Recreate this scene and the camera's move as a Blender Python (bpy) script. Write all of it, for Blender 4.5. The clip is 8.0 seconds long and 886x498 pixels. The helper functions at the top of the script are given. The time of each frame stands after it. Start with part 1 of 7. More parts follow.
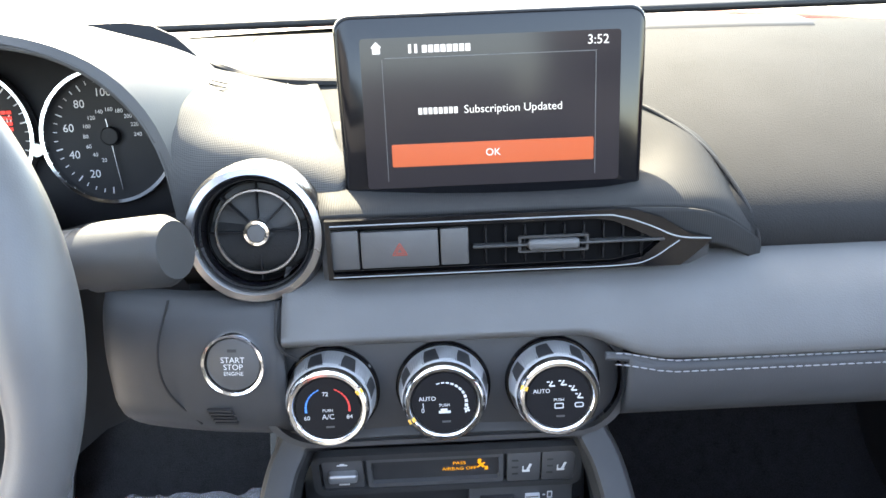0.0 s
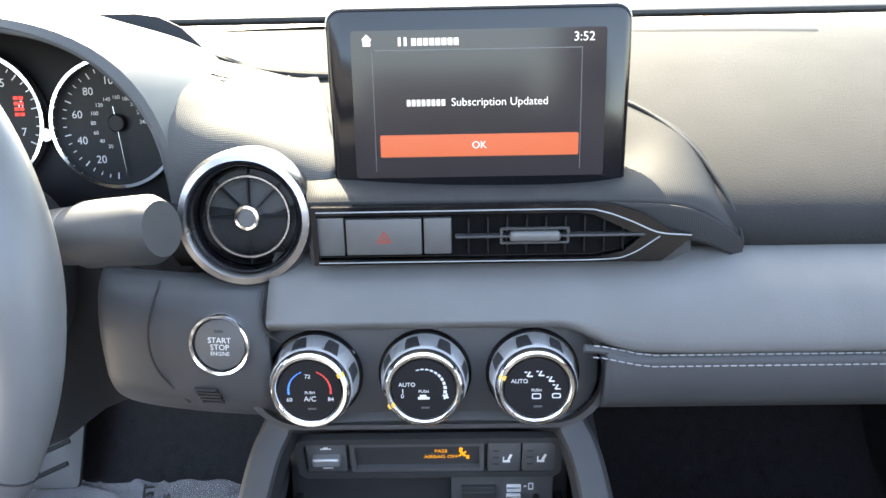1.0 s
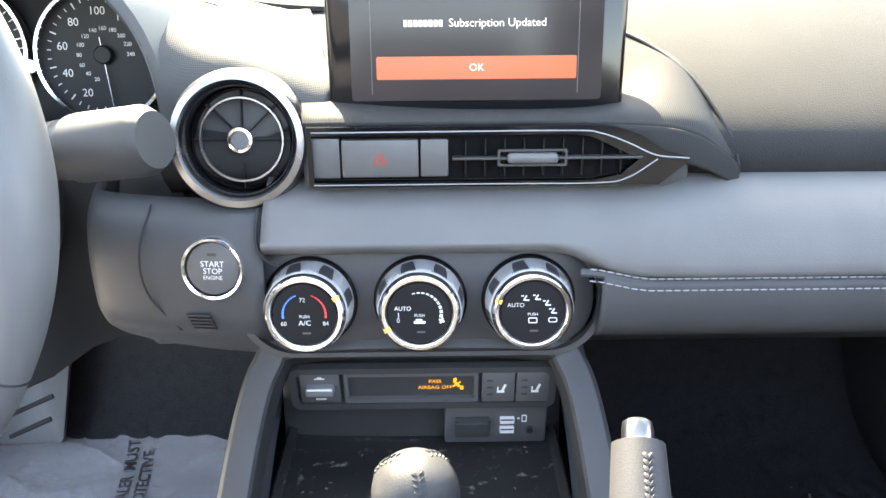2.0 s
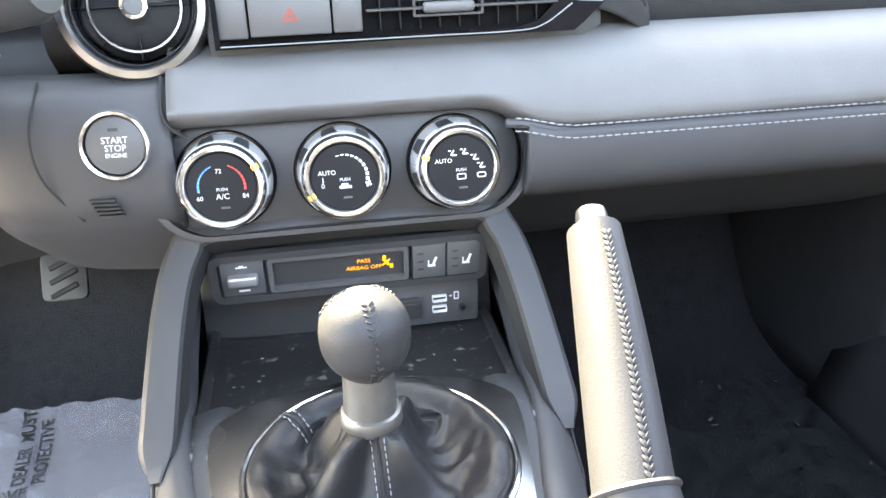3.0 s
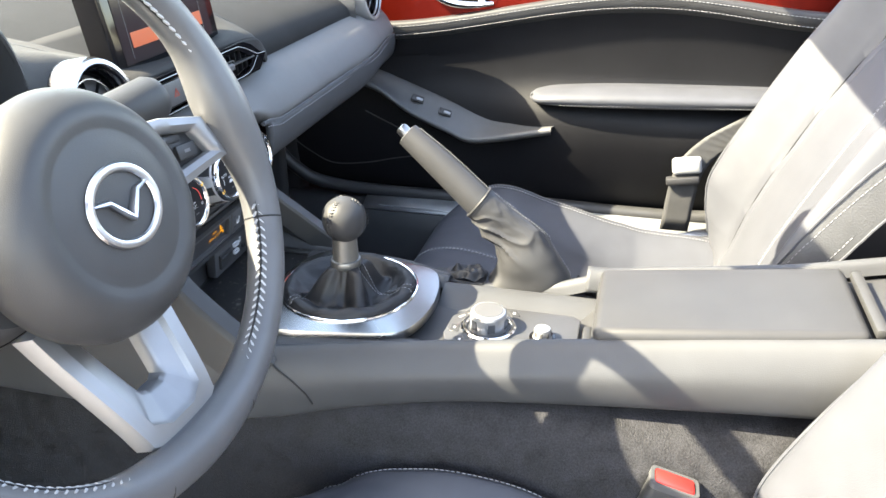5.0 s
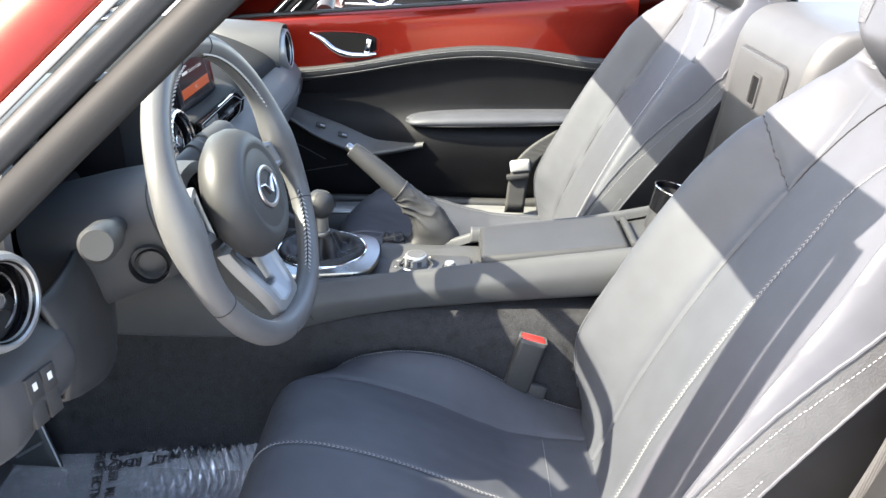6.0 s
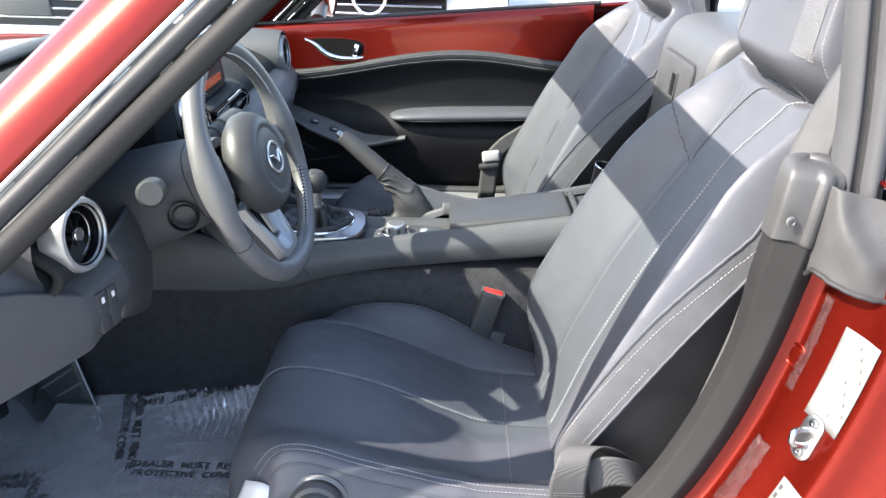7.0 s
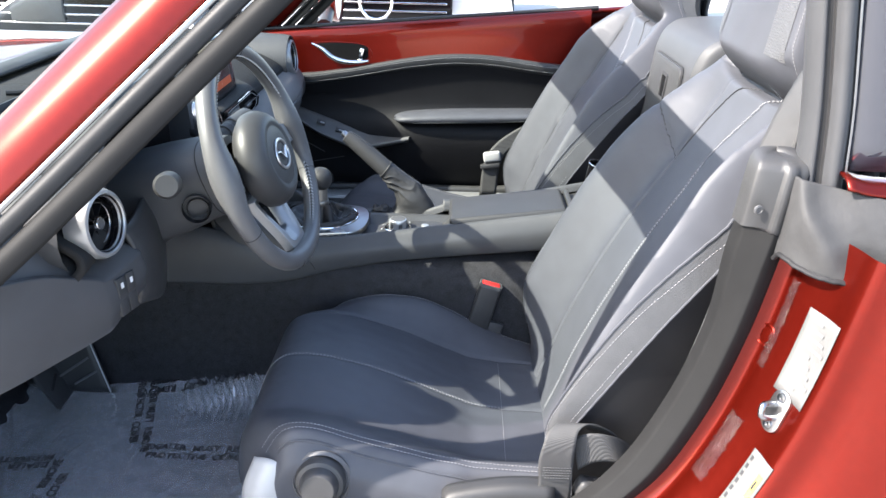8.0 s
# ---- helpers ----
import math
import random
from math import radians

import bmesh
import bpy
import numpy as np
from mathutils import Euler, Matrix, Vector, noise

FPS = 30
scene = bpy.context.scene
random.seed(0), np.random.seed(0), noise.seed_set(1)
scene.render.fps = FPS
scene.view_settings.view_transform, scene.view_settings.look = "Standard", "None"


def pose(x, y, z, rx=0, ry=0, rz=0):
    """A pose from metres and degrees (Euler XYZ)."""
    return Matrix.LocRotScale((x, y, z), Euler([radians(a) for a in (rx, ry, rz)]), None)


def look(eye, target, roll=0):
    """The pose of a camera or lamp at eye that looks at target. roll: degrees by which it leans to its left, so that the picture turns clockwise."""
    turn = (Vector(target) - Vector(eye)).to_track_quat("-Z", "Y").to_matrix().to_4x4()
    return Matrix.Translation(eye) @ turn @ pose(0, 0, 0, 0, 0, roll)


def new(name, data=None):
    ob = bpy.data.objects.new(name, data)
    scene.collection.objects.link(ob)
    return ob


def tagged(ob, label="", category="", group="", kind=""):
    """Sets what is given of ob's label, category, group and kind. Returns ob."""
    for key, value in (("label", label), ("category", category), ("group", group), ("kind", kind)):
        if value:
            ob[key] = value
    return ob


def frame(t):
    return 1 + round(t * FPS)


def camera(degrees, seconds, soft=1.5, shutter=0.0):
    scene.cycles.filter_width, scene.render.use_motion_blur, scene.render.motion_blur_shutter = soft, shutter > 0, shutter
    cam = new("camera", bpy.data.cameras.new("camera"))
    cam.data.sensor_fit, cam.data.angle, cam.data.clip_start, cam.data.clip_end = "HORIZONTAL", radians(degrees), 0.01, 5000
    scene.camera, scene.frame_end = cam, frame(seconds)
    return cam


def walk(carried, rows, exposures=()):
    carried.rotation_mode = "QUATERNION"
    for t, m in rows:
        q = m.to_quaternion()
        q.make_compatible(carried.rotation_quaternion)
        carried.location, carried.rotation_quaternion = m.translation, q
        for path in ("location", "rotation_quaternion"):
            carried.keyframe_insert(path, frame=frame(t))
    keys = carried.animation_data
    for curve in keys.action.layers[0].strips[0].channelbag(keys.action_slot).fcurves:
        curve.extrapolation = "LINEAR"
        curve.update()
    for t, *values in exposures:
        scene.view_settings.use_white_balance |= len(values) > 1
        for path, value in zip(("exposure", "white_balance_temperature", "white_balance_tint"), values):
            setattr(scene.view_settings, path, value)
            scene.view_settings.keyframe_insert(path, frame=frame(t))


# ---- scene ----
cam = camera(58.8, 8.0)
PATH = [
    (0, (-0.002, 0.021, 1.15), (0.027, 1.852, 0.347), -2.2),
    (0.5, (0.019, 0.009, 1.142), (0.012, 1.849, 0.358), -1.9),
    (1, (0.023, 0.008, 1.144), (-0.013, 1.846, 0.357), -1.3),
    (1.2, (0.023, 0.007, 1.143), (-0.013, 1.843, 0.351), -0.9),
    (2.5, (0.005, -0.011, 1.074), (0.1, 1.798, 0.228), -0.8),
    (3, (-0.012, -0.019, 1.035), (0.276, 1.764, 0.176), -1.6),
    (3.5, (-0.08, -0.026, 1.008), (0.601, 1.635, 0.127), -2.9),
    (4, (-0.182, -0.035, 1.018), (0.978, 1.325, 0.121), -3.1),
    (4.5, (-0.379, -0.009, 1.067), (1.176, 0.872, 0.168), -1.9),
    (5, (-0.651, 0.03, 1.157), (1.087, 0.468, 0.27), -0.3),
    (5.2, (-0.763, 0.04, 1.193), (1.006, 0.348, 0.312), -0.1),
    (6.3, (-1.197, 0.097, 1.308), (0.623, 0.095, 0.478), 1.7),
    (6.5, (-1.242, 0.09, 1.314), (0.579, 0.088, 0.487), 1.6),
    (7, (-1.349, 0.057, 1.324), (0.475, 0.057, 0.505), 1.6),
    (7.5, (-1.402, 0.046, 1.329), (0.425, 0.059, 0.515), 1.4),
    (8, (-1.414, 0.042, 1.332), (0.415, 0.062, 0.524), 1.4),
]
EXPOSURES = [(0.0, 4.55, 8150, 12), (1.2, 4.6, 8150, 12), (2.5, 5.3, 9100, 13), (3.0, 5.55, 9300, 13), (3.5, 5.5, 9000, 12), (4.0, 5.15, 8600, 12), (4.5, 4.6, 8400, 12), (5.2, 4.02, 7900, 12), (6.5, 3.25, 7100, 11), (8.0, 2.94, 6750, 11)]
walk(cam, [(t, look(eye, target, roll)) for t, eye, target, roll in PATH], EXPOSURES)

# ---- sky and sun ----
SUN_ELEV, SUN_AZ = 42.0, 21.0        # azimuth: degrees from straight ahead (+y) towards the driver's side (-x)
world = bpy.data.worlds.new("sky")
scene.world = world
world.use_nodes = True
wn = world.node_tree.nodes
sky = wn.new("ShaderNodeTexSky")
sky.sky_type, sky.sun_disc = "NISHITA", False
sky.air_density, sky.dust_density, sky.ozone_density = 1.0, 1.6, 1.2
sky.sun_elevation, sky.sun_rotation = radians(SUN_ELEV), radians(-SUN_AZ)
world.node_tree.links.new(sky.outputs[0], wn["Background"].inputs[0])
wn["Background"].inputs[1].default_value = 0.145
lamp = bpy.data.lights.new("sun", "SUN")
lamp.energy, lamp.angle, lamp.color = 3.55, radians(0.5), (1.0, 0.965, 0.91)
sun = new("sun", lamp)
sd = Vector((-math.sin(radians(SUN_AZ)) * math.cos(radians(SUN_ELEV)), math.cos(radians(SUN_AZ)) * math.cos(radians(SUN_ELEV)), math.sin(radians(SUN_ELEV))))
sun.matrix_world = look(sd * 20, (0, 0, 0))


# ---- materials ----
def mat(name, color, rough=0.5, metal=0.0, var=0.15, scale=60.0, bump=0.0, bscale=400.0, coat=0.0, spec=0.5, kind="noise", trans=0.0, emit=None, estr=0.0, dirt=0.0):
    m = bpy.data.materials.new(name)
    m.use_nodes = True
    nt = m.node_tree
    b = nt.nodes["Principled BSDF"]
    L = nt.links.new
    b.inputs["Roughness"].default_value, b.inputs["Metallic"].default_value = rough, metal
    b.inputs["Coat Weight"].default_value, b.inputs["Coat Roughness"].default_value = coat, 0.03
    b.inputs["Specular IOR Level"].default_value = spec
    b.inputs["Transmission Weight"].default_value = trans
    b.inputs["Base Color"].default_value = (*color, 1)
    if emit:
        b.inputs["Emission Color"].default_value, b.inputs["Emission Strength"].default_value = (*emit, 1), estr
    co = nt.nodes.new("ShaderNodeTexCoord")
    if var:
        n1, n2 = nt.nodes.new("ShaderNodeTexNoise"), nt.nodes.new("ShaderNodeTexNoise")
        n1.inputs["Scale"].default_value, n1.inputs["Detail"].default_value = scale, 4
        n2.inputs["Scale"].default_value, n2.inputs["Detail"].default_value = scale / 9, 3
        for n in (n1, n2):
            L(co.outputs["Object"], n.inputs["Vector"])
        add = nt.nodes.new("ShaderNodeMath")
        add.operation = "ADD"
        L(n1.outputs["Fac"], add.inputs[0])
        L(n2.outputs["Fac"], add.inputs[1])
        ramp = nt.nodes.new("ShaderNodeMapRange")
        ramp.inputs["From Min"].default_value, ramp.inputs["From Max"].default_value = 0.65, 1.35
        ramp.inputs["To Min"].default_value, ramp.inputs["To Max"].default_value = 1 - var, 1 + var
        L(add.outputs[0], ramp.inputs["Value"])
        mul = nt.nodes.new("ShaderNodeMix")
        mul.data_type, mul.blend_type = "RGBA", "MULTIPLY"
        mul.inputs["Factor"].default_value = 1.0
        mul.inputs["A"].default_value = (*color, 1)
        L(ramp.outputs["Result"], mul.inputs["B"])
        last = mul.outputs["Result"]
        rr = nt.nodes.new("ShaderNodeMapRange")
        rr.inputs["From Min"].default_value, rr.inputs["From Max"].default_value = 0.3, 0.7
        rr.inputs["To Min"].default_value, rr.inputs["To Max"].default_value = max(0.02, rough * (1 - var)), min(1, rough * (1 + var))
        L(n2.outputs["Fac"], rr.inputs["Value"])
        L(rr.outputs["Result"], b.inputs["Roughness"])
        if dirt:
            sp = nt.nodes.new("ShaderNodeTexNoise")
            sp.inputs["Scale"].default_value, sp.inputs["Detail"].default_value = 140, 6
            L(co.outputs["Object"], sp.inputs["Vector"])
            cut = nt.nodes.new("ShaderNodeMapRange")
            cut.inputs["From Min"].default_value, cut.inputs["From Max"].default_value = 0.6, 0.75
            cut.inputs["To Max"].default_value = dirt
            L(sp.outputs["Fac"], cut.inputs["Value"])
            mx = nt.nodes.new("ShaderNodeMix")
            mx.data_type = "RGBA"
            mx.inputs["B"].default_value = (0.35, 0.33, 0.3, 1)
            L(last, mx.inputs["A"])
            L(cut.outputs["Result"], mx.inputs["Factor"])
            last = mx.outputs["Result"]
        L(last, b.inputs["Base Color"])
    if bump:
        if kind == "leather":
            t1 = nt.nodes.new("ShaderNodeTexVoronoi")
            t1.inputs["Scale"].default_value = bscale
            out = t1.outputs["Distance"]
        elif kind == "dots":
            t1 = nt.nodes.new("ShaderNodeTexVoronoi")
            t1.inputs["Scale"].default_value, t1.inputs["Randomness"].default_value = bscale, 0.0
            out = t1.outputs["Distance"]
        elif kind == "wave":
            t1 = nt.nodes.new("ShaderNodeTexWave")
            t1.inputs["Scale"].default_value, t1.inputs["Distortion"].default_value = bscale, 0.3
            out = t1.outputs["Fac"]
        else:
            t1 = nt.nodes.new("ShaderNodeTexNoise")
            t1.inputs["Scale"].default_value, t1.inputs["Detail"].default_value = bscale, 5
            out = t1.outputs["Fac"]
        L(co.outputs["Object"], t1.inputs["Vector"])
        bp = nt.nodes.new("ShaderNodeBump")
        bp.inputs["Strength"].default_value, bp.inputs["Distance"].default_value = bump, 0.001
        L(out, bp.inputs["Height"])
        L(bp.outputs["Normal"], b.inputs["Normal"])
    return m


GRIPLEATHER = mat("dark_grip_leather", (0.027, 0.027, 0.0285), 0.5, spec=0.25, var=0.12, scale=30, bump=0.08, bscale=1100, kind="leather")
LEATHER = mat("black_leather", (0.042, 0.044, 0.0515), 0.52, spec=0.26, var=0.12, scale=30, bump=0.06, bscale=1100, kind="leather")
GRAIN = mat("grained_soft_plastic", (0.038, 0.039, 0.042), 0.55, spec=0.3, var=0.12, scale=25, bump=0.06, bscale=1000, kind="leather")
DASHSKIN = mat("dark_grey_dash_skin", (0.083, 0.0825, 0.084), 0.6, spec=0.3, var=0.12, scale=25, bump=0.08, bscale=1000, kind="leather")
PLASTIC = mat("matt_black_plastic", (0.028, 0.028, 0.029), 0.5, spec=0.35, var=0.15, scale=40, bump=0.12, bscale=1500)
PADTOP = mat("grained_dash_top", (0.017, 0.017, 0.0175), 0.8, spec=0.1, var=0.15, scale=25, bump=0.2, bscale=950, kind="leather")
RIBBED = mat("fine_ribbed_plastic", (0.024, 0.024, 0.0245), 0.8, spec=0.1, var=0.1, scale=40, bump=0.12, bscale=220, kind="wave")
TRAY = mat("dusty_gloss_plastic", (0.014, 0.0135, 0.0135), 0.3, var=0.3, scale=30, bump=0.08, bscale=700, dirt=0.35)
COWL = mat("fine_dotted_cowl_skin", (0.046, 0.046, 0.0465), 0.8, spec=0.1, var=0.1, scale=40, bump=0.25, bscale=900, kind="dots")
PANELGREY = mat("dark_grey_panel", (0.036, 0.036, 0.038), 0.45, spec=0.35, var=0.12, scale=40, bump=0.1, bscale=1500)
PIANO = mat("piano_black", (0.004, 0.004, 0.005), 0.1, spec=0.24, var=0.0)
# near-black colour stands in for shade inside recesses modelled too shallow
RECESSSHADE = mat("painted_recess_shade", (0.003, 0.003, 0.0035), 0.9, spec=0.08, var=0.2, scale=60)
SMOKE = mat("smoked_satin_chrome", (0.27, 0.27, 0.28), 0.27, metal=1, var=0.1, scale=40)
ROUGHLEATHER = mat("pebbled_leather", (0.037, 0.038, 0.041), 0.46, var=0.15, scale=60, bump=0.25, bscale=480, kind="leather")
PERFORATED = mat("perforated_leather", (0.048, 0.049, 0.053), 0.5, var=0.1, scale=30, bump=0.9, bscale=330, kind="dots")
FAINT = mat("faint_grey_print", (0.095, 0.095, 0.10), 0.6, var=0.0)
CHROME = mat("chrome", (0.82, 0.82, 0.83), 0.12, metal=1, var=0.1, scale=30)
SATIN = mat("satin_aluminium", (0.25, 0.255, 0.265), 0.27, metal=1, var=0.1, scale=40)
COLLAR = mat("brushed_collar_aluminium", (0.16, 0.158, 0.152), 0.38, metal=0.75, var=0.12, scale=120)
SATINBRIGHT = mat("bright_satin_chrome", (0.42, 0.42, 0.43), 0.3, metal=1, var=0.1, scale=60)
BARREL = mat("silver_dial_barrel", (0.42, 0.42, 0.43), 0.4, metal=0.25, var=0.08, scale=60)
RIMLEATHER = mat("smooth_rim_leather", (0.068, 0.068, 0.071), 0.42, spec=0.38, var=0.1, scale=40, bump=0.05, bscale=1300, kind="leather")
SPOKE = mat("satin_spoke_silver", (0.20, 0.202, 0.207), 0.42, metal=0.6, var=0.1, scale=40)
SILVER = mat("silver_paint", (0.30, 0.303, 0.31), 0.36, metal=0.65, var=0.1, scale=40)
GAITER = mat("soft_black_leather", (0.011, 0.011, 0.0125), 0.5, spec=0.3, var=0.15, scale=40, bump=0.08, bscale=900, kind="leather")
CARPET = mat("black_carpet", (0.0195, 0.0195, 0.0215), 0.95, spec=0.1, var=0.62, scale=620, bump=1.0, bscale=700)
RED = mat("deep_red_paint", (0.110, 0.0064, 0.0032), 0.30, metal=0.8, spec=0.25, var=0.05, scale=900, coat=0.25)
RUBBER = mat("black_rubber", (0.013, 0.013, 0.014), 0.6, spec=0.25, var=0.2, scale=60, bump=0.1, bscale=500)
TRIM = mat("dark_grey_pillar_trim", (0.018, 0.018, 0.0187), 0.55, spec=0.35, var=0.12, scale=50, bump=0.07, bscale=1300, kind="leather")
SILLTRIM = mat("dark_sill_trim", (0.0085, 0.0085, 0.0088), 0.65, spec=0.12, var=0.15, scale=50, bump=0.09, bscale=1300, kind="leather")
THREAD = mat("grey_thread", (0.19, 0.19, 0.20), 0.8, var=0.15, scale=200)
RIMTHREAD = mat("pale_rim_thread", (0.30, 0.30, 0.30), 0.8, var=0.15, scale=200)
BELT = mat("woven_belt", (0.025, 0.025, 0.026), 0.75, var=0.15, scale=80, bump=0.3, bscale=330, kind="wave")
BOOT = mat("grey_boot_rubber", (0.030, 0.030, 0.031), 0.72, spec=0.25, var=0.25, scale=40, bump=0.4, bscale=160)
SIDEVINYL = mat("dark_side_vinyl", (0.013, 0.013, 0.0145), 0.5, spec=0.22, var=0.15, scale=30, bump=0.05, bscale=1000, kind="leather")
DOORBLACK = mat("black_door_vinyl", (0.0065, 0.0065, 0.0076), 0.55, spec=0.12, var=0.15, scale=30, bump=0.05, bscale=1000, kind="leather")
WHITE = mat("white_paper", (0.078, 0.078, 0.077), 0.6, var=0.04, scale=60)
INK = mat("black_ink", (0.015, 0.015, 0.017), 0.6, var=0.0)
ICON = mat("white_icon_paint", (0.55, 0.55, 0.55), 0.6, var=0.0)
BLUEICON = mat("blue_icon_paint", (0.05, 0.25, 0.7), 0.6, var=0.0)
REDICON = mat("red_icon_paint", (0.7, 0.05, 0.04), 0.6, var=0.0)
HAZARDRED = mat("dim_red_print", (0.22, 0.035, 0.022), 0.6, var=0.0)
AMBER = mat("amber_mark", (0.75, 0.4, 0.06), 0.5, var=0.0)
REDBTN = mat("red_press_button", (0.40, 0.022, 0.020), 0.4, var=0.05, scale=60)
GLOW_AMBER = mat("amber_indicator", (0.2, 0.1, 0.0), 0.5, var=0, emit=(1.0, 0.42, 0.03), estr=0.05)
GLOW_RED = mat("red_indicator", (0.2, 0.0, 0.0), 0.5, var=0, emit=(1.0, 0.05, 0.03), estr=0.06)
GLOW_WHITE = mat("screen_white", (0.3, 0.3, 0.3), 0.4, var=0, emit=(1, 1, 1), estr=0.028)
GLOW_ORANGE = mat("screen_orange", (0.2, 0.04, 0.01), 0.3, var=0, emit=(1.0, 0.13, 0.015), estr=0.016)
SCREEN = mat("screen_dark", (0.008, 0.008, 0.011), 0.14, spec=0.16, var=0, emit=(0.05, 0.05, 0.06), estr=0.022)
DIAL = mat("gauge_face", (0.006, 0.006, 0.0075), 0.5, spec=0.2, var=0.1, scale=60)
GREY = mat("grey_plastic", (0.055, 0.055, 0.057), 0.5, var=0.1, scale=60, bump=0.1, bscale=900)
# lot surface unknown; pale tone set to bounce extra light into the cabin
BOUNCEGROUND = mat("pale_bounce_ground", (0.24, 0.235, 0.225), 0.9, var=0.35, scale=60, bump=0.6, bscale=120)
SILVERCAR = mat("silver_car_paint", (0.55, 0.56, 0.57), 0.3, metal=0.4, var=0.04, scale=100, coat=1)
DARKGLASS = mat("dark_car_glass", (0.02, 0.022, 0.03), 0.03, var=0, coat=1.0)
PALE = mat("pale_plastic_film", (0.26, 0.26, 0.26), 0.4, var=0.06, scale=50)


def clear(name, rough, alpha, bump=0.0, bscale=30.0, tint=(1, 1, 1), haze=0.0, edge=5.0):
    """Thin clear sheet: gloss over see-through."""
    m = bpy.data.materials.new(name)
    m.use_nodes = True
    nt = m.node_tree
    L = nt.links.new
    for n in list(nt.nodes):
        nt.nodes.remove(n)
    out = nt.nodes.new("ShaderNodeOutputMaterial")
    gl, tr, mix, fr, pw = (nt.nodes.new("ShaderNode" + k) for k in ("BsdfGlossy", "BsdfTransparent", "MixShader", "LayerWeight", "Math"))
    gl.inputs["Roughness"].default_value = rough
    tr.inputs["Color"].default_value = (*tint, 1)
    fr.inputs["Blend"].default_value = 0.5
    pw.operation, pw.inputs[1].default_value = "POWER", edge
    L(fr.outputs["Facing"], pw.inputs[0])
    ad = nt.nodes.new("ShaderNodeMath")
    ad.operation, ad.use_clamp = "ADD", True
    ad.inputs[1].default_value = alpha
    L(pw.outputs[0], ad.inputs[0])
    L(ad.outputs[0], mix.inputs[0])
    if haze:
        df, mh = nt.nodes.new("ShaderNodeBsdfDiffuse"), nt.nodes.new("ShaderNodeMixShader")
        df.inputs["Color"].default_value = (0.68, 0.68, 0.71, 1)
        mh.inputs[0].default_value = haze
        L(tr.outputs[0], mh.inputs[1])
        L(df.outputs[0], mh.inputs[2])
        L(mh.outputs[0], mix.inputs[1])
    else:
        L(tr.outputs[0], mix.inputs[1])
    L(gl.outputs[0], mix.inputs[2])
    L(mix.outputs[0], out.inputs[0])
    if bump:
        co, nz, bp = nt.nodes.new("ShaderNodeTexCoord"), nt.nodes.new("ShaderNodeTexNoise"), nt.nodes.new("ShaderNodeBump")
        nz.inputs["Scale"].default_value, nz.inputs["Detail"].default_value, nz.inputs["Distortion"].default_value = bscale, 5, 1.5
        bp.inputs["Strength"].default_value, bp.inputs["Distance"].default_value = bump, 0.01
        L(co.outputs["Object"], nz.inputs["Vector"])
        L(nz.outputs["Fac"], bp.inputs["Height"])
        L(bp.outputs["Normal"], gl.inputs["Normal"])
        L(bp.outputs["Normal"], fr.inputs["Normal"])
    return m


GLASS = clear("window_glass", 0.02, 0.03, tint=(0.80, 0.85, 0.80), edge=7.0)
FILM = clear("clear_plastic_film", 0.07, 0.20, bump=0.25, bscale=26, tint=(0.90, 0.91, 0.92), haze=0.36)
TAPE = clear("clear_tape_film", 0.08, 0.02, bump=0.8, bscale=120, tint=(0.97, 0.95, 0.95), haze=0.012)


# ---- mesh tools ----
def thing(name, at, label, category, group="", kind=""):
    ob = new(name)
    ob.empty_display_size = 0.02
    ob.location = at
    return tagged(ob, label, category, group, kind)


def base_of(ob):
    p = Vector((0, 0, 0))
    while ob is not None:
        p = p + ob.location
        ob = ob.parent
    return p


def part(name, bm, material, parent=None, label="", smooth=True, thick=0.0, angle=40):
    """One mesh object; the vertices come in world metres and are shifted to the parent's base."""
    bmesh.ops.recalc_face_normals(bm, faces=bm.faces)
    me = bpy.data.meshes.new(name)
    ob = new(name, me)
    if parent is not None:
        ob.parent = parent
        bm.transform(Matrix.Translation(-base_of(parent)))
    for f in bm.faces:
        f.smooth = smooth
    if smooth:
        for e in bm.edges:
            if len(e.link_faces) == 2 and e.calc_face_angle(0) > radians(angle):
                e.smooth = False
    bm.to_mesh(me)
    bm.free()
    me.materials.append(material)
    if thick:
        so = ob.modifiers.new("thickness", "SOLIDIFY")
        so.thickness, so.offset = thick, -1
    if label:
        ob["label"] = label
    return ob


def join(*bms):
    out = bmesh.new()
    for b in bms:
        me = bpy.data.meshes.new("tmp")
        b.to_mesh(me)
        b.free()
        out.from_mesh(me)
        bpy.data.meshes.remove(me)
    return out


def spl(pts, n, closed=False):
    """n+1 points on a smooth curve through pts."""
    P = [Vector(p) for p in pts]
    m = len(P)
    segs = m if closed else m - 1
    out = []
    for k in range(n if closed else n + 1):
        s = k / n * segs
        i = min(int(s), segs - 1)
        f = s - i
        if closed:
            a, b, c, d = P[(i - 1) % m], P[i], P[(i + 1) % m], P[(i + 2) % m]
        else:
            b, c = P[i], P[i + 1]
            a = P[i - 1] if i else b * 2 - c
            d = P[i + 2] if i + 2 < m else c * 2 - b
        out.append(0.5 * ((2 * b) + (c - a) * f + (2 * a - 5 * b + 4 * c - d) * f * f + (3 * b - a - 3 * c + d) * f ** 3))
    return out


def grid(rows, closed_u=False, closed_v=False):
    bm = bmesh.new()
    V = [[bm.verts.new(p) for p in r] for r in rows]
    nr, nc = len(V), len(V[0])
    for i in range(nr if closed_v else nr - 1):
        for j in range(nc if closed_u else nc - 1):
            q = (V[i][j], V[i][(j + 1) % nc], V[(i + 1) % nr][(j + 1) % nc], V[(i + 1) % nr][j])
            if len({v for v in q}) == 4:
                bm.faces.new(q)
    return bm


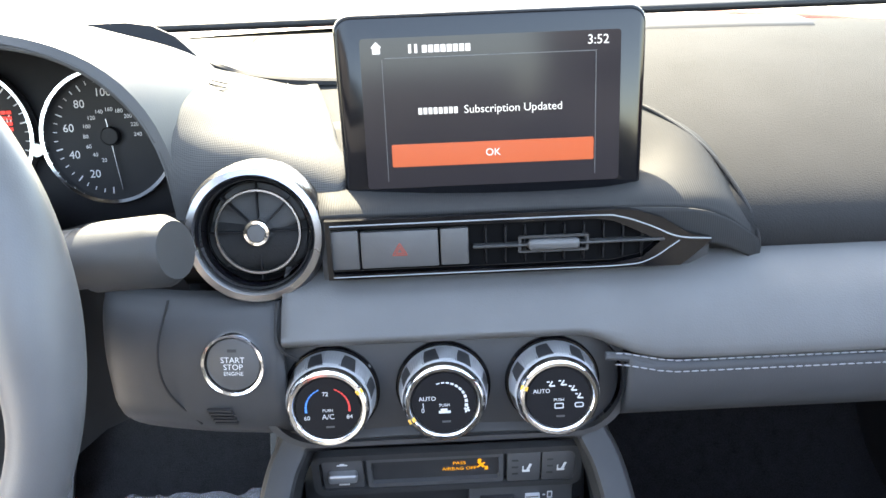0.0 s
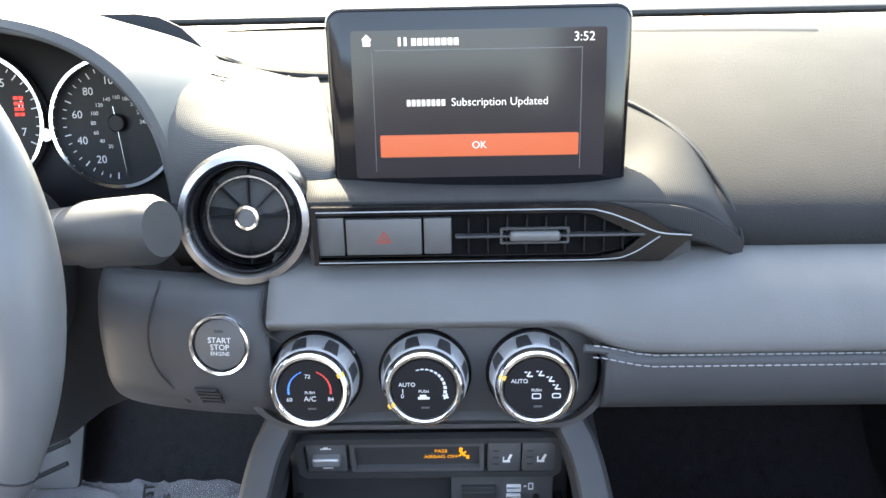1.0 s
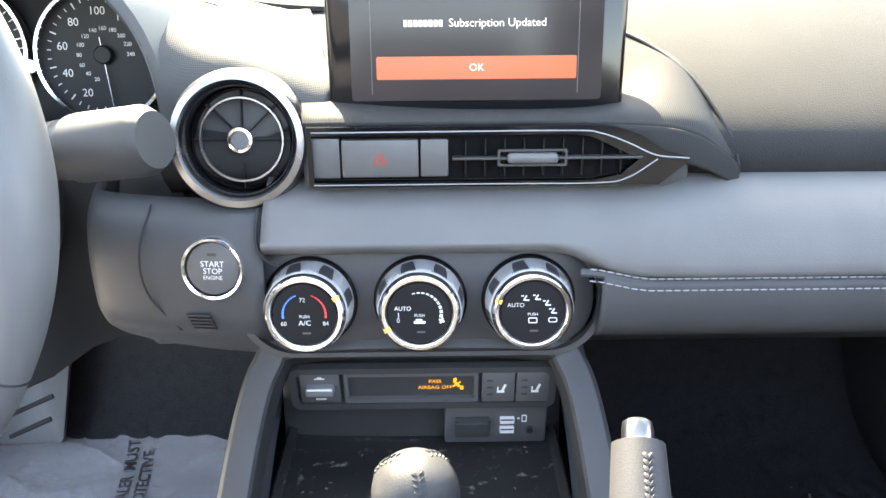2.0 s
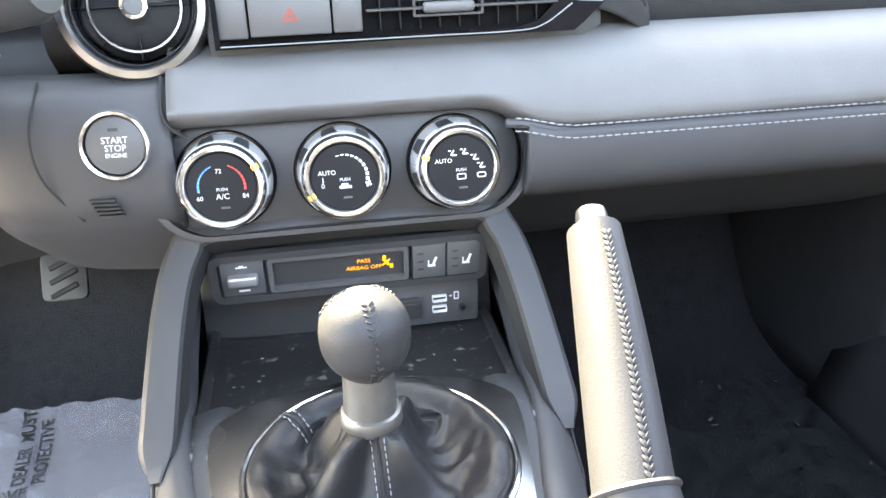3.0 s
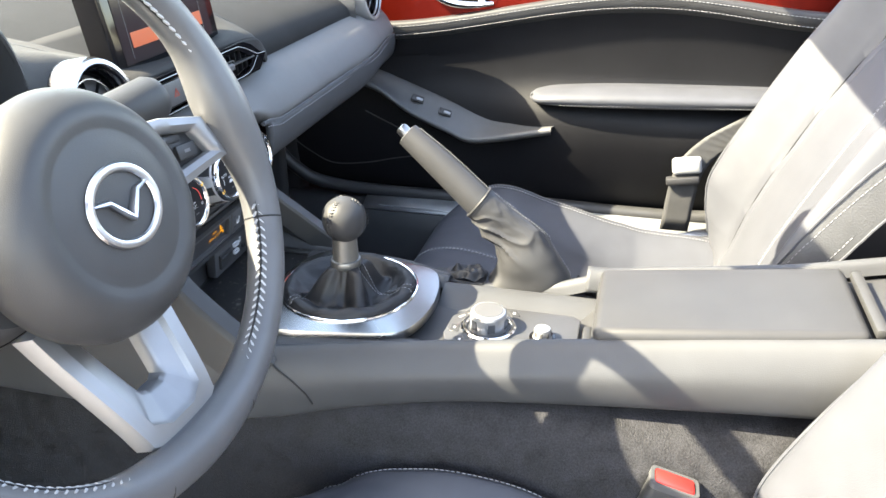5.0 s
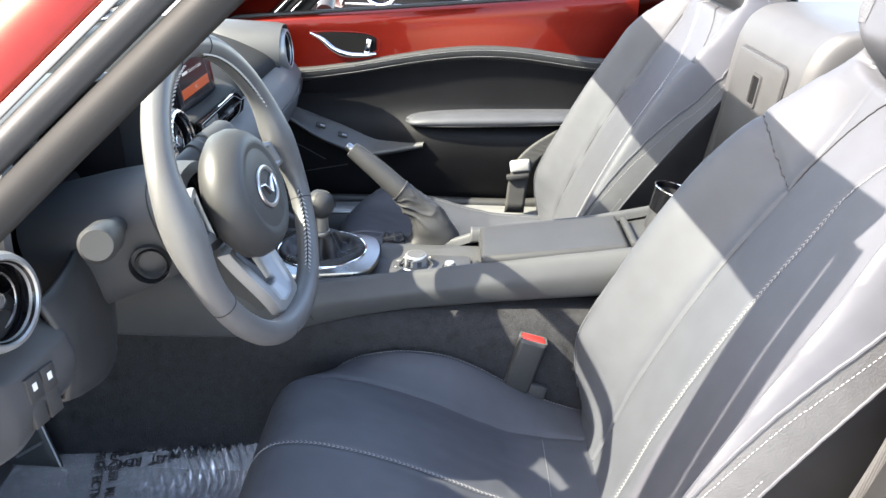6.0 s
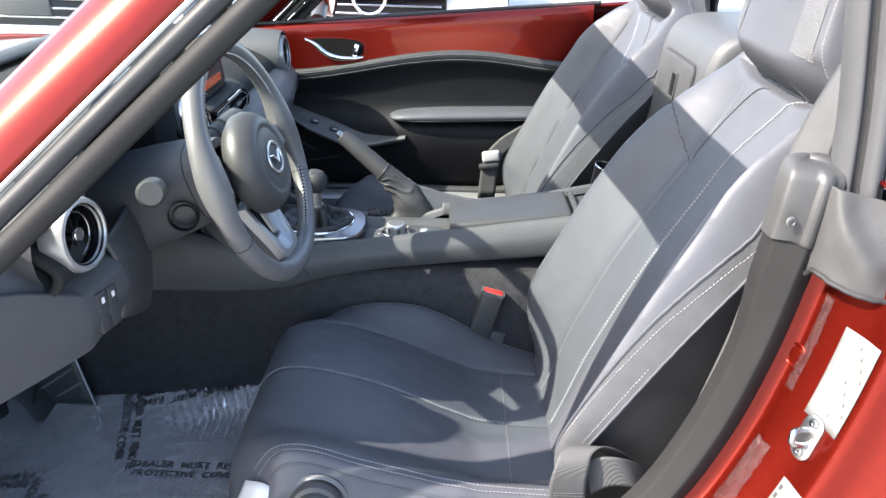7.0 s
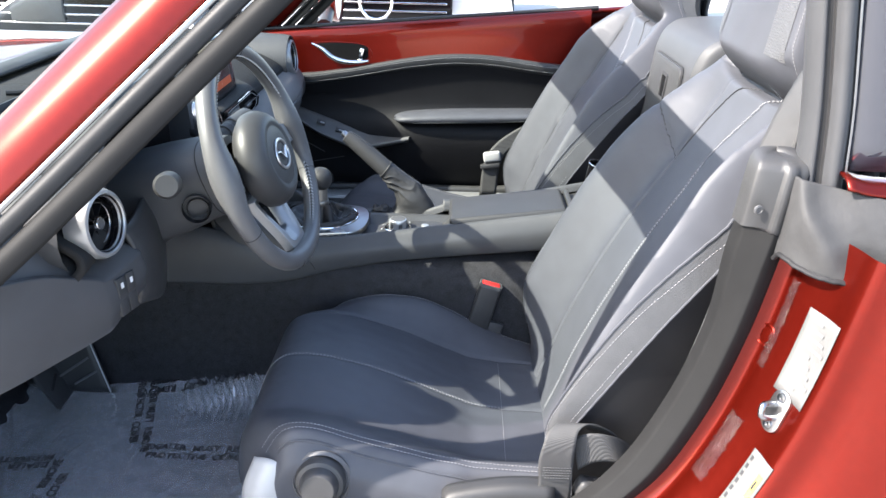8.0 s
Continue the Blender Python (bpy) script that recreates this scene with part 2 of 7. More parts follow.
def surf(rows, nu=24, nv=24):
    """A smooth sheet through rows of control points."""
    a = [spl(r, nu) for r in rows]
    cols = [spl([r[j] for r in a], nv) for j in range(nu + 1)]
    return grid([[cols[j][i] for j in range(nu + 1)] for i in range(nv + 1)])


def fgrid(f, u0, u1, v0, v1, nu, nv):
    return grid([[f(u0 + (u1 - u0) * i / nu, v0 + (v1 - v0) * j / nv) for i in range(nu + 1)] for j in range(nv + 1)])


def tube(path, r, n=8, closed=False, flat=1.0):
    """A round rod along a path; r a number or a list of radii."""
    P = [Vector(p) for p in path]
    m = len(P)
    rows, side = [], None
    for i, p in enumerate(P):
        d = (P[(i + 1) % m] - P[i - 1]) if closed else (P[min(i + 1, m - 1)] - P[max(i - 1, 0)])
        d = d.normalized() if d.length else Vector((0, 1, 0))
        if side is None:
            side = d.cross(Vector((0, 0, 1)))
            if side.length < 0.1:
                side = d.cross(Vector((1, 0, 0)))
        side = (side - d * side.dot(d)).normalized()
        up = side.cross(d)
        rr = r[i] if isinstance(r, (list, tuple)) else r
        rows.append([p + side * (rr * math.cos(2 * math.pi * k / n)) + up * (rr * flat * math.sin(2 * math.pi * k / n)) for k in range(n)])
    bm = grid(rows, closed_u=True, closed_v=closed)
    if not closed:
        bm.verts.ensure_lookup_table()
        bm.faces.new([bm.verts[k] for k in range(n)])
        bm.faces.new([bm.verts[(m - 1) * n + k] for k in range(n)])
    return bm


def lathe(profile, m, n=40, closed=False, caps=False):
    """A turned body: profile of (radius, height) along the local z."""
    rows = [[m @ Vector((r * math.cos(2 * math.pi * k / n), r * math.sin(2 * math.pi * k / n), h)) for k in range(n)] for r, h in profile]
    bm = grid(rows, closed_u=True, closed_v=closed)
    if caps and not closed:
        bm.verts.ensure_lookup_table()
        for i in (0, len(profile) - 1):
            if profile[i][0] > 1e-5:
                bm.faces.new([bm.verts[i * n + k] for k in range(n)])
    bmesh.ops.remove_doubles(bm, verts=bm.verts, dist=1e-6)
    return bm


def rbox(m, sx, sy, sz, bev=0.002, seg=2):
    bm = bmesh.new()
    bmesh.ops.create_cube(bm, size=1.0)
    bm.transform(Matrix.Diagonal((sx, sy, sz, 1)))
    if bev:
        bmesh.ops.bevel(bm, geom=list(bm.edges), offset=bev, segments=seg, affect="EDGES", profile=0.5)
    bm.transform(m)
    return bm


def prism(outline, h, m, bev=0.0, seg=2, z0=0.0):
    """A plate with a given outline, from local z0 to z0 + h, its upper edge rounded."""
    bm = bmesh.new()
    lo = [bm.verts.new((x, y, z0)) for x, y in outline]
    hi = [bm.verts.new((x, y, z0 + h)) for x, y in outline]
    k = len(outline)
    bm.faces.new(lo)
    top = bm.faces.new(hi)
    for i in range(k):
        bm.faces.new((lo[i], lo[(i + 1) % k], hi[(i + 1) % k], hi[i]))
    bmesh.ops.recalc_face_normals(bm, faces=bm.faces)
    if bev:
        bmesh.ops.bevel(bm, geom=list(top.edges), offset=bev, segments=seg, affect="EDGES", profile=0.5)
    bm.transform(m)
    return bm


def ringplate(outer, inner, h, m):
    """A flat frame between two outlines with the same number of points."""
    rows = [[m @ Vector((x, y, z)) for x, y in o] for o, z in ((outer, 0), (outer, h), (inner, h), (inner, 0))]
    return grid(rows, closed_u=True, closed_v=True)


def rrect(w, h, r, n=5):
    out = []
    for cx, cy, a0 in ((w / 2 - r, h / 2 - r, 0), (-w / 2 + r, h / 2 - r, 90), (-w / 2 + r, -h / 2 + r, 180), (w / 2 - r, -h / 2 + r, 270)):
        for k in range(n + 1):
            a = radians(a0 + 90 * k / n)
            out.append((cx + r * math.cos(a), cy + r * math.sin(a)))
    return out


def face(o, tilt=0.0, yaw=0.0):
    """A local frame on a wall that looks at the rear: x right, y up, z out of the wall; tilt: how far it looks up."""
    return pose(o[0], o[1], o[2], 90 - tilt, 0, yaw)


def words(body, size, m, align="CENTER", bold=0.0):
    cu = bpy.data.curves.new("words", "FONT")
    cu.body, cu.size, cu.align_x, cu.align_y, cu.offset, cu.resolution_u = body, size, align, "CENTER", bold, 3
    ob = bpy.data.objects.new("words", cu)
    scene.collection.objects.link(ob)
    me = bpy.data.meshes.new_from_object(ob.evaluated_get(bpy.context.evaluated_depsgraph_get()))
    bm = bmesh.new()
    bm.from_mesh(me)
    bm.transform(m)
    bpy.data.objects.remove(ob)
    bpy.data.curves.remove(cu)
    bpy.data.meshes.remove(me)
    return bm


def bar(m, x, y, w, h, z=0.0004):
    return rbox(m @ Matrix.Translation((x, y, z)), w, h, 0.0003, 0)


def stitches(path, step=0.006, length=0.004, r=0.0007, lift=(0, 0, 0), cross=0.0):
    """Short threads along a path, every one a small capsule; cross: half width of a herringbone of paired threads."""
    P = [Vector(p) + Vector(lift) for p in path]
    acc = 0.0
    out = bmesh.new()
    for a, b in zip(P, P[1:]):
        seg = (b - a).length
        if seg < 1e-6:
            continue
        d = (b - a) / seg
        side = d.cross(Vector((0, 0, 1)))
        side = side.normalized() if side.length > 0.25 else d.cross(Vector((1, 0, 0))).normalized()
        s = -acc
        while s + step <= seg:
            s += step
            c = a + d * s
            strands = [(c, d)] if not cross else [(c + side * (cross * 0.5 * q), (d * length * 0.75 - side * (cross * q)).normalized()) for q in (-1, 1)]
            for cc, dd in strands:
                e = dd.cross(Vector((0.3, 0.2, 0.9))).normalized()
                f = e.cross(dd)
                ends = []
                for q, w in ((-0.5, 0.45), (-0.25, 1), (0.25, 1), (0.5, 0.45)):
                    ends.append([out.verts.new(cc + dd * (length * q) + (e * math.cos(t) + f * math.sin(t)) * (r * w)) for t in (0, 1.57, 3.14, 4.71)])
                for u, v in zip(ends, ends[1:]):
                    for i in range(4):
                        out.faces.new((u[i], u[(i + 1) % 4], v[(i + 1) % 4], v[i]))
                out.faces.new(ends[0])
                out.faces.new(ends[-1])
        acc = seg - s
    return out


def smooth01(x, a, b):
    t = max(0.0, min(1.0, (x - a) / (b - a)))
    return t * t * (3 - 2 * t)

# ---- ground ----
# the plane also works as an added reflector for rear-facing cabin parts
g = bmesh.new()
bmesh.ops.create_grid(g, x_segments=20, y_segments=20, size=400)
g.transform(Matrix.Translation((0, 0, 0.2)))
tagged(part("ground", g, BOUNCEGROUND), "parking lot ground, paled to bounce light into the cabin", "ground", kind="structure")

# ---- car shell ----
shell = thing("car_body", (0, 0, 0.3), "red metallic paint roadster body round the open cabin", "car")


def body_side(sx):
    # sill and lower side
    rows = [[(sx * x, y, z) for x, z in ((0.690, 0.50), (0.692, 0.525), (0.700, 0.535), (0.715, 0.53), (0.73, 0.48), (0.74, 0.36), (0.70, 0.30))] for y in (-0.30, 0.2, 0.6, 0.95)]
    return surf(rows, 18, 8)


part("sill", body_side(-1), RED, shell)
part("sill", body_side(1), RED, shell)
for sx in (-1, 1):
    up_ = 0.038 if sx > 0 else 0.0
    sc_ = surf([[(sx * x, y, z) for x, z in ((0.555, 0.43), (0.575, 0.47 + up_ * 0.5), (0.60, 0.535 + up_), (0.63, 0.552 + up_), (0.660, 0.55 + up_), (0.694, 0.542 + up_), (0.694 if sx < 0 else 0.735, 0.538 + up_))] for y in (-0.28, 0.1, 0.5, 0.7)], 14, 10)
    part("sill_trim", sc_, PLASTIC, shell, "black plastic sill trim", thick=0.004)
    part("scuff_plate", surf([[(sx * x, y, z) for x, z in ((0.606, 0.5445 + up_), (0.622, 0.5555 + up_), (0.640, 0.5585 + up_), (0.652, 0.5575 + up_))] for y in (-0.2, 0.0, 0.2, 0.42 if sx < 0 else 0.50)], 8, 8), SILVER, shell, "brushed metal scuff plate", thick=0.002)
    for rx_ in (0.613, 0.631, 0.646):
        part("scuff_rib", tube([(sx * rx_, y, 0.5505 + up_ + 0.19 * (rx_ - 0.613)) for y in (-0.18, 0.1, 0.40 if sx < 0 else 0.47)], 0.0022, 6), SILVER, shell, "bright raised rib")
    part("kick_panel", surf([[(sx * x, y, z) for x, y in ((0.60, 0.64 if sx > 0 else 0.76), (0.585, 0.70 if sx > 0 else 0.82), (0.57, 0.80 if sx > 0 else 0.88), (0.56, 0.98))] for z in (0.43, 0.6, 0.8, 0.93)], 12, 10), PLASTIC, shell, "black kick panel", thick=0.006)
fl = surf([[(-0.62, y, z), (-0.3, y, z), (0, y, z), (0.3, y, z), (0.62, y, z)] for y, z in ((-0.6, 0.43), (-0.2, 0.43), (0.3, 0.43), (0.62, 0.43), (0.78, 0.432), (0.89, 0.50), (0.99, 0.70), (1.02, 0.98))], 12, 40)
tagged(part("floor", fl, CARPET, thick=0.01), "black loop carpet on the cabin floor", "floor", kind="structure")

# carpeted tunnel under the console
tn = surf([[(x, y, z) for x, z in ((-0.135, 0.42), (-0.118, 0.56), (-0.108, 0.68), (-0.07, 0.72), (0, 0.73), (0.07, 0.72), (0.108, 0.68), (0.118, 0.56), (0.135, 0.42))] for y in (-0.36, 0.0, 0.4, 0.75, 1.0)], 40, 12)
part("tunnel", tn, CARPET, shell, "black carpeted transmission tunnel")
# bulkhead behind the seats
bk = surf([[(-0.66, y, z), (-0.3, y, z), (0, y, z), (0.3, y, z), (0.66, y, z)] for y, z in ((-0.36, 0.43), (-0.40, 0.7), (-0.47, 0.95), (-0.50, 1.06), (-0.60, 1.09), (-0.75, 1.09))], 16, 20)
part("bulkhead", bk, PLASTIC, shell, "black plastic rear bulkhead", thick=0.01)
# cowl, bonnet and nose
cw = surf([[(-0.66, y, z - 0.03), (-0.35, y, z), (0, y, z + 0.01), (0.35, y, z), (0.66, y, z - 0.03)] for y, z in ((0.84, 1.03), (0.92, 1.02), (1.0, 1.0))], 16, 8)
part("cowl", cw, PLASTIC, shell, "black wiper cowl", thick=0.01)
bn = surf([[(-0.80, y, z - 0.14), (-0.66, y, z - 0.02), (-0.35, y, z), (0, y, z + 0.01), (0.35, y, z), (0.66, y, z - 0.02), (0.80, y, z - 0.14)] for y, z in ((0.98, 1.0), (1.3, 0.97), (1.7, 0.92), (2.0, 0.84), (2.15, 0.72))], 28, 20)
part("bonnet", bn, RED, shell, "red bonnet", thick=0.012)
for sx in (-1, 1):
    fd = surf([[(sx * 0.66, y, 0.98 - 0.10 * max(0, y - 1.2)), (sx * 0.80, y, 0.86), (sx * 0.85, y, 0.66), (sx * 0.84, y, 0.4)] for y in (0.86, 1.2, 1.7, 2.1)], 16, 10)
    part("fender", fd, RED, shell, thick=0.01)
    rq = surf([[(sx * 0.60, y, 0.99), (sx * 0.72, y, 0.995), (sx * 0.80, y, 0.95), (sx * 0.84, y, 0.8), (sx * 0.85, y, 0.5)] for y in (-0.42, -0.7, -1.1, -1.4)], 16, 8)
    part("rear_quarter", rq, RED, shell, thick=0.012)
    rd = surf([[(sx * 0.40, y, 1.08), (sx * 0.60, y, 1.0), (sx * 0.62, y, 0.99)] for y in (-0.62, -0.9, -1.4)], 10, 8)
    part("rear_deck_side", rd, RED, shell, thick=0.01)

rl = surf([[(-0.62, y, z - 0.03), (-0.45, y, z), (0, y, z + 0.02), (0.45, y, z), (0.62, y, z - 0.03)] for y, z in ((-0.60, 1.07), (-0.75, 1.085), (-1.0, 1.06), (-1.3, 1.02), (-1.55, 0.98), (-1.62, 0.80), (-1.60, 0.5))], 20, 30)
part("boot_lid", rl, RED, shell, "red boot lid", thick=0.012)
part("nose", surf([[(x, y, z) for y, z in ((2.13, 0.76), (2.22, 0.62), (2.22, 0.45), (2.15, 0.36))] for x in (-0.82, -0.4, 0, 0.4, 0.82)], 10, 12), RED, shell, "red nose", thick=0.01)

part("hinge_cover", rbox(pose(0.675, 0.70, 0.70), 0.05, 0.12, 0.50, 0.01, 2), PLASTIC, shell, "black hinge cover")

# ---- windscreen and pillars ----
PT = [(-0.745, 0.70, 0.86), (-0.70, 0.505, 1.031), (-0.645, 0.36, 1.168), (-0.595, 0.23, 1.290), (-0.556, 0.12, 1.388)]


def pillar_strip(sx, w0, w1, push0, push1, bulge=0.0, n=10):
    """A band along the pillar: w runs from the outer (glass) edge to the inner edge, push lifts it off."""
    path = spl(PT, 24)
    rows = []
    for i, p in enumerate(path):
        d = (path[min(i + 1, 24)] - path[max(i - 1, 0)]).normalized()
        out = Vector((-0.80, 0.12, 0.58))
        out = (out - d * out.dot(d)).normalized()
        wide = d.cross(out).normalized()
        if wide.z < 0:
            wide = -wide
        row = []
        for k in range(n + 1):
            t = k / n
            q = p + wide * (w0 + (w1 - w0) * t) + out * (push0 + (push1 - push0) * t + bulge * math.sin(math.pi * t))
            row.append((q.x * -sx, q.y, q.z))
        rows.append(row)
    return grid(rows)


wf = thing("windscreen_frame", (0, 0.3, 1.0), "red windscreen frame with black seals and grey inner trim", "windscreen")
for sx in (-1, 1):
    part("pillar_skin", pillar_strip(sx, 0.080, 0.0, -0.004, 0.0, 0.012), RED, wf, "red painted pillar", thick=0.004)
    part("pillar_bead", pillar_strip(sx, 0.0, -0.008, 0.003, 0.003, 0.003), SATIN, wf, "thin bright bead", thick=0.003)
    part("pillar_seal", pillar_strip(sx, -0.008, -0.030, 0.0, -0.004, 0.007), RUBBER, wf, "black rubber seal", thick=0.006)
    part("pillar_trim", pillar_strip(sx, -0.031, -0.057, -0.005, -0.012, 0.006), SILLTRIM, wf, "dark grey inner trim", thick=0.005)
hd = surf([[(x, y + dy, z + dz) for dy, dz in ((0.115, -0.030), (0.085, -0.002), (0.04, 0.022), (0.0, 0.026), (-0.05, 0.014), (-0.06, -0.004), (-0.02, -0.016), (0.05, -0.020), (0.085, -0.028), (0.115, -0.037))] for x, y, z in ((-0.556, 0.110, 1.375), (-0.3, 0.135, 1.396), (0, 0.140, 1.402), (0.3, 0.135, 1.396), (0.556, 0.110, 1.375))], 24, 20)
part("header", hd, TRIM, wf, "dark header rail")
wg = surf([[(-x0, y, z), (-x0 * 0.75, y + 0.045, z + 0.008), (-x0 * 0.4, y + 0.075, z + 0.014), (0, y + 0.085, z + 0.018), (x0 * 0.4, y + 0.075, z + 0.014), (x0 * 0.75, y + 0.045, z + 0.008), (x0, y, z)] for x0, y, z in ((0.68, 0.82, 1.02), (0.63, 0.58, 1.17), (0.58, 0.36, 1.31), (0.535, 0.15, 1.42))], 20, 16)
part("windscreen_glass", wg, GLASS, wf, "clear windscreen glass")

im = thing("rear_view_mirror", (0.0, 0.36, 1.28), "black rear-view mirror hung from the windscreen", "mirror")
IMM = face((0.0, 0.345, 1.262), -6, 4)
part("housing", prism(rrect(0.245, 0.068, 0.030, 8), 0.030, IMM, 0.006, 3, z0=-0.030), PLASTIC, im)
part("mirror_glass", prism(rrect(0.232, 0.056, 0.025, 8), 0.001, IMM), CHROME, im, "mirror glass")
part("stem", tube([(0.0, 0.37, 1.275), (0.0, 0.385, 1.305), (0.0, 0.375, 1.335)], 0.011, 10), PLASTIC, im, "black mirror stem")

# ---- dashboard ----
dash = thing("dashboard", (0, 0.6, 0.8), "black grained dashboard with white double stitching", "dashboard")
PADP = ((0.475, 0.935), (0.462, 0.952), (0.466, 0.972), (0.498, 0.992), (0.56, 1.014), (0.65, 1.034), (0.75, 1.045), (0.84, 1.035))


def pad_piece(xs, first=0):
    return surf([[(x, y, z - 0.02 * (abs(x) / 0.62) ** 3) for y, z in PADP[first:]] for x in xs], 40, 36)


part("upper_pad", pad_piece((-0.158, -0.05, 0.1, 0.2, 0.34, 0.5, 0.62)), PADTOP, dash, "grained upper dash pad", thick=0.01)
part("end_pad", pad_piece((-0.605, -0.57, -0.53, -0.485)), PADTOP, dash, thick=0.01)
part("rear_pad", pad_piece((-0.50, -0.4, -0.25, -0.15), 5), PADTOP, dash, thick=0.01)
# crease line by the windscreen
part("screen_edge", surf([[(x, 0.80, 1.052), (x, 0.82, 1.056), (x, 0.86, 1.05)] for x in (-0.62, -0.3, 0, 0.3, 0.62)], 6, 20), RUBBER, dash, "dark demister edge", thick=0.006)

# pad has no sunken slot here; a dark strip on top paints its shade
part("demister_shade_strip", surf([[(x, y, z - 0.02 * (abs(x) / 0.62) ** 3) for y, z in ((0.725, 1.0440), (0.731, 1.0465), (0.75, 1.0480), (0.78, 1.0470), (0.81, 1.0430), (0.818, 1.0400))] for x in (0.110, 0.20, 0.28, 0.345)], 12, 12), RUBBER, dash, "dark strip laid on as shade of a sunken demister slot")


def bolster_lip(x):
    return 0.9105 - 0.0155 * smooth01(x, 0.080, 0.135)


rows = []
for x in (-0.092, -0.05, 0.0, 0.06, 0.09, 0.12, 0.16, 0.3, 0.45, 0.58, 0.625):
    zl = bolster_lip(x)
    b = 0.020 * smooth01(x, 0.45, 0.63)
    out = 0.006 * smooth01(x, 0.08, 0.14)
    rows.append([(x, y + b, z) for y, z in ((0.440, zl - 0.004), (0.430 - out, zl), (0.421 - out, zl + 0.008), (0.4245, 0.924), (0.438, 0.938), (0.460, 0.948), (0.485, 0.950))])
part("knee_bolster", surf(rows, 24, 60), DASHSKIN, dash, "leather-grained padded roll", thick=0.006)
# lower dash and glove box on the passenger side
rows = []
for x in (0.112, 0.14, 0.3, 0.45, 0.57, 0.635):
    b = 0.02 * smooth01(x, 0.45, 0.63)
    rows.append([(x, y + b, z) for y, z in ((0.424, 0.896 + 0.006 * (1 - smooth01(x, 0.098, 0.142))), (0.4235, 0.880), (0.429, 0.864), (0.446, 0.852), (0.480, 0.842), (0.54, 0.80), (0.62, 0.745), (0.75, 0.72))])
part("glovebox_panel", surf(rows, 24, 24), GRAIN, dash, "dark lower dash panel", thick=0.008)
for zz in (0.0, -0.0078):
    line = [(x, 0.4155 + 0.02 * smooth01(x, 0.45, 0.63) - 0.0003, 0.8985 + zz + 0.0075 * (1 - smooth01(x, 0.098, 0.142))) for x in [0.100 + 0.01 * k for k in range(53)]]
    part("stitching", stitches(line, 0.0052, 0.0042, 0.00048), THREAD, dash, "white thread")
part("seam_roll", tube([(x, 0.4185 + 0.02 * smooth01(x, 0.45, 0.63), 0.8946 + 0.0075 * (1 - smooth01(x, 0.098, 0.142))) for x in [0.098 + 0.01 * k for k in range(54)]], 0.0026, 8), GRAIN, dash)

# driver's side lower dash with the start button
rows = []
for x, dy in ((-0.214, 0.070), (-0.211, 0.026), (-0.200, 0.006), (-0.16, -0.005), (-0.125, -0.010), (-0.093, -0.013)):
    rows.append([(x, y + dy, z) for y, z in ((0.66, 0.742), (0.58, 0.757), (0.50, 0.808), (0.452, 0.843), (0.437, 0.862), (0.435, 0.88), (0.437, 0.905), (0.447, 0.928), (0.465, 0.938))])
part("driver_lower_panel", surf(rows, 24, 20), GRAIN, dash, thick=0.006)
# knee panel under the column
rows = [[(x, y0 + 0.010, 0.945), (x, y0 - 0.004, 0.91), (x, y0 - 0.006, (0.91 + zb) / 2), (x, y0, zb + 0.008), (x, y0 + 0.012, zb), (x, y0 + 0.12, zb - 0.012), (x, y0 + 0.26, zb - 0.02)] for x, y0, zb in ((-0.505, 0.452, 0.842), (-0.48, 0.450, 0.832), (-0.40, 0.465, 0.80), (-0.30, 0.500, 0.776), (-0.25, 0.555, 0.785), (-0.105, 0.580, 0.790))]
part("knee_panel", surf(rows, 20, 20), PLASTIC, dash, "black plastic knee panel", thick=0.006)
# outboard pod on the driver's side and the passenger's side
for sx in (-1, 1):
    rows = []
    for y, s in ((0.458, 0.86), (0.452, 0.95), (0.47, 1.0), (0.56, 1.05), (0.66, 1.08)):
        rows.append([(sx * (0.553 + 0.064 * s * math.cos(a)), y + (0.032 if sx < 0 else 0.0), 0.966 + 0.060 * s * math.sin(a)) for a in [radians(20 * k) for k in range(18)]])
    part("vent_pod", grid(rows, closed_u=True), GRAIN, dash, "grained vent pod", thick=0.004)
OUTC = ((-0.755, 0.575, 0.955, 0.826), (-0.70, 0.530, 0.950, 0.827), (-0.64, 0.494, 0.938, 0.831), (-0.588, 0.462, 0.912, 0.836), (-0.572, 0.4535, 0.904, 0.840), (-0.545, 0.4465, 0.906, 0.852), (-0.512, 0.4375, 0.911, 0.862), (-0.498, 0.440, 0.912, 0.862), (-0.488, 0.458, 0.912, 0.858), (-0.482, 0.52, 0.91, 0.85))
rows = [[(x, y + 0.05, zt + 0.030 + 0.055 * smooth01(-x, 0.56, 0.62)), (x, y + 0.016, zt + 0.012), (x, y + 0.003, zt + 0.003), (x, y, zt - 0.005), (x, y - 0.004, (zt + zb) / 2), (x, y + 0.001, zb + 0.006), (x, y + 0.006, zb), (x, y + 0.05, zb - 0.002), (x, y + 0.22, zb - 0.02)] for x, y, zt, zb in OUTC]
part("outboard_lower_panel", surf(rows, 40, 45), GRAIN, dash, thick=0.006)

# ---- HVAC panel ----
HV = face((0.0, 0.437, 0.875), 10)


def pill(x0, x1, h, r):
    w = x1 - x0
    return [(x + (x0 + x1) / 2, y) for x, y in rrect(w, h, r, 8)]


hv = thing("climate_panel", (0, 0.44, 0.875), "black climate panel with three chrome-ringed rotary dials", "climate control")
part("panel", prism(pill(-0.108, 0.112, 0.066, 0.030), 0.012, HV, 0.004, z0=-0.012), PANELGREY, hv)
part("hood", ringplate(pill(-0.1135, 0.1175, 0.072, 0.034), pill(-0.109, 0.113, 0.066, 0.031), 0.006, HV), PANELGREY, hv, "dark surround")

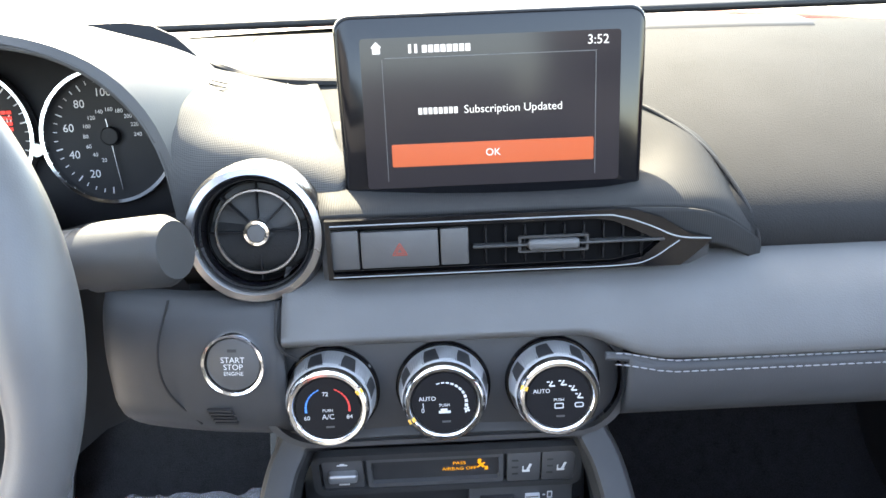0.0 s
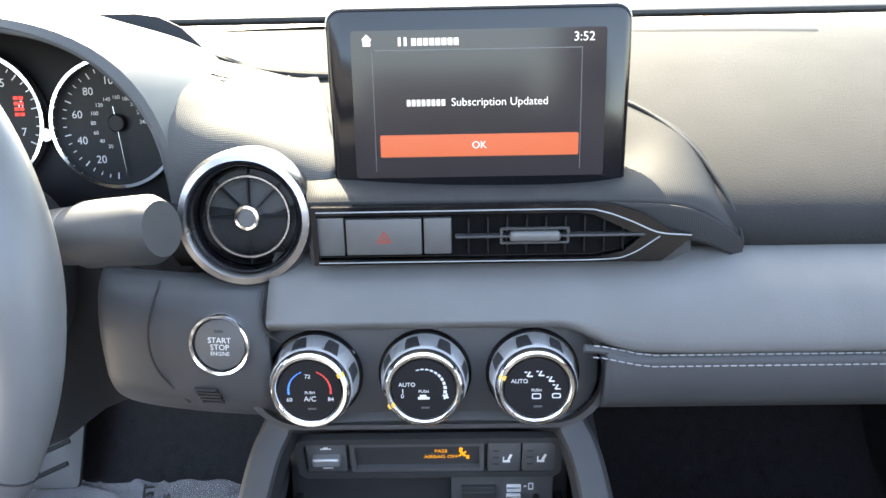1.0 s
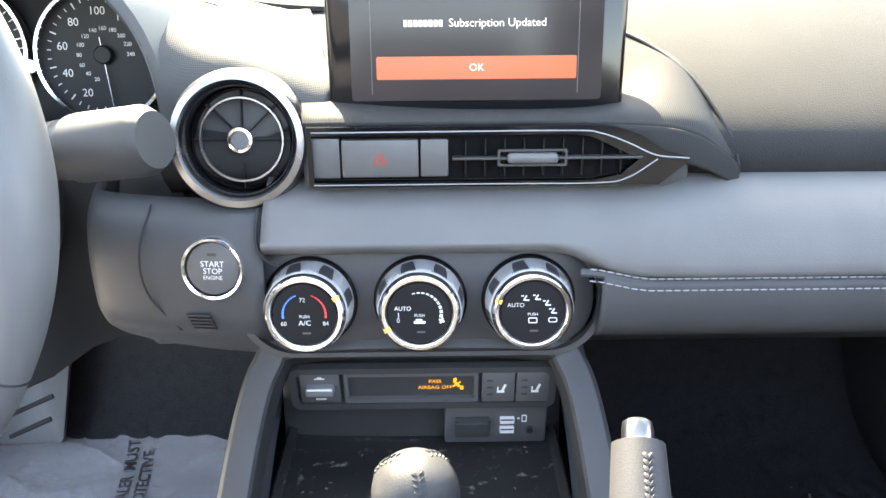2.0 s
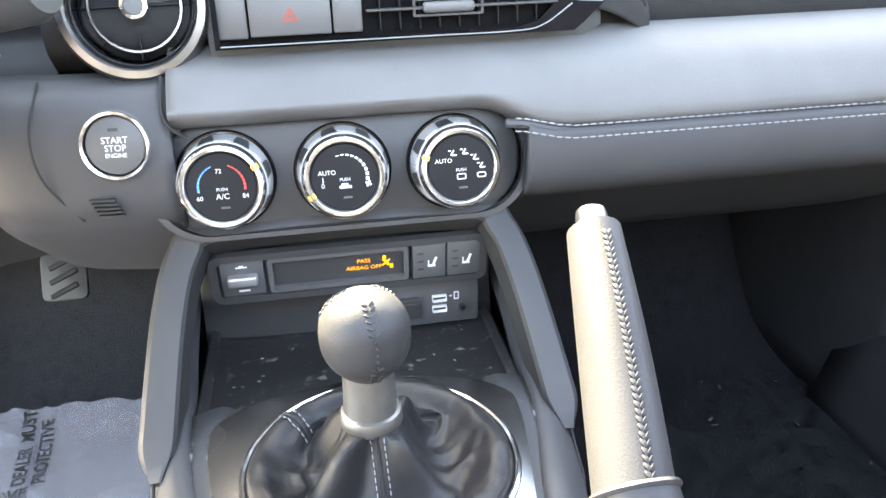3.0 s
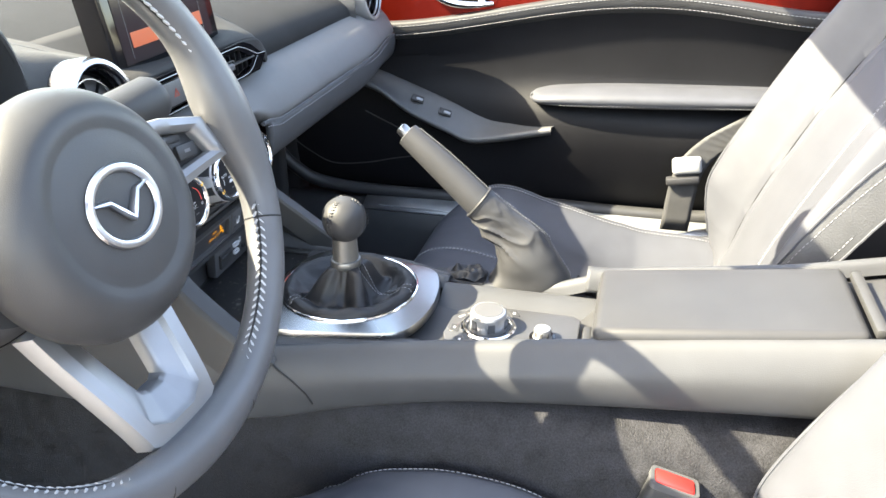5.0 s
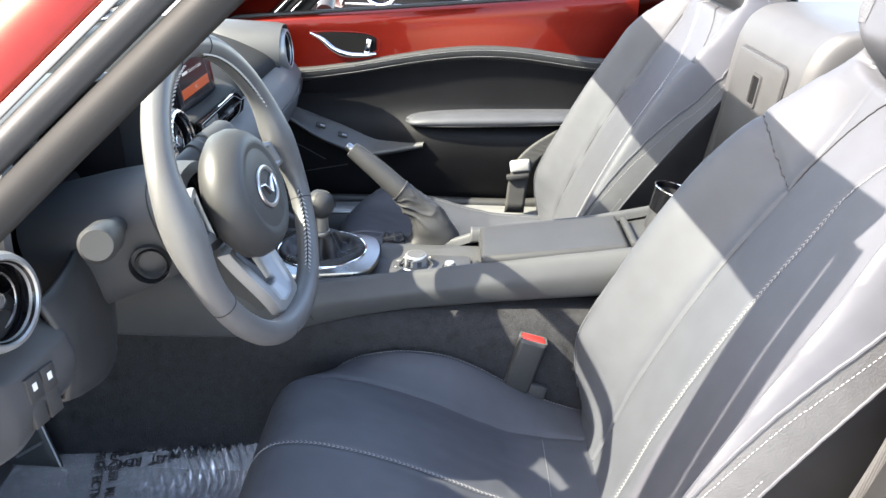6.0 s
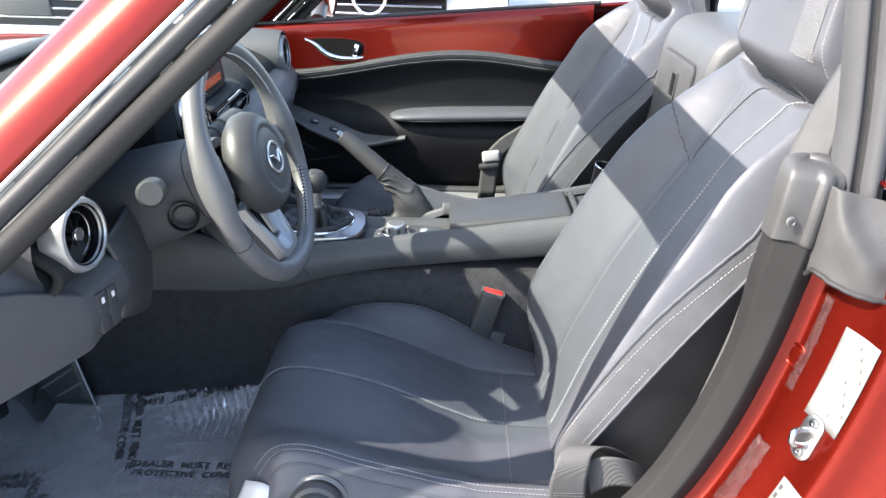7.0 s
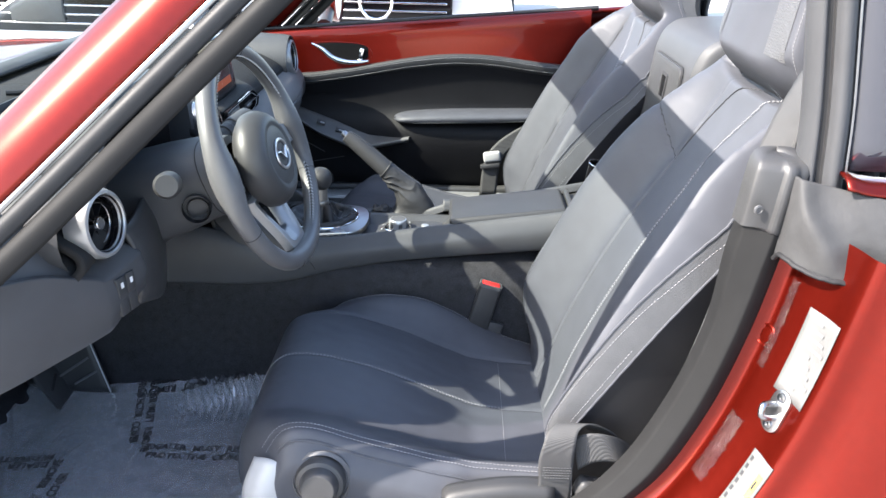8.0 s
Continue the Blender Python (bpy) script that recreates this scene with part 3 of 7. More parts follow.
DIALS = ((-0.0675, 0.0), (0.0015, 0.0), (0.0695, 0.0))
for dx, dz in DIALS:
    m = HV @ Matrix.Translation((dx, dz, 0))
    dial = part("dial", lathe([(0.0295, 0.0), (0.0295, 0.0022), (0.0285, 0.0032), (0.0262, 0.0034), (0.0236, 0.024), (0.0230, 0.0255)], m, 48), PIANO, hv, "rotary dial on a black disc")
    part("grip_band", lathe([(0.0274, 0.0036), (0.0272, 0.0060), (0.0252, 0.0215), (0.0247, 0.0225), (0.0238, 0.0222), (0.0258, 0.0040)], m, 56, closed=True), BARREL, dial, "ribbed silver band")
    part("chrome_ring", lathe([(0.0246, 0.0218), (0.0247, 0.0245), (0.0240, 0.0272), (0.0226, 0.0288), (0.0208, 0.0286), (0.0196, 0.0272), (0.0193, 0.0262)], m, 64), CHROME, dial, "satin chrome ring")
    for q in range(8):
        turn_ = m @ Matrix.Rotation(radians(45 * q + 16), 4, "Z")
        part("grip_inlay", grid([[turn_ @ Vector((r_ * math.cos(a_), r_ * math.sin(a_), h_)) for a_ in (-w_, -w_ / 2, 0, w_ / 2, w_)] for r_, h_, w_ in ((0.0268, 0.0070, 0.13), (0.0274, 0.0072, 0.13), (0.0256, 0.0205, 0.21), (0.0250, 0.0207, 0.21))]), PANELGREY, dial, "dark grip inlay")
    part("dial_face", lathe([(0.0, 0.0268), (0.0190, 0.0268), (0.0194, 0.0255)], m, 40), DIAL, dial, "black dial face")

# ---- console ----
con = thing("centre_console", (0, 0.1, 0.7), "black centre console with padded leather-grained sides", "console")
# side pads, one for each side
for sx in (-1, 1):
    rows = []
    for y, xo, zt, zb in ((-0.36, 0.098, 0.872, 0.785), (-0.27, 0.085, 0.842, 0.765), (-0.15, 0.074, 0.818, 0.748), (-0.07, 0.072, 0.806, 0.739), (0.02, 0.073, 0.792, 0.730), (0.10, 0.076, 0.781, 0.722), (0.17, 0.080, 0.772, 0.714), (0.26, 0.092, 0.764, 0.700), (0.34, 0.108, 0.760, 0.685), (0.42, 0.116, 0.772, 0.680), (0.50, 0.118, 0.79, 0.68), (0.62, 0.12, 0.80, 0.682), (0.78, 0.12, 0.80, 0.69)):
        if sx > 0:
            zt -= 0.018 * smooth01(y, 0.02, 0.07) * (1 - smooth01(y, 0.185, 0.225))
        rows.append([(sx * x, y, z) for x, z in ((xo - 0.016, zt - 0.014), (xo - 0.010, zt - 0.002), (xo, zt - 0.004), (xo + 0.010, zt - 0.018), (xo + 0.015, (zt + zb) / 2), (xo + 0.013, zb + 0.012), (xo + 0.006, zb), (xo - 0.02, zb + 0.002))])
    part("side_pad", surf(rows, 30, 40), GRAIN, con, "leather-grained side pad")
# top deck
dk = surf([[(-0.060 - 0.025 * smooth01(y, 0.08, 0.3), y, z - 0.003), (-0.04, y, z), (0.0, y, z), (0.04, y, z), (0.060 + 0.025 * smooth01(y, 0.08, 0.3), y, z - 0.003)] for y, z in ((-0.36, 0.858), (-0.17, 0.806), (0.02, 0.776), (0.045, 0.758), (0.07, 0.746), (0.12, 0.745), (0.2, 0.747), (0.33, 0.756))], 12, 36)
part("deck", dk, PLASTIC, con, "black plastic deck", thick=0.01)
# tray under the panel
tr = surf([[(x, y, z) for x, z in ((-0.096, q), (-0.090, 0.755), (-0.084, 0.750), (0, 0.748), (0.084, 0.750), (0.090, 0.755), (0.096, q))] for y, q in ((0.33, 0.757), (0.36, 0.757), (0.42, 0.757), (0.47, 0.757))], 28, 12)
part("tray", tr, TRAY, con, "dusty glossy black storage tray", thick=0.004)
part("tray_back", rbox(pose(0, 0.475, 0.79, 80, 0, 0), 0.20, 0.10, 0.008, 0.002), PLASTIC, con)
# arch with two legs
AP = [(-0.113, 0.325, 0.748), (-0.112, 0.345, 0.764), (-0.107, 0.40, 0.806), (-0.098, 0.428, 0.832), (-0.080, 0.436, 0.845), (0.0, 0.437, 0.848), (0.080, 0.436, 0.845), (0.098, 0.428, 0.832), (0.107, 0.40, 0.806), (0.112, 0.345, 0.764), (0.113, 0.325, 0.748)]
path = spl(AP, 80)
rows = []
for i, p in enumerate(path):
    d = (path[min(i + 1, 80)] - path[max(i - 1, 0)]).normalized()
    e = Vector((0, -0.75, 0.66))
    e = (e - d * e.dot(d)).normalized()
    f = d.cross(e)
    s = 0.35 + 0.65 * min(1, 12 * min(i, 80 - i) / 80)
    rows.append([p + f * (a * s) + e * b for a, b in ((-0.0135, -0.050), (-0.0118, -0.0045), (-0.0105, -0.0008), (-0.0078, 0.0018), (0.0055, 0.0046), (0.0082, 0.0042), (0.0098, 0.0014), (0.0105, -0.022))])
part("arch", grid(rows, closed_u=True), PLASTIC, con, "black satin arch with two legs", angle=28)
for sx in (-1, 1):
    part("pad_seam", tube([(sx * x, y, z) for x, y, z in ((0.1148, 0.328, 0.750), (0.1152, 0.3194, 0.742), (0.1160, 0.3062, 0.7328), (0.1150, 0.2954, 0.7206), (0.1124, 0.2906, 0.7083))], 0.0010, 6), RUBBER, con, "seam below the arch")

# ---- shifter ----
sh = thing("gear_shifter", (0.0, 0.293, 0.77), "ball gear knob on a chrome collar with a stitched leather gaiter", "gear shifter")
KNOB = [(0.0, 0.0222), (0.006, 0.0214), (0.0122, 0.0186), (0.0174, 0.0137), (0.0205, 0.0076), (0.0213, 0.0), (0.0204, -0.0070), (0.0176, -0.0130), (0.0133, -0.0180), (0.0105, -0.0205)]
KNOBM = pose(0.001, 0.293, 0.8455)
part("knob", lathe([(max(0.0, p.x), p.y) for p in spl([(x, y, 0) for x, y in KNOB], 36)], KNOBM, 48), GRIPLEATHER, sh, "black stitched leather ball")
for az in (280, 160, 40):
    e_ = Vector((math.cos(radians(az)), math.sin(radians(az)), 0))
    part("knob_stitching", stitches([KNOBM @ (e_ * (rr + 0.0002) + Vector((0, 0, hh))) for rr, hh in ((p.x, p.y) for p in spl([(x, y, 0) for x, y in KNOB[1:-1]], 40))], 0.0030, 0.0030, 0.0008, cross=0.0032), GRIPLEATHER, sh, "leather cross lacing")
part("collar", lathe([(0.0122, 0.828), (0.0126, 0.815), (0.0130, 0.8035), (0.0146, 0.8030), (0.0152, 0.8015), (0.0152, 0.7970), (0.0146, 0.7955), (0.0, 0.7955)], pose(0.001, 0.294, 0), 40), COLLAR, sh, "brushed aluminium collar", angle=22)
CX, CY = 0.004, 0.293


GPROF = spl([(0.0672, 0.7670, 0), (0.0640, 0.7745, 0), (0.0570, 0.7760, 0), (0.0480, 0.7690, 0), (0.0390, 0.7640, 0), (0.0310, 0.7680, 0), (0.0235, 0.7810, 0), (0.0160, 0.7945, 0), (0.0138, 0.7975, 0)], 120)


def gaiter(u, v):
    a = 2 * math.pi * u
    p = GPROF[max(0, min(120, int(round(v * 120))))]
    q = Vector((math.cos(a) * 1.4, math.sin(a) * 1.4, 1.5 * v))
    cone = smooth01(v, 0.30, 0.55) * (1 - smooth01(v, 0.80, 1.0))
    roll = smooth01(v, 0.03, 0.14) * (1 - smooth01(v, 0.30, 0.55))
    pleat = 0.5 + 0.5 * math.cos(4 * (a - radians(222)) + 1.1 * noise.noise(q))
    r = p.x + cone * (0.0105 * pleat ** 3 - 0.003 + 0.004 * noise.noise(q * 1.7)) + roll * 0.002 * noise.noise(q * 2.3)
    z = p.y + cone * (0.003 * pleat ** 2 + 0.0035 * noise.noise(q * 2.2 + Vector((3, 1, 4)))) + roll * (0.0024 * noise.noise(q * 1.9 + Vector((7, 2, 1))) + 0.0008 * noise.noise(q * 4.5))
    valley = math.exp(-((v - 0.44) / 0.11) ** 2)
    crease = abs(math.sin(2.5 * a + 9 * v + 2 * noise.noise(q * 1.2)))
    z += valley * (0.0034 * (1 - crease) ** 2 - 0.001) + 0.0006 * noise.noise(q * 9) * (1 - smooth01(v, 0.9, 1))
    return (CX - 0.003 * v + r * math.cos(a), CY + r * math.sin(a), z)


for az, v1 in ((272, 0.95), (138, 0.44)):
    for off in (-0.0036, 0.0036):
        part("seam_stitching", stitches([Vector(gaiter(az / 360 + off / (2 * math.pi * GPROF[int(120 * v)].x), v)) + Vector((0, 0, 0.0007)) for v in [0.03 + (v1 - 0.03) * i / 50 for i in range(51)]], 0.0036, 0.0026, 0.00034), THREAD, sh, "white seam stitching")
    part("seam_ridge", tube([Vector(gaiter(az / 360, 0.02 + (v1 - 0.02) * i / 40)) + Vector((0, 0, 0.0002)) for i in range(41)], 0.0009, 6), GAITER, sh, "raised seam")
part("gaiter", fgrid(gaiter, 0, 1, 0, 1, 150, 70), GAITER, sh, "soft black leather gaiter", angle=75)

# ---- shifter surround ----
ob_ = thing("shifter_surround", (0, 0.29, 0.76), "brushed aluminium shifter surround", "trim plate")
half = [(0.0, -0.088), (0.030, -0.085), (0.055, -0.077), (0.0660, -0.066), (0.0725, -0.045), (0.080, 0.0), (0.085, 0.035), (0.082, 0.056), (0.055, 0.074), (0.0, 0.084)]
right = [(p.x, p.y) for p in spl([(x, y, 0) for x, y in half], 32)]
outer = [(x, y) for x, y in right] + [(-x, y) for x, y in reversed(right[1:-1])]
inner = []
for x, y in outer:
    a = math.atan2(y, x)
    inner.append((0.004 + 0.0685 * math.cos(a), 0.003 + 0.0685 * math.sin(a)))
pm = Matrix.Translation((0, 0.290, 0.762))
rows = [[pm @ Vector((x * s + (1 - s) * ix, y * s + (1 - s) * iy, z)) for (x, y), (ix, iy) in zip(outer, inner)] for s, z in ((1, -0.004), (1, 0.002), (0.96, 0.0045), (0.3, 0.0065), (0.0, 0.007), (0.0, -0.004))]
part("plate", grid(rows, closed_u=True), SATIN, ob_)
part("bright_ring", tube([(CX + 0.0685 * math.cos(a), CY + 0.0685 * math.sin(a), 0.7695) for a in [2 * math.pi * k / 64 for k in range(64)]], 0.0018, 8, True), CHROME, ob_, "chrome ring")

# ---- handbrake ----
hb = thing("handbrake", (0.09, 0.08, 0.77), "upright handbrake lever with stitched grey leather grip and gaiter", "handbrake")
gp = spl([(0.0935, 0.2545, 0.9045), (0.089, 0.2155, 0.8735), (0.084, 0.1765, 0.8405)], 20)
part("grip", tube([gp[0] + (gp[0] - gp[1]) * 0.25] + gp, [0.0075] + [0.0108 + 0.0036 * (i / 20) + 0.0006 * math.sin(i / 20 * 3.14) for i in range(21)], 24, flat=1.2), GRIPLEATHER, hb, "black leather grip")
part("button", tube([gp[0] + (gp[0] - gp[3]) * s for s in (0.05, 0.42, 0.62, 0.70)], [0.0066, 0.0066, 0.0060, 0.004], 16), SATIN, hb, "satin release button")


HREAR = spl([(0.084, 0.1655, 0.8550), (0.085, 0.137, 0.832), (0.0855, 0.107, 0.810), (0.086, 0.083, 0.772), (0.086, 0.074, 0.745)], 100)
HFRONT = spl([(0.084, 0.1875, 0.8260), (0.085, 0.176, 0.8105), (0.0855, 0.159, 0.7905), (0.086, 0.157, 0.767), (0.086, 0.172, 0.742)], 100)


def hgaiter(u, v):
    a = 2 * math.pi * u
    k = max(0, min(100, int(round(v * 100))))
    c, h = (HFRONT[k] + HREAR[k]) / 2, (HFRONT[k] - HREAR[k]) / 2
    front = smooth01(math.sin(a), -0.75, 0.45)
    w = smooth01(v, 0.04, 0.14) * (1 - smooth01(v, 0.48, 0.72))
    q = Vector((math.cos(a), math.sin(a), v * 3.4))
    wave = 1 - abs(math.sin(13.0 * v + 2.4 * math.sin(a + 1.0) + 3.0 * noise.noise(q * 0.9 + Vector((2, 8, 3)))))
    fold = 1 + w * (0.35 + 0.65 * front) * (0.17 * wave ** 1.8 - 0.06) + 0.10 * noise.noise(q * 1.3 + Vector((5, 2, 1))) * smooth01(v, 0.05, 0.2) + 0.05 * w * noise.noise(q * 3.5)
    wide = 0.0148 + 0.004 * v + 0.007 * smooth01(v, 0.35, 0.75)
    return c + Vector((wide * fold * math.copysign(abs(math.cos(a)) ** 0.85, math.cos(a)), 0, 0)) + h * (fold * math.sin(a))


part("gaiter", fgrid(hgaiter, 0, 1, 0, 1, 90, 100), GRIPLEATHER, hb, "wrinkled leather gaiter")

# ---- armrest lid ----
lid = thing("armrest_lid", (0.0, -0.06, 0.785), "black padded armrest lid on the console", "armrest")
part("pad", rbox(pose(-0.007, -0.062, 0.8015, -7.4, 0, 0), 0.120, 0.218, 0.017, 0.008, 4), GRIPLEATHER, lid, "soft black pad")
part("base", rbox(pose(-0.007, -0.062, 0.7905, -7.4, 0, 0), 0.120, 0.220, 0.010, 0.002, 2), PLASTIC, lid, "black plastic base")
part("rear_catch", rbox(pose(-0.004, -0.179, 0.818, -7.4, 0, 0), 0.104, 0.010, 0.010, 0.003, 2), PLASTIC, lid)


# ---- seats ----
def seat(sx, group):
    cx = sx * 0.345
    st = thing("seat", (cx, 0.1, 0.45), "black leather bucket seat with white stitching and fixed headrest", "seat", group)
    CZ = spl([(0, 0.335, 0.475), (0, 0.346, 0.53), (0, 0.342, 0.60), (0, 0.318, 0.652), (0, 0.276, 0.670), (0, 0.209, 0.663), (0, 0.123, 0.636), (0, 0.036, 0.598), (0, -0.017, 0.582), (0, -0.13, 0.574)], 210)
    INNER = spl([(-0.13, -0.004, 0), (-0.06, 0.014, 0), (0.01, 0.040, 0), (0.08, 0.044, 0), (0.15, 0.026, 0), (0.22, -0.002, 0), (0.29, -0.030, 0), (0.36, -0.042, 0)], 70)
    OUTER = spl([(-0.13, 0.056, 0), (-0.06, 0.056, 0), (0.01, 0.051, 0), (0.08, 0.037, 0), (0.15, 0.027, 0), (0.22, 0.027, 0), (0.29, 0.018, 0), (0.36, 0.0, 0)], 70)
    low = 0.020 if sx > 0 else 0.0
    BC = spl([(0, -0.105, 0.555), (0, -0.130, 0.62), (0, -0.165, 0.72), (0, -0.229, 0.86), (0, -0.296, 0.98), (0, -0.346, 1.08), (0, -0.367, 1.15), (0, -0.385, 1.25), (0, -0.415, 1.315), (0, -0.45, 1.335)], 360)
    BW = spl([(0, 0, 0.225), (0, 0, 0.238), (0, 0, 0.242), (0, 0, 0.236), (0, 0, 0.220), (0, 0, 0.192), (0, 0, 0.154), (0, 0, 0.142), (0, 0, 0.125), (0, 0, 0.085)], 360)

    def dip(x, c, w):
        return math.exp(-((x - c) / w) ** 2)

    def rise(table, y):
        f = max(0.0, min(0.9999, (y - table[0].x) / (table[-1].x - table[0].x))) * (len(table) - 1)
        k = int(f)
        return table[k].y + (table[k + 1].y - table[k].y) * (f - k)

    def cushion(u, v):      # v 0 front bottom .. 1 rear; u 1 at the door side
        p = CZ[max(0, min(210, int(round(v * 210))))]
        top = smooth01(v, 0.20, 0.42)
        q = abs(u)
        if u < 0:
            bol = rise(INNER, p.y) * smooth01(q, 0.60, 0.93) ** 0.8
        else:
            bol = rise(OUTER, p.y) * smooth01(q, 0.50, 0.88)
        drop = 0.030 * smooth01(q, 0.90, 1.0) ** 1.6
        groove = 0.0035 * dip(u, -0.635, 0.012) + 0.0025 * dip(u, 0, 0.012) + 0.003 * dip(u, 0.883, 0.008) + 0.002 * dip(v, 0.93, 0.006) * (q < 0.66)
        crown = 0.006 * (1 - (q / 0.62) ** 2) if q < 0.62 else 0.0
        w = 0.238 - 0.016 * (1 - smooth01(v, 0.05, 0.40))
        pull = 0.050 * smooth01(q, 0.55, 1.0) ** 1.5 * (1 - smooth01(v, 0.30, 0.62))
        wob = 0.0016 * noise.noise((u * 4.0 + sx * 3, v * 6.0, 0.7)) + 0.0008 * noise.noise((u * 11.0, v * 17.0, 2.0 + sx))
        return (cx + sx * u * w, p.y - pull, p.z - low + (bol - groove + crown - 0.004 + wob) * top - drop)

    def ridge(f, u0, v0, v1, n, lift, push=0.0):
        return [Vector(f(u0, v0 + (v1 - v0) * k / n)) + Vector((0, push, lift)) for k in range(n + 1)]

    part("cushion", fgrid(cushion, -0.96, 0.96, 0, 1, 120, 80), LEATHER, st)
    for s in (-1, 1):
        rows = []
        for k in range(40):
            v = 0.10 + 0.90 * k / 39
            a, b = Vector(cushion(s * 0.96, v)), Vector(cushion(s, v))
            rows.append([a, b, b + Vector((sx * s * 0.007, 0, -0.02)), Vector((b.x + sx * s * 0.006, b.y, b.z * 0.5 + 0.24)), Vector((b.x - sx * s * 0.01, b.y * 0.92, 0.47))])
        part("cushion_side", grid([spl(r, 16) for r in rows]), LEATHER, st)
        part("piping", tube(ridge(cushion, s * 0.955, 0.36, 1.0, 60, 0.0004), 0.0016, 6), LEATHER, st, "black piping")
        for q in ((0.905, 0.862) if s > 0 else (0.925,)):
            part("edge_stitching", stitches(ridge(cushion, s * q, 0.30, 1.0, 120, 0.0010), 0.0050, 0.0036, 0.00050), THREAD, st, "white edge stitching")
    part("rear_seam_stitching", stitches([Vector(cushion(-0.62 + 1.24 * k / 40, 0.925)) + Vector((0, 0, 0.0008)) for k in range(41)], 0.0050, 0.0034, 0.00035), THREAD, st, "white seam stitching")
    part("centre_stitching", stitches(ridge(cushion, 0, 0.24, 0.925, 110, 0.0022), 0.0056, 0.0050, 0.00042, cross=0.0026), THREAD, st, "white cross stitching")

    def back(u, v):         # v 0 bottom .. 1 top of the headrest; u 1 at the door side
        p = BC[max(0, min(360, int(round(v * 360))))]
        w = BW[max(0, min(360, int(round(v * 360))))].z
        low = 1 - smooth01(v, 0.40 if u < 0 else 0.46, 0.66)
        bol = (0.062 * smooth01(abs(u), 0.48, 0.88) if u < 0 else 0.068 * smooth01(u, 0.60, 0.91)) * low * smooth01(v, 0.02, 0.2)
        lip = 0.622 + 0.030 * max(0.0, abs(u) - 0.35) ** 2 * 4
        head = smooth01(v, lip, lip + 0.040) ** 0.55
        bol += head * (0.046 - 0.024 * u * u) - 0.020 * dip(v, lip - 0.008, 0.012) * (1 - smooth01(abs(u), 0.6, 0.95))
        edge = 0.085 * smooth01(abs(u), 0.86, 1.0) ** 2
        seam = 0.66 if u > 0 else 0.44
        groove = 0.0045 * dip(abs(u), seam, 0.012) * low + 0.003 * dip(u, 0.42 * smooth01(v, 0.46, 0.64), 0.014) * low
        groove += 0.0035 * dip(v, 0.445 + 0.05 * smooth01(-u, 0.44, 0.9), 0.005) * smooth01(-u, 0.42, 0.48)
        q = p + Vector((0, 0.9, 0.43)) * (bol - edge - groove)
        return (cx + sx * u * w, q.y, q.z)

    def ue(v):              # where the pebbled strip begins
        return 0.872 + 0.085 * max(0.0, min(1.0, (v - 0.15) / 0.30))

    def us(v):              # where it ends
        return 0.932 + 0.05 * max(0.0, min(1.0, (v - 0.15) / 0.30))

    part("backrest", fgrid(lambda u, v: back(u * ue(v), v), -1, 1, 0, 1, 130, 190), LEATHER, st)
    for s in (-1, 1):
        part("bolster_strip", fgrid(lambda u, v: back(s * (ue(v) + (us(v) - ue(v)) * u), v), 0, 1, 0, 1, 8, 120), ROUGHLEATHER, st, "pebbled leather edge strip")
        rows = []
        for k in range(60):
            v = k / 59
            a = Vector(back(s * us(v), v))
            c = BC[int(v * 360)]
            d = 0.115 - 0.04 * smooth01(v, 0.6, 0.75)
            g_ = 0.004 * dip(v, 0.30, 0.012)
            q_ = -sx * s
            rows.append([a, a + Vector((q_ * (0.002 + g_), -0.010, -0.006)), Vector((a.x + q_ * (0.012 + g_), (a.y + c.y - d) / 2 + 0.02, (a.z + c.z - 0.07) / 2 + 0.01)), Vector((a.x + q_ * (0.030 + g_), c.y - d * 0.75, c.z - 0.055)), Vector((a.x + q_ * 0.055, c.y - d, c.z - 0.07))])
        part("backrest_side", grid([spl(r, 18) for r in rows]), SIDEVINYL, st, "smooth dark vinyl side")
        def edge_line(f, du, v0, v1, n):
            return [Vector(back(s * (f(v0 + (v1 - v0) * k / n) + du), v0 + (v1 - v0) * k / n)) + Vector((sx * s * 0.0003, 0.0006, 0.0004)) for k in range(n + 1)]

        for f, du, r_ in ((ue, 0.0, 0.0017), (us, 0.0, 0.0015)):
            part("back_piping", tube(edge_line(f, du, 0.10, 0.635, 80), r_, 6), LEATHER, st, "black piping")
        part("edge_stitching", stitches(edge_line(ue, 0.012, 0.10, 0.635, 100), 0.0052, 0.0034, 0.00038), THREAD, st, "white edge stitching")
        part("lower_stitching", stitches(edge_line(us, -0.007, 0.10, 0.30, 60), 0.0052, 0.0034, 0.00038), THREAD, st, "white edge stitching")
        for q in (0.89, 0.95):
            part("headrest_stitching", stitches([Vector(back(s * q, 0.66 + 0.31 * k / 60)) + Vector((0, 0.0006, 0.0003)) for k in range(61)], 0.0046, 0.0032, 0.00032), THREAD, st, "white stitching")
        part("headrest_insert", fgrid(lambda u, v: Vector(back(s * u, v)) + Vector((0, 0.0008, 0.0003)), 0.56, 0.82, 0.672, 0.99, 20, 40), PERFORATED, st, "perforated leather strip")
    rows = []
    for k in range(50):
        v = k / 49
        c = BC[int(v * 360)]
        d = 0.115 - 0.04 * smooth01(v, 0.6, 0.75)
        w = BW[int(v * 360)].z - 0.03
        rows.append([(cx + sx * t * w, c.y - d, c.z - 0.07) for t in (-1, -0.5, 0, 0.5, 1)])
    part("back_shell", grid(rows), PLASTIC, st, "black plastic rear shell", thick=0.006)
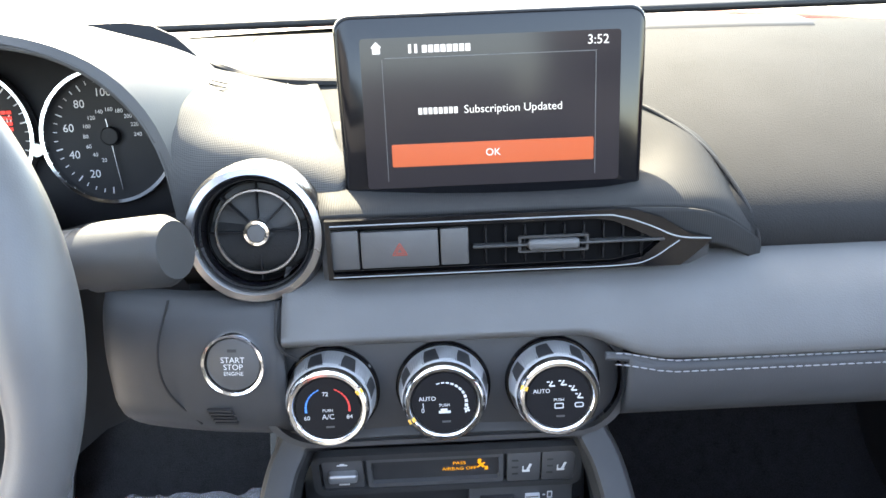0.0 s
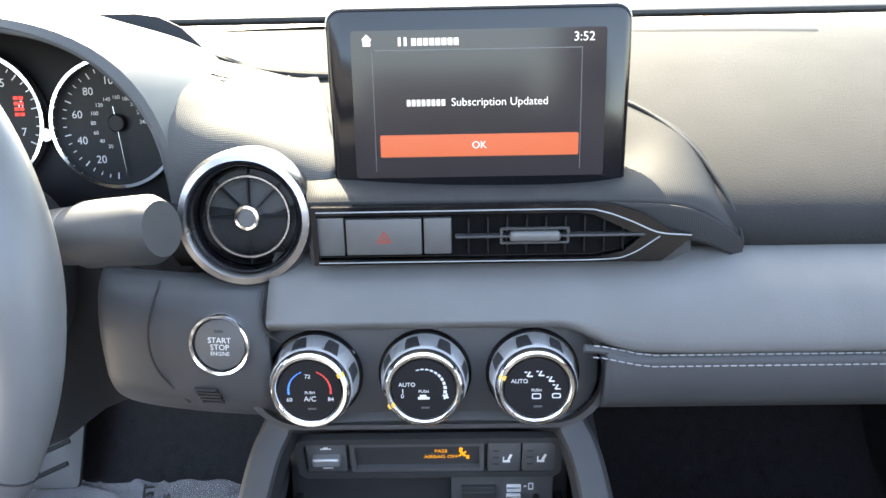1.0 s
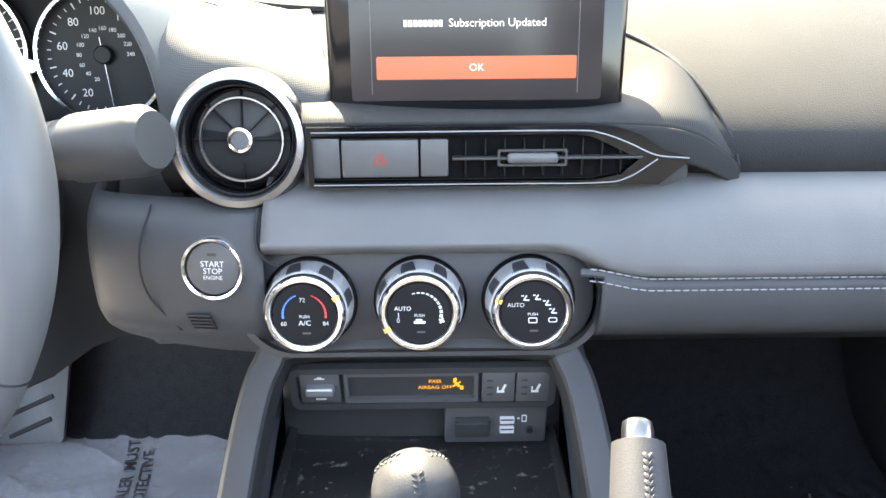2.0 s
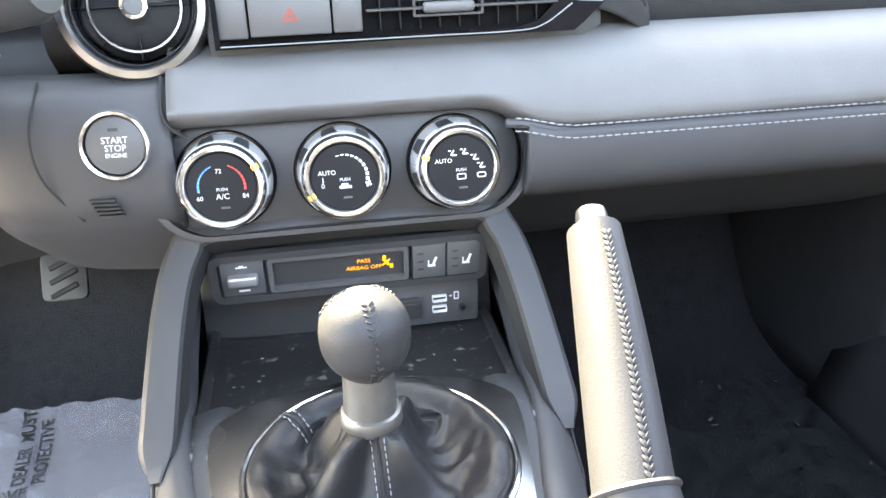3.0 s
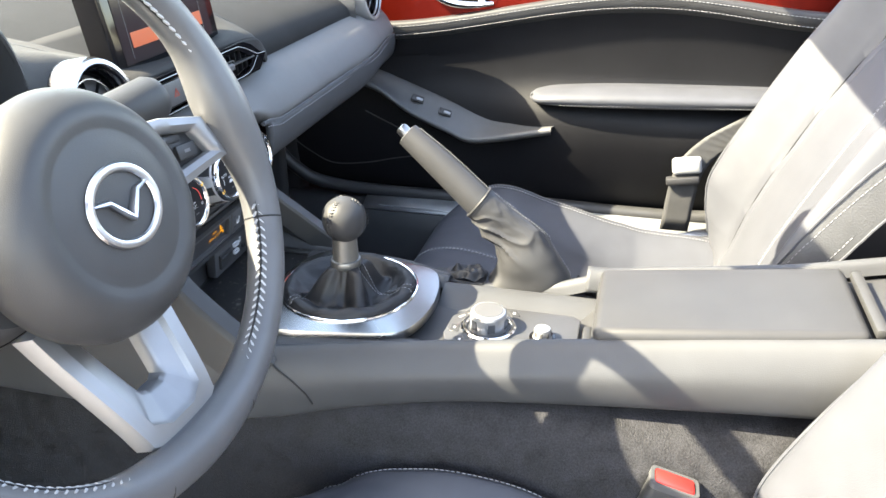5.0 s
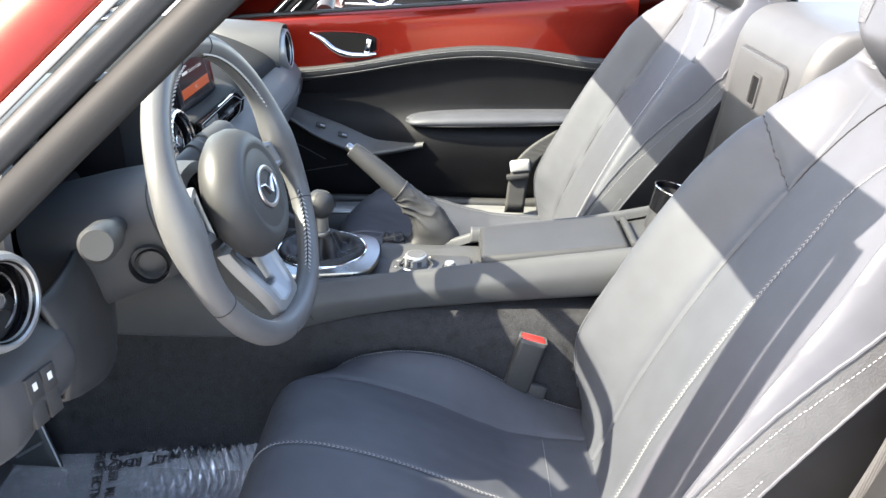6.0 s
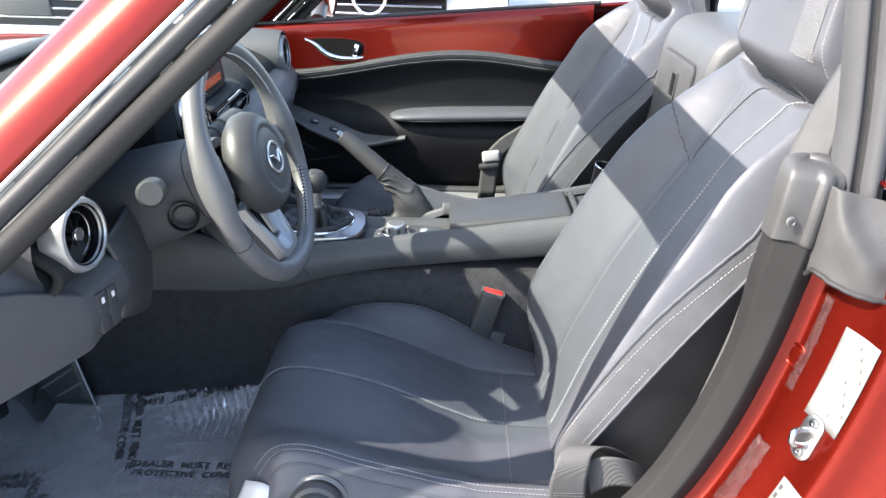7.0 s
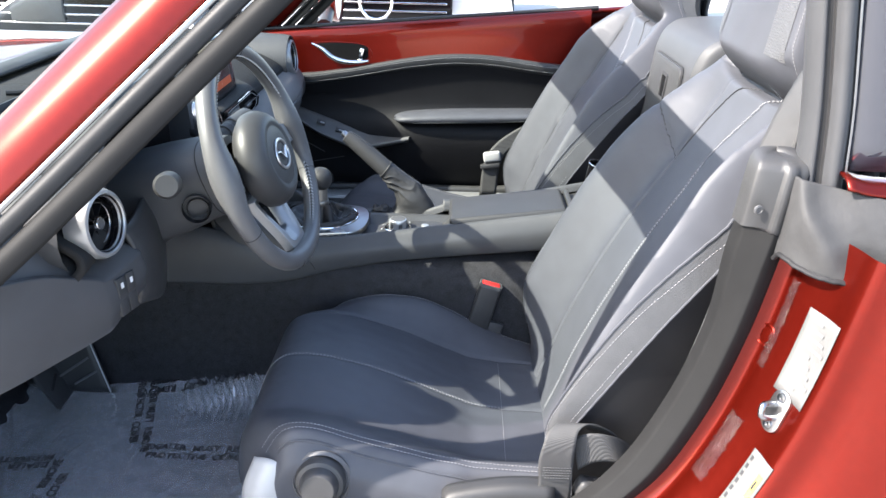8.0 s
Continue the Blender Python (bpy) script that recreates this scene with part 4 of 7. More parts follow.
    for us_ in (((-0.44, 0.06), (-0.44, 0.25), (-0.44, 0.42), (-0.40, 0.49), (-0.33, 0.54), (-0.20, 0.585), (-0.03, 0.606), (0.15, 0.612), (0.40, 0.612)), ((0.66, 0.06), (0.66, 0.25), (0.66, 0.42), (0.64, 0.55))):
        part("back_seam", tube([Vector(back(q.x, q.y)) + Vector((0, 0.0003, 0.0001)) for q in spl([(a, b, 0) for a, b in us_], 110)], 0.0010, 5), RUBBER, st, "dark seam")
    part("wing_seam", tube([Vector(back(-0.44 - 0.46 * k / 30, 0.445 + 0.05 * smooth01(0.44 + 0.46 * k / 30, 0.44, 0.9))) + Vector((0, 0.0003, 0.0001)) for k in range(31)], 0.0009, 5), RUBBER, st, "dark seam")
    part("back_stitching", stitches([Vector(back(0.42 * smooth01(0.05 + 0.58 * k / 90, 0.46, 0.64), 0.05 + 0.58 * k / 90)) + Vector((0, 0.0022, 0.001)) for k in range(91)], 0.0056, 0.0050, 0.00042, cross=0.0026), THREAD, st, "white cross stitching")
    return st


seat(-1, "cabin seats")
seat(1, "cabin seats")

# ---- passenger door ----
door = thing("passenger_door", (0.70, 0.1, 0.5), "closed passenger door with red upper panel and black padded lower trim", "car door")


def belt(y):
    return 1.02 + 0.062 * (0.45 - y) / 0.71


def padline(y):
    return 0.905 + 0.062 * smooth01(y, 0.5, 0.02) - 0.022 * smooth01(0.0 - y, 0.0, 0.26)


YS = [0.72 - 0.06 * k for k in range(18)]
up = [[(0.700, y, belt(y) + 0.0), (0.685, y, belt(y) + 0.002), (0.672, y, belt(y) - 0.01), (0.668, y, (belt(y) + padline(y)) / 2), (0.664, y, padline(y) + 0.004)] for y in YS]
part("upper_panel", surf(up, 20, 40), RED, door, "glossy red upper panel")
pd = [[(0.664, y, padline(y) + 0.004), (0.652, y, padline(y) + 0.002), (0.650, y, padline(y) - 0.008), (0.654, y, padline(y) - 0.020), (0.664, y, padline(y) - 0.028)] for y in YS]
part("pad_strip", surf(pd, 12, 40), GRIPLEATHER, door, "stitched black pad strip")
md = []
for y in YS:
    b_ = 1 - smooth01(y, 0.14, 0.27)      # the lower panel swells behind the pull handle
    md.append([(0.662, y, padline(y) - 0.024), (0.671, y, padline(y) - 0.055), (0.674, y, 0.850), (0.672 - 0.004 * b_, y, 0.815), (0.660 - 0.028 * b_, y, 0.780), (0.655 - 0.030 * b_, y, 0.745), (0.655 - 0.022 * b_, y, 0.70), (0.658 - 0.010 * b_, y, 0.652), (0.667, y, 0.615), (0.680, y, 0.602), (0.725, y, 0.597)])
part("door_card", surf(md, 30, 40), DOORBLACK, door, "dark door card")
arm = [[(0.672, y, z0 + 0.012 * h_), (0.640, y, z0 + 0.014 * h_), (0.610 + w, y, z0 + 0.009 * h_), (0.602 + w, y, z0), (0.608 + w, y, z0 - 0.010 * h_), (0.626 + w, y, z0 - 0.014 * h_), (0.668, y, z0 - 0.012 * h_)] for y, z0, w, h_ in ((0.204, 0.800, 0.040, 0.25), (0.190, 0.802, 0.016, 0.7), (0.15, 0.806, 0.004, 0.95), (0.05, 0.811, 0.0, 1.1), (-0.1, 0.817, 0.0, 1.0), (-0.25, 0.823, 0.004, 0.8))]
part("armrest", surf(arm, 20, 24), LEATHER, door, "padded leather armrest")
bmd = surf([[(0.70, y, belt(y) - 0.004), (0.72, y, belt(y)), (0.78, y, belt(y) - 0.03), (0.84, y, 0.85), (0.855, y, 0.65), (0.83, y, 0.45)] for y in (0.86, 0.5, 0.1, -0.30, -0.42)], 20, 16)
part("outer_skin", bmd, RED, door, thick=0.01)

# ---- steering wheel ----
WC = Vector((-0.3176, 0.3161, 0.9874))
WM = face(WC, 18.7, -4.0)
wh = thing("steering_wheel", WC, "black leather three-spoke steering wheel with silver spokes", "steering wheel")
RIM, RTUBE = 0.1582, 0.0132
HUBM = WM @ Matrix.Translation((0.004, -0.005, 0.009))


def thicker(a):
    """How far the rim swells at the three spokes."""
    return sum(k * math.exp(-(((a - c + math.pi) % (2 * math.pi) - math.pi) / w) ** 2) for c, w, k in ((0.10, 0.26, 1.0), (math.pi - 0.10, 0.26, 1.0), (1.5 * math.pi, 0.34, 0.35)))


RANG = [2 * math.pi * k / 144 for k in range(144)]
part("rim", tube([WM @ Vector(((RIM - 0.0075 * thicker(a)) * math.cos(a), (RIM - 0.0075 * thicker(a)) * math.sin(a), -0.001 * thicker(a))) for a in RANG], [RTUBE + 0.0062 * thicker(a) for a in RANG], 18, True), RIMLEATHER, wh, "stitched leather rim")
part("hub", lathe([(0.0, 0.0150), (0.026, 0.0148), (0.038, 0.0140), (0.0425, 0.0128), (0.0445, 0.0128), (0.0480, 0.0142), (0.0530, 0.0140), (0.0590, 0.0110), (0.0650, 0.0050), (0.0695, -0.003), (0.0715, -0.011), (0.0700, -0.022), (0.060, -0.032), (0.0, -0.036)], HUBM, 72), PLASTIC, wh, "round airbag cover with a sunken centre")

# ---- round air vents ----
def round_vent(at, tilt, yaw, label, ring=SMOKE):
    v = thing("air_vent", at, label, "air vent", "round vents")
    m = face(at, tilt, yaw)
    part("bezel", lathe([(0.043, -0.02), (0.0425, 0.002), (0.040, 0.008), (0.036, 0.009), (0.0325, 0.004), (0.031, -0.008), (0.030, -0.03)], m, 64), ring, v, "satin chrome bezel")
    # the duct's inner shade is put into its colour
    part("duct", lathe([(0.030, -0.004), (0.029, -0.03), (0.020, -0.035), (0.0, -0.036)], m, 48), RECESSSHADE, v, "duct painted near-black for its inner shade")
    part("inner_ring", lathe([(0.0345, 0.0072), (0.0335, 0.0062), (0.0322, 0.0020), (0.0310, -0.006)], m, 56), PIANO, v, "gloss black inner ring")
    part("ring_vane", tube([m @ Vector((0.0252 * math.cos(a), 0.0252 * math.sin(a), -0.005)) for a in [2 * math.pi * k / 48 for k in range(48)]], 0.0011, 6, True), SMOKE, v, "satin ring vane")
    for k in range(8):
        a = radians(45 * k + 90)
        part("spoke_vane", rbox(m @ Matrix.Rotation(a, 4, "Z") @ Matrix.Translation((0.018, 0, -0.012)), 0.024, 0.0009, 0.012, 0.0002, 1), DIAL, v)
    part("centre_knob", lathe([(0.0085, -0.014), (0.0085, -0.001), (0.0075, 0.0005), (0.0058, 0.0007), (0.0055, -0.0008), (0.0, -0.0008)], m, 24), CHROME, v, "chrome centre knob")
    part("knob_cap", lathe([(0.0058, -0.0006), (0.0050, 0.0002), (0.0, 0.0004)], m, 20), GREY, v, "dark knob cap")
    return v


round_vent((-0.106, 0.458, 0.974), 12, 0, "round air vent with satin chrome bezel beside the screen")
round_vent((-0.553, 0.460, 0.972), 6, -9, "round air vent with broad silver bezel at the dash end", SILVER)
round_vent((0.553, 0.452, 0.972), 6, 0, "round air vent with broad silver bezel at the dash end", SILVER)

# ---- infotainment screen ----
SM = face((0.0375, 0.482, 1.0365), 8)
sc = thing("display_screen", (0.037, 0.49, 0.985), "black freestanding touchscreen showing an orange button", "display")
trap = [(x * (1 + 0.02 * (y / 0.112)), y) for x, y in rrect(0.181, 0.115, 0.010, 6)]
part("housing", prism(trap, 0.024, SM, 0.003, 3, z0=-0.022), PIANO, sc, "gloss black bezel")
part("screen_panel", prism([(x, y) for x, y in rrect(0.152, 0.088, 0.002, 3)], 0.0006, SM, 0, z0=0.002), SCREEN, sc, "lit dark screen")
# ---- instrument cluster ----
HX, HZ = -0.325, 0.955


def arch_pts(r, rz, n=40, a0=-12, a1=192):
    out = []
    for k in range(n + 1):
        a = radians(a0 + (a1 - a0) * k / n)
        c, s_ = math.cos(a), math.sin(a)
        out.append((HX + r * math.copysign(abs(c) ** 0.62, c), HZ + rz * math.copysign(abs(s_) ** 0.62, s_)))
    return out


cl = thing("instrument_cluster", (HX, 0.58, 0.95), "hooded instrument cluster with round chrome-ringed gauges", "gauges")
rows = [[(x, y, z) for x, z in arch_pts(r, rz)] for y, r, rz in ((0.625, 0.166, 0.122), (0.60, 0.166, 0.128), (0.55, 0.165, 0.132), (0.50, 0.165, 0.134), (0.482, 0.166, 0.135), (0.476, 0.168, 0.138), (0.480, 0.173, 0.142), (0.50, 0.177, 0.143), (0.56, 0.184, 0.137), (0.63, 0.192, 0.117), (0.72, 0.20, 0.086))]
part("hood", grid(rows), GRAIN, cl, "black grained hood")
part("hood_lining", grid([[(x, y, z) for x, z in arch_pts(r, rz)] for y, r, rz in ((0.622, 0.164, 0.120), (0.58, 0.1635, 0.128), (0.51, 0.163, 0.131))]), DIAL, cl, "dark hood lining", thick=0.001)
GM = face((HX, 0.612, 0.985), 12)
part("backplate", prism(rrect(0.325, 0.19, 0.06), 0.004, GM @ Matrix.Translation((0, 0.0, 0)), 0.001, z0=-0.006), DIAL, cl, "matt black backplate")
for gx, gz, gr, nm in ((0.084, 0.012, 0.0495, "speed"), (-0.024, 0.016, 0.052, "rev"), (-0.118, 0.010, 0.043, "fuel")):
    m = GM @ Matrix.Translation((gx, gz, 0.0))
    gg = part("gauge", lathe([(gr, -0.002), (gr, 0.004), (gr - 0.004, 0.0035), (0.0, 0.0035)], m, 56), DIAL, cl, "black gauge face")
    part("chrome_ring", lathe([(gr, 0.0), (gr + 0.002, 0.006), (gr + 0.001, 0.012), (gr - 0.0015, 0.012), (gr - 0.002, 0.006), (gr - 0.0015, 0.0)], m, 64), CHROME, gg)
    part("hub_cap", lathe([(0.007, 0.003), (0.007, 0.008), (0.006, 0.009), (0.0, 0.009)], m, 24), DIAL, gg, "black hub cap")
    na = {"speed": -83, "rev": -120, "fuel": -60}[nm]
    part("needle", rbox(m @ Matrix.Rotation(radians(na), 4, "Z") @ Matrix.Translation((gr * 0.28, 0, 0.0075)), gr * 1.1, 0.0012, 0.0008, 0.0003, 1), SATIN, gg, "pale needle")
    tk = []
    for k in range(33):
        a = radians(-95 - (290 / 32) * k)
        big = k % 4 == 0
        tk.append(rbox(m @ Matrix.Rotation(a, 4, "Z") @ Matrix.Translation((gr * (0.84 if big else 0.86), 0, 0.0038)), gr * (0.10 if big else 0.06), 0.0009 if big else 0.0006, 0.0002, 0))
    part("scale_marks", join(*tk), ICON, gg, "white scale marks", smooth=False)
    if nm == "speed":
        for k, t in enumerate(("20", "40", "60", "80", "100", "120", "140")):
            a = radians(-95 - 36.3 * (k + 1) + 12)
            part("numeral", words(t, 0.0085, m @ Matrix.Translation((gr * 0.66 * math.cos(a), gr * 0.66 * math.sin(a), 0.0038))), ICON, gg, smooth=False)
        for k, t in enumerate(("20", "40", "60", "80", "100", "120", "140", "160", "180", "200", "220", "240")):
            a = radians(-95 - 22.3 * (k + 1) + 4)
            part("small_numeral", words(t, 0.0042, m @ Matrix.Translation((gr * 0.40 * math.cos(a), gr * 0.40 * math.sin(a), 0.0038))), ICON, gg, smooth=False)
    if nm == "rev":
        for k in range(8):
            a = radians(-125 - 36 * k)
            part("numeral", words(str(k), 0.009, m @ Matrix.Translation((gr * 0.66 * math.cos(a), gr * 0.66 * math.sin(a), 0.0038))), ICON, gg, smooth=False)
        part("warning_light", join(*[rbox(m @ Matrix.Translation((0.029 + 0.0042 * (k % 2), 0.004 + 0.0042 * (k // 2), 0.004)), 0.0034, 0.0026, 0.0004, 0) for k in range(8)]), GLOW_RED, gg, "lit red warning lights", smooth=False)
part("trim_bridge", lathe([(0.006, 0.0), (0.0075, 0.008), (0.005, 0.012), (0.0, 0.012)], GM @ Matrix.Translation((0.030, 0.004, 0)), 24), SATIN, cl, "silver link between the gauges")

rim = [(HX + 0.1685 * math.cos(a) ** 0.62, 0.4765, HZ + 0.1385 * math.sin(a) ** 0.62) for a in [radians(q) for q in (0.5, 20, 40, 60, 80)]]
flow = (((-0.158, 0.470, 0.950), (-0.152, 0.466, 0.947), (-0.150, 0.470, 0.945), (-0.147, 0.474, 0.943)), ((-0.150, 0.480, 1.008), (-0.112, 0.482, 1.009), (-0.064, 0.472, 0.994), (-0.056, 0.474, 0.9905)), ((-0.162, 0.506, 1.038), (-0.120, 0.522, 1.024), (-0.078, 0.528, 1.013), (-0.062, 0.530, 1.0115)), ((-0.188, 0.545, 1.057), (-0.143, 0.572, 1.038), (-0.092, 0.576, 1.024), (-0.072, 0.578, 1.0225)), ((-0.228, 0.600, 1.066), (-0.170, 0.632, 1.045), (-0.104, 0.612, 1.031), (-0.082, 0.614, 1.030)))
part("cowl_skin", surf([[r_, *f_] for r_, f_ in zip(rim, flow)], 30, 30), COWL, cl, "finely dotted cowl sweeping to the air vent", thick=0.003)

# ---- centre fascia, vent strip, hazard switch ----
fa = thing("centre_fascia", (0.06, 0.46, 0.95), "black centre fascia with gloss arrow-shaped vent strip", "trim")
part("ledge", surf([[(-0.066, 0.448, 0.986), (0.03, 0.447, 0.987), (0.10, 0.447, 0.986), (0.16, 0.450, 0.980), (0.196, 0.458, 0.958)], [(-0.068, 0.458, 0.991), (0.03, 0.457, 0.990), (0.10, 0.457, 0.990), (0.165, 0.464, 0.988), (0.195, 0.470, 0.968)], [(-0.078, 0.50, 1.000), (0.0, 0.495, 0.990), (0.11, 0.495, 0.990), (0.160, 0.512, 1.007), (0.178, 0.515, 1.004)], [(-0.082, 0.55, 1.016), (0.03, 0.55, 1.018), (0.10, 0.55, 1.018), (0.128, 0.556, 1.020), (0.140, 0.560, 1.022)]], 30, 16), RIBBED, fa, "finely textured ledge", thick=0.004)
part("ledge_skirt", surf([[(0.105, 0.4470, 0.9855), (0.16, 0.4502, 0.9795), (0.1955, 0.4582, 0.9580)], [(0.12, 0.4475, 0.975), (0.166, 0.4500, 0.9690), (0.1985, 0.4590, 0.9500)], [(0.13, 0.4480, 0.966), (0.168, 0.4500, 0.9580), (0.1985, 0.4600, 0.9420)]], 14, 8), RIBBED, fa, thick=0.003)
part("back_face", prism([(-0.068, -0.024), (0.150, -0.024), (0.166, -0.016), (0.166, -0.001), (0.148, 0.012), (0.118, 0.020), (0.06, 0.021), (-0.068, 0.021)], 0.006, face((0, 0.452, 0.966), 4), 0.002, z0=-0.006), GRAIN, fa)
part("seam", tube(spl([(0.122, 0.575, 1.0245), (0.152, 0.540, 1.017), (0.178, 0.502, 0.999), (0.194, 0.468, 0.972), (0.200, 0.461, 0.950), (0.196, 0.462, 0.941)], 30), 0.0015, 8), RUBBER, fa, "dark seam")
part("seam", tube(spl([(-0.066, 0.480, 0.9972), (-0.078, 0.528, 1.0128), (-0.092, 0.576, 1.0238), (-0.104, 0.612, 1.0308)], 16), 0.0008, 6), RUBBER, fa, "dark seam")
part("slot_seam", tube(spl([(-0.222, 0.735, 1.047), (-0.170, 0.642, 1.0445), (-0.141, 0.628, 1.036), (-0.103, 0.620, 1.031), (-0.045, 0.618, 1.028)], 24), 0.0042, 8), RUBBER, fa, "dark dash seam")
VS = face((0.0, 0.4455, 0.966), 4)


def arrow(x0, xs, xt, zt, zb, k):
    """Outline of the strip: straight left end, pointed right end."""
    return [(x0, zb), (xt - k * 0.6, zb), (xt - 0.012, -0.012), (xt, -0.001), (xt - 0.014, 0.003), (xs + 0.028, 0.013), (xs + 0.012, zt - 0.001), (xs, zt), (x0, zt)]


out_ = arrow(-0.063, 0.105, 0.1625, 0.0195, -0.0165, 0.03)
in_ = [(-0.060, -0.0135), (0.105, -0.0135), (0.122, -0.010), (0.132, -0.001), (0.124, 0.003), (0.112, 0.009), (0.103, 0.013), (0.092, 0.0145), (-0.060, 0.0145)]
part("gloss_frame", ringplate(out_, in_, 0.006, VS), PIANO, fa, "piano black frame", angle=25)
part("chrome_edge", tube([VS @ Vector((x, y, 0.0062)) for x, y in [(-0.060, 0.0165)] + [(p.x, p.y) for p in spl([(0.0, 0.0166, 0), (0.09, 0.0166, 0), (0.108, 0.0150, 0), (0.125, 0.009, 0), (0.142, 0.0015, 0), (0.1615, -0.0005, 0)], 24)]], 0.0005, 6), SPOKE, fa, "thin chrome edge")
part("chrome_edge", tube([VS @ Vector((p.x, p.y, 0.0060)) for p in spl([(-0.060, -0.0150, 0), (0.05, -0.0150, 0), (0.108, -0.0150, 0), (0.126, -0.012, 0), (0.143, -0.001, 0)], 24)], 0.0004, 6), SPOKE, fa, "thin chrome edge")
# only a few millimetres deep: black colour paints the shade of a deeper cavity
part("vent_cavity", prism([(x, y) for x, y in in_], 0.003, VS, 0, z0=-0.004), RECESSSHADE, fa, "shallow vent cavity painted black as shade")
part("blank_switch", rbox(VS @ Matrix.Translation((-0.0525, 0.0005, 0.0015)), 0.0165, 0.024, 0.004, 0.001), GREY, fa)
hz = thing("hazard_switch", VS @ Vector((-0.021, 0, 0)), "wide black hazard switch with a red triangle", "switch")
part("button", rbox(VS @ Matrix.Translation((-0.0205, 0.0005, 0.0025)), 0.0452, 0.0225, 0.005, 0.001), GREY, hz)
tri = [rbox(VS @ Matrix.Translation((-0.0205, -0.0005, 0.0052)) @ Matrix.Rotation(radians(a), 4, "Z") @ Matrix.Translation((0, -d, 0)), w, 0.0007, 0.0003, 0) for a in (0, 120, 240) for d, w in ((0.0024, 0.0085), (0.0013, 0.0045))]
part("triangle", join(*tri), HAZARDRED, hz, "red warning triangle", smooth=False)
part("blank_switch", rbox(VS @ Matrix.Translation((0.0115, 0.0005, 0.0018)), 0.0165, 0.0225, 0.005, 0.001), GREY, fa)
for k in range(9):
    part("vane", rbox(VS @ Matrix.Translation((0.030 + 0.0115 * k, 0, 0.000)), 0.0010, 0.022 - 0.0012 * max(0, k - 6), 0.007, 0.0003, 1), DIAL, fa)
part("cross_bar", rbox(VS @ Matrix.Translation((0.078, 0.0005, 0.0045)), 0.112, 0.0016, 0.006, 0.0005, 1), PLASTIC, fa, "horizontal vane")
part("slider", rbox(VS @ Matrix.Translation((0.069, 0.0008, 0.0075)), 0.030, 0.0062, 0.006, 0.0022, 3), GREY, fa, "vent slider tab")
part("slider_frame", ringplate(rrect(0.041, 0.010, 0.001, 2), rrect(0.038, 0.0075, 0.0008, 2), 0.002, VS @ Matrix.Translation((0.069, 0.0008, 0.005))), PLASTIC, fa)
gr_ = [rbox(pose(-0.147 + 0.0006 * k, 0.562 + 0.0055 * k, 1.0378 + 0.0012 * k, 12, 14, -8), 0.012, 0.0013, 0.001, 0) for k in range(4)]
for b_ in gr_:
    part("sensor_slot", b_, INK, fa, "dark slot", smooth=False)

# ---- screen picture ----
def put_words(t, size, x, y, m_=GLOW_WHITE, al="CENTER"):
    part("screen_text", words(t, size, SM @ Matrix.Translation((x, y, 0.0034)), al), m_, sc, smooth=False)


part("title_bar", join(bar(SM, 0, 0.0325, 0.124, 0.0005, 0.0027), bar(SM, -0.0635, -0.004, 0.0004, 0.072, 0.0027), bar(SM, 0.0615, -0.004, 0.0004, 0.072, 0.0027)), GREY, sc, "thin grey frame line", smooth=False)
part("title_block", join(bar(SM, -0.047, 0.0375, 0.0016, 0.005, 0.0028), bar(SM, -0.0435, 0.0375, 0.0016, 0.005, 0.0028), *[bar(SM, -0.0385 + 0.0036 * k, 0.0372, 0.0028, 0.0042, 0.0028) for k in range(8)], bar(SM, -0.0665, 0.0368, 0.0045, 0.0034, 0.0028), rbox(SM @ Matrix.Translation((-0.0665, 0.039, 0.0028)) @ Matrix.Rotation(radians(45), 4, "Z"), 0.0042, 0.0042, 0.0003, 0)), GLOW_WHITE, sc, "white icons and title", smooth=False)
put_words("3:52", 0.0075, 0.0625, 0.0385)
part("name_block", join(*[bar(SM, -0.0425 + 0.0030 * k, 0.0015, 0.0022, 0.0038, 0.0028) for k in range(8)]), GLOW_WHITE, sc, "white word bars", smooth=False)
put_words("Subscription Updated", 0.0067, 0.0125, 0.0015)
part("ok_button", prism(rrect(0.121, 0.0135, 0.0008, 2), 0.0004, SM @ Matrix.Translation((0, -0.0245, 0.0026))), GLOW_ORANGE, sc, "orange on-screen button", smooth=False)
put_words("OK", 0.0062, 0, -0.0245)
part("screen_foot", rbox(pose(0.037, 0.505, 0.99, 0, 0, 0), 0.11, 0.03, 0.03, 0.006), PLASTIC, sc)

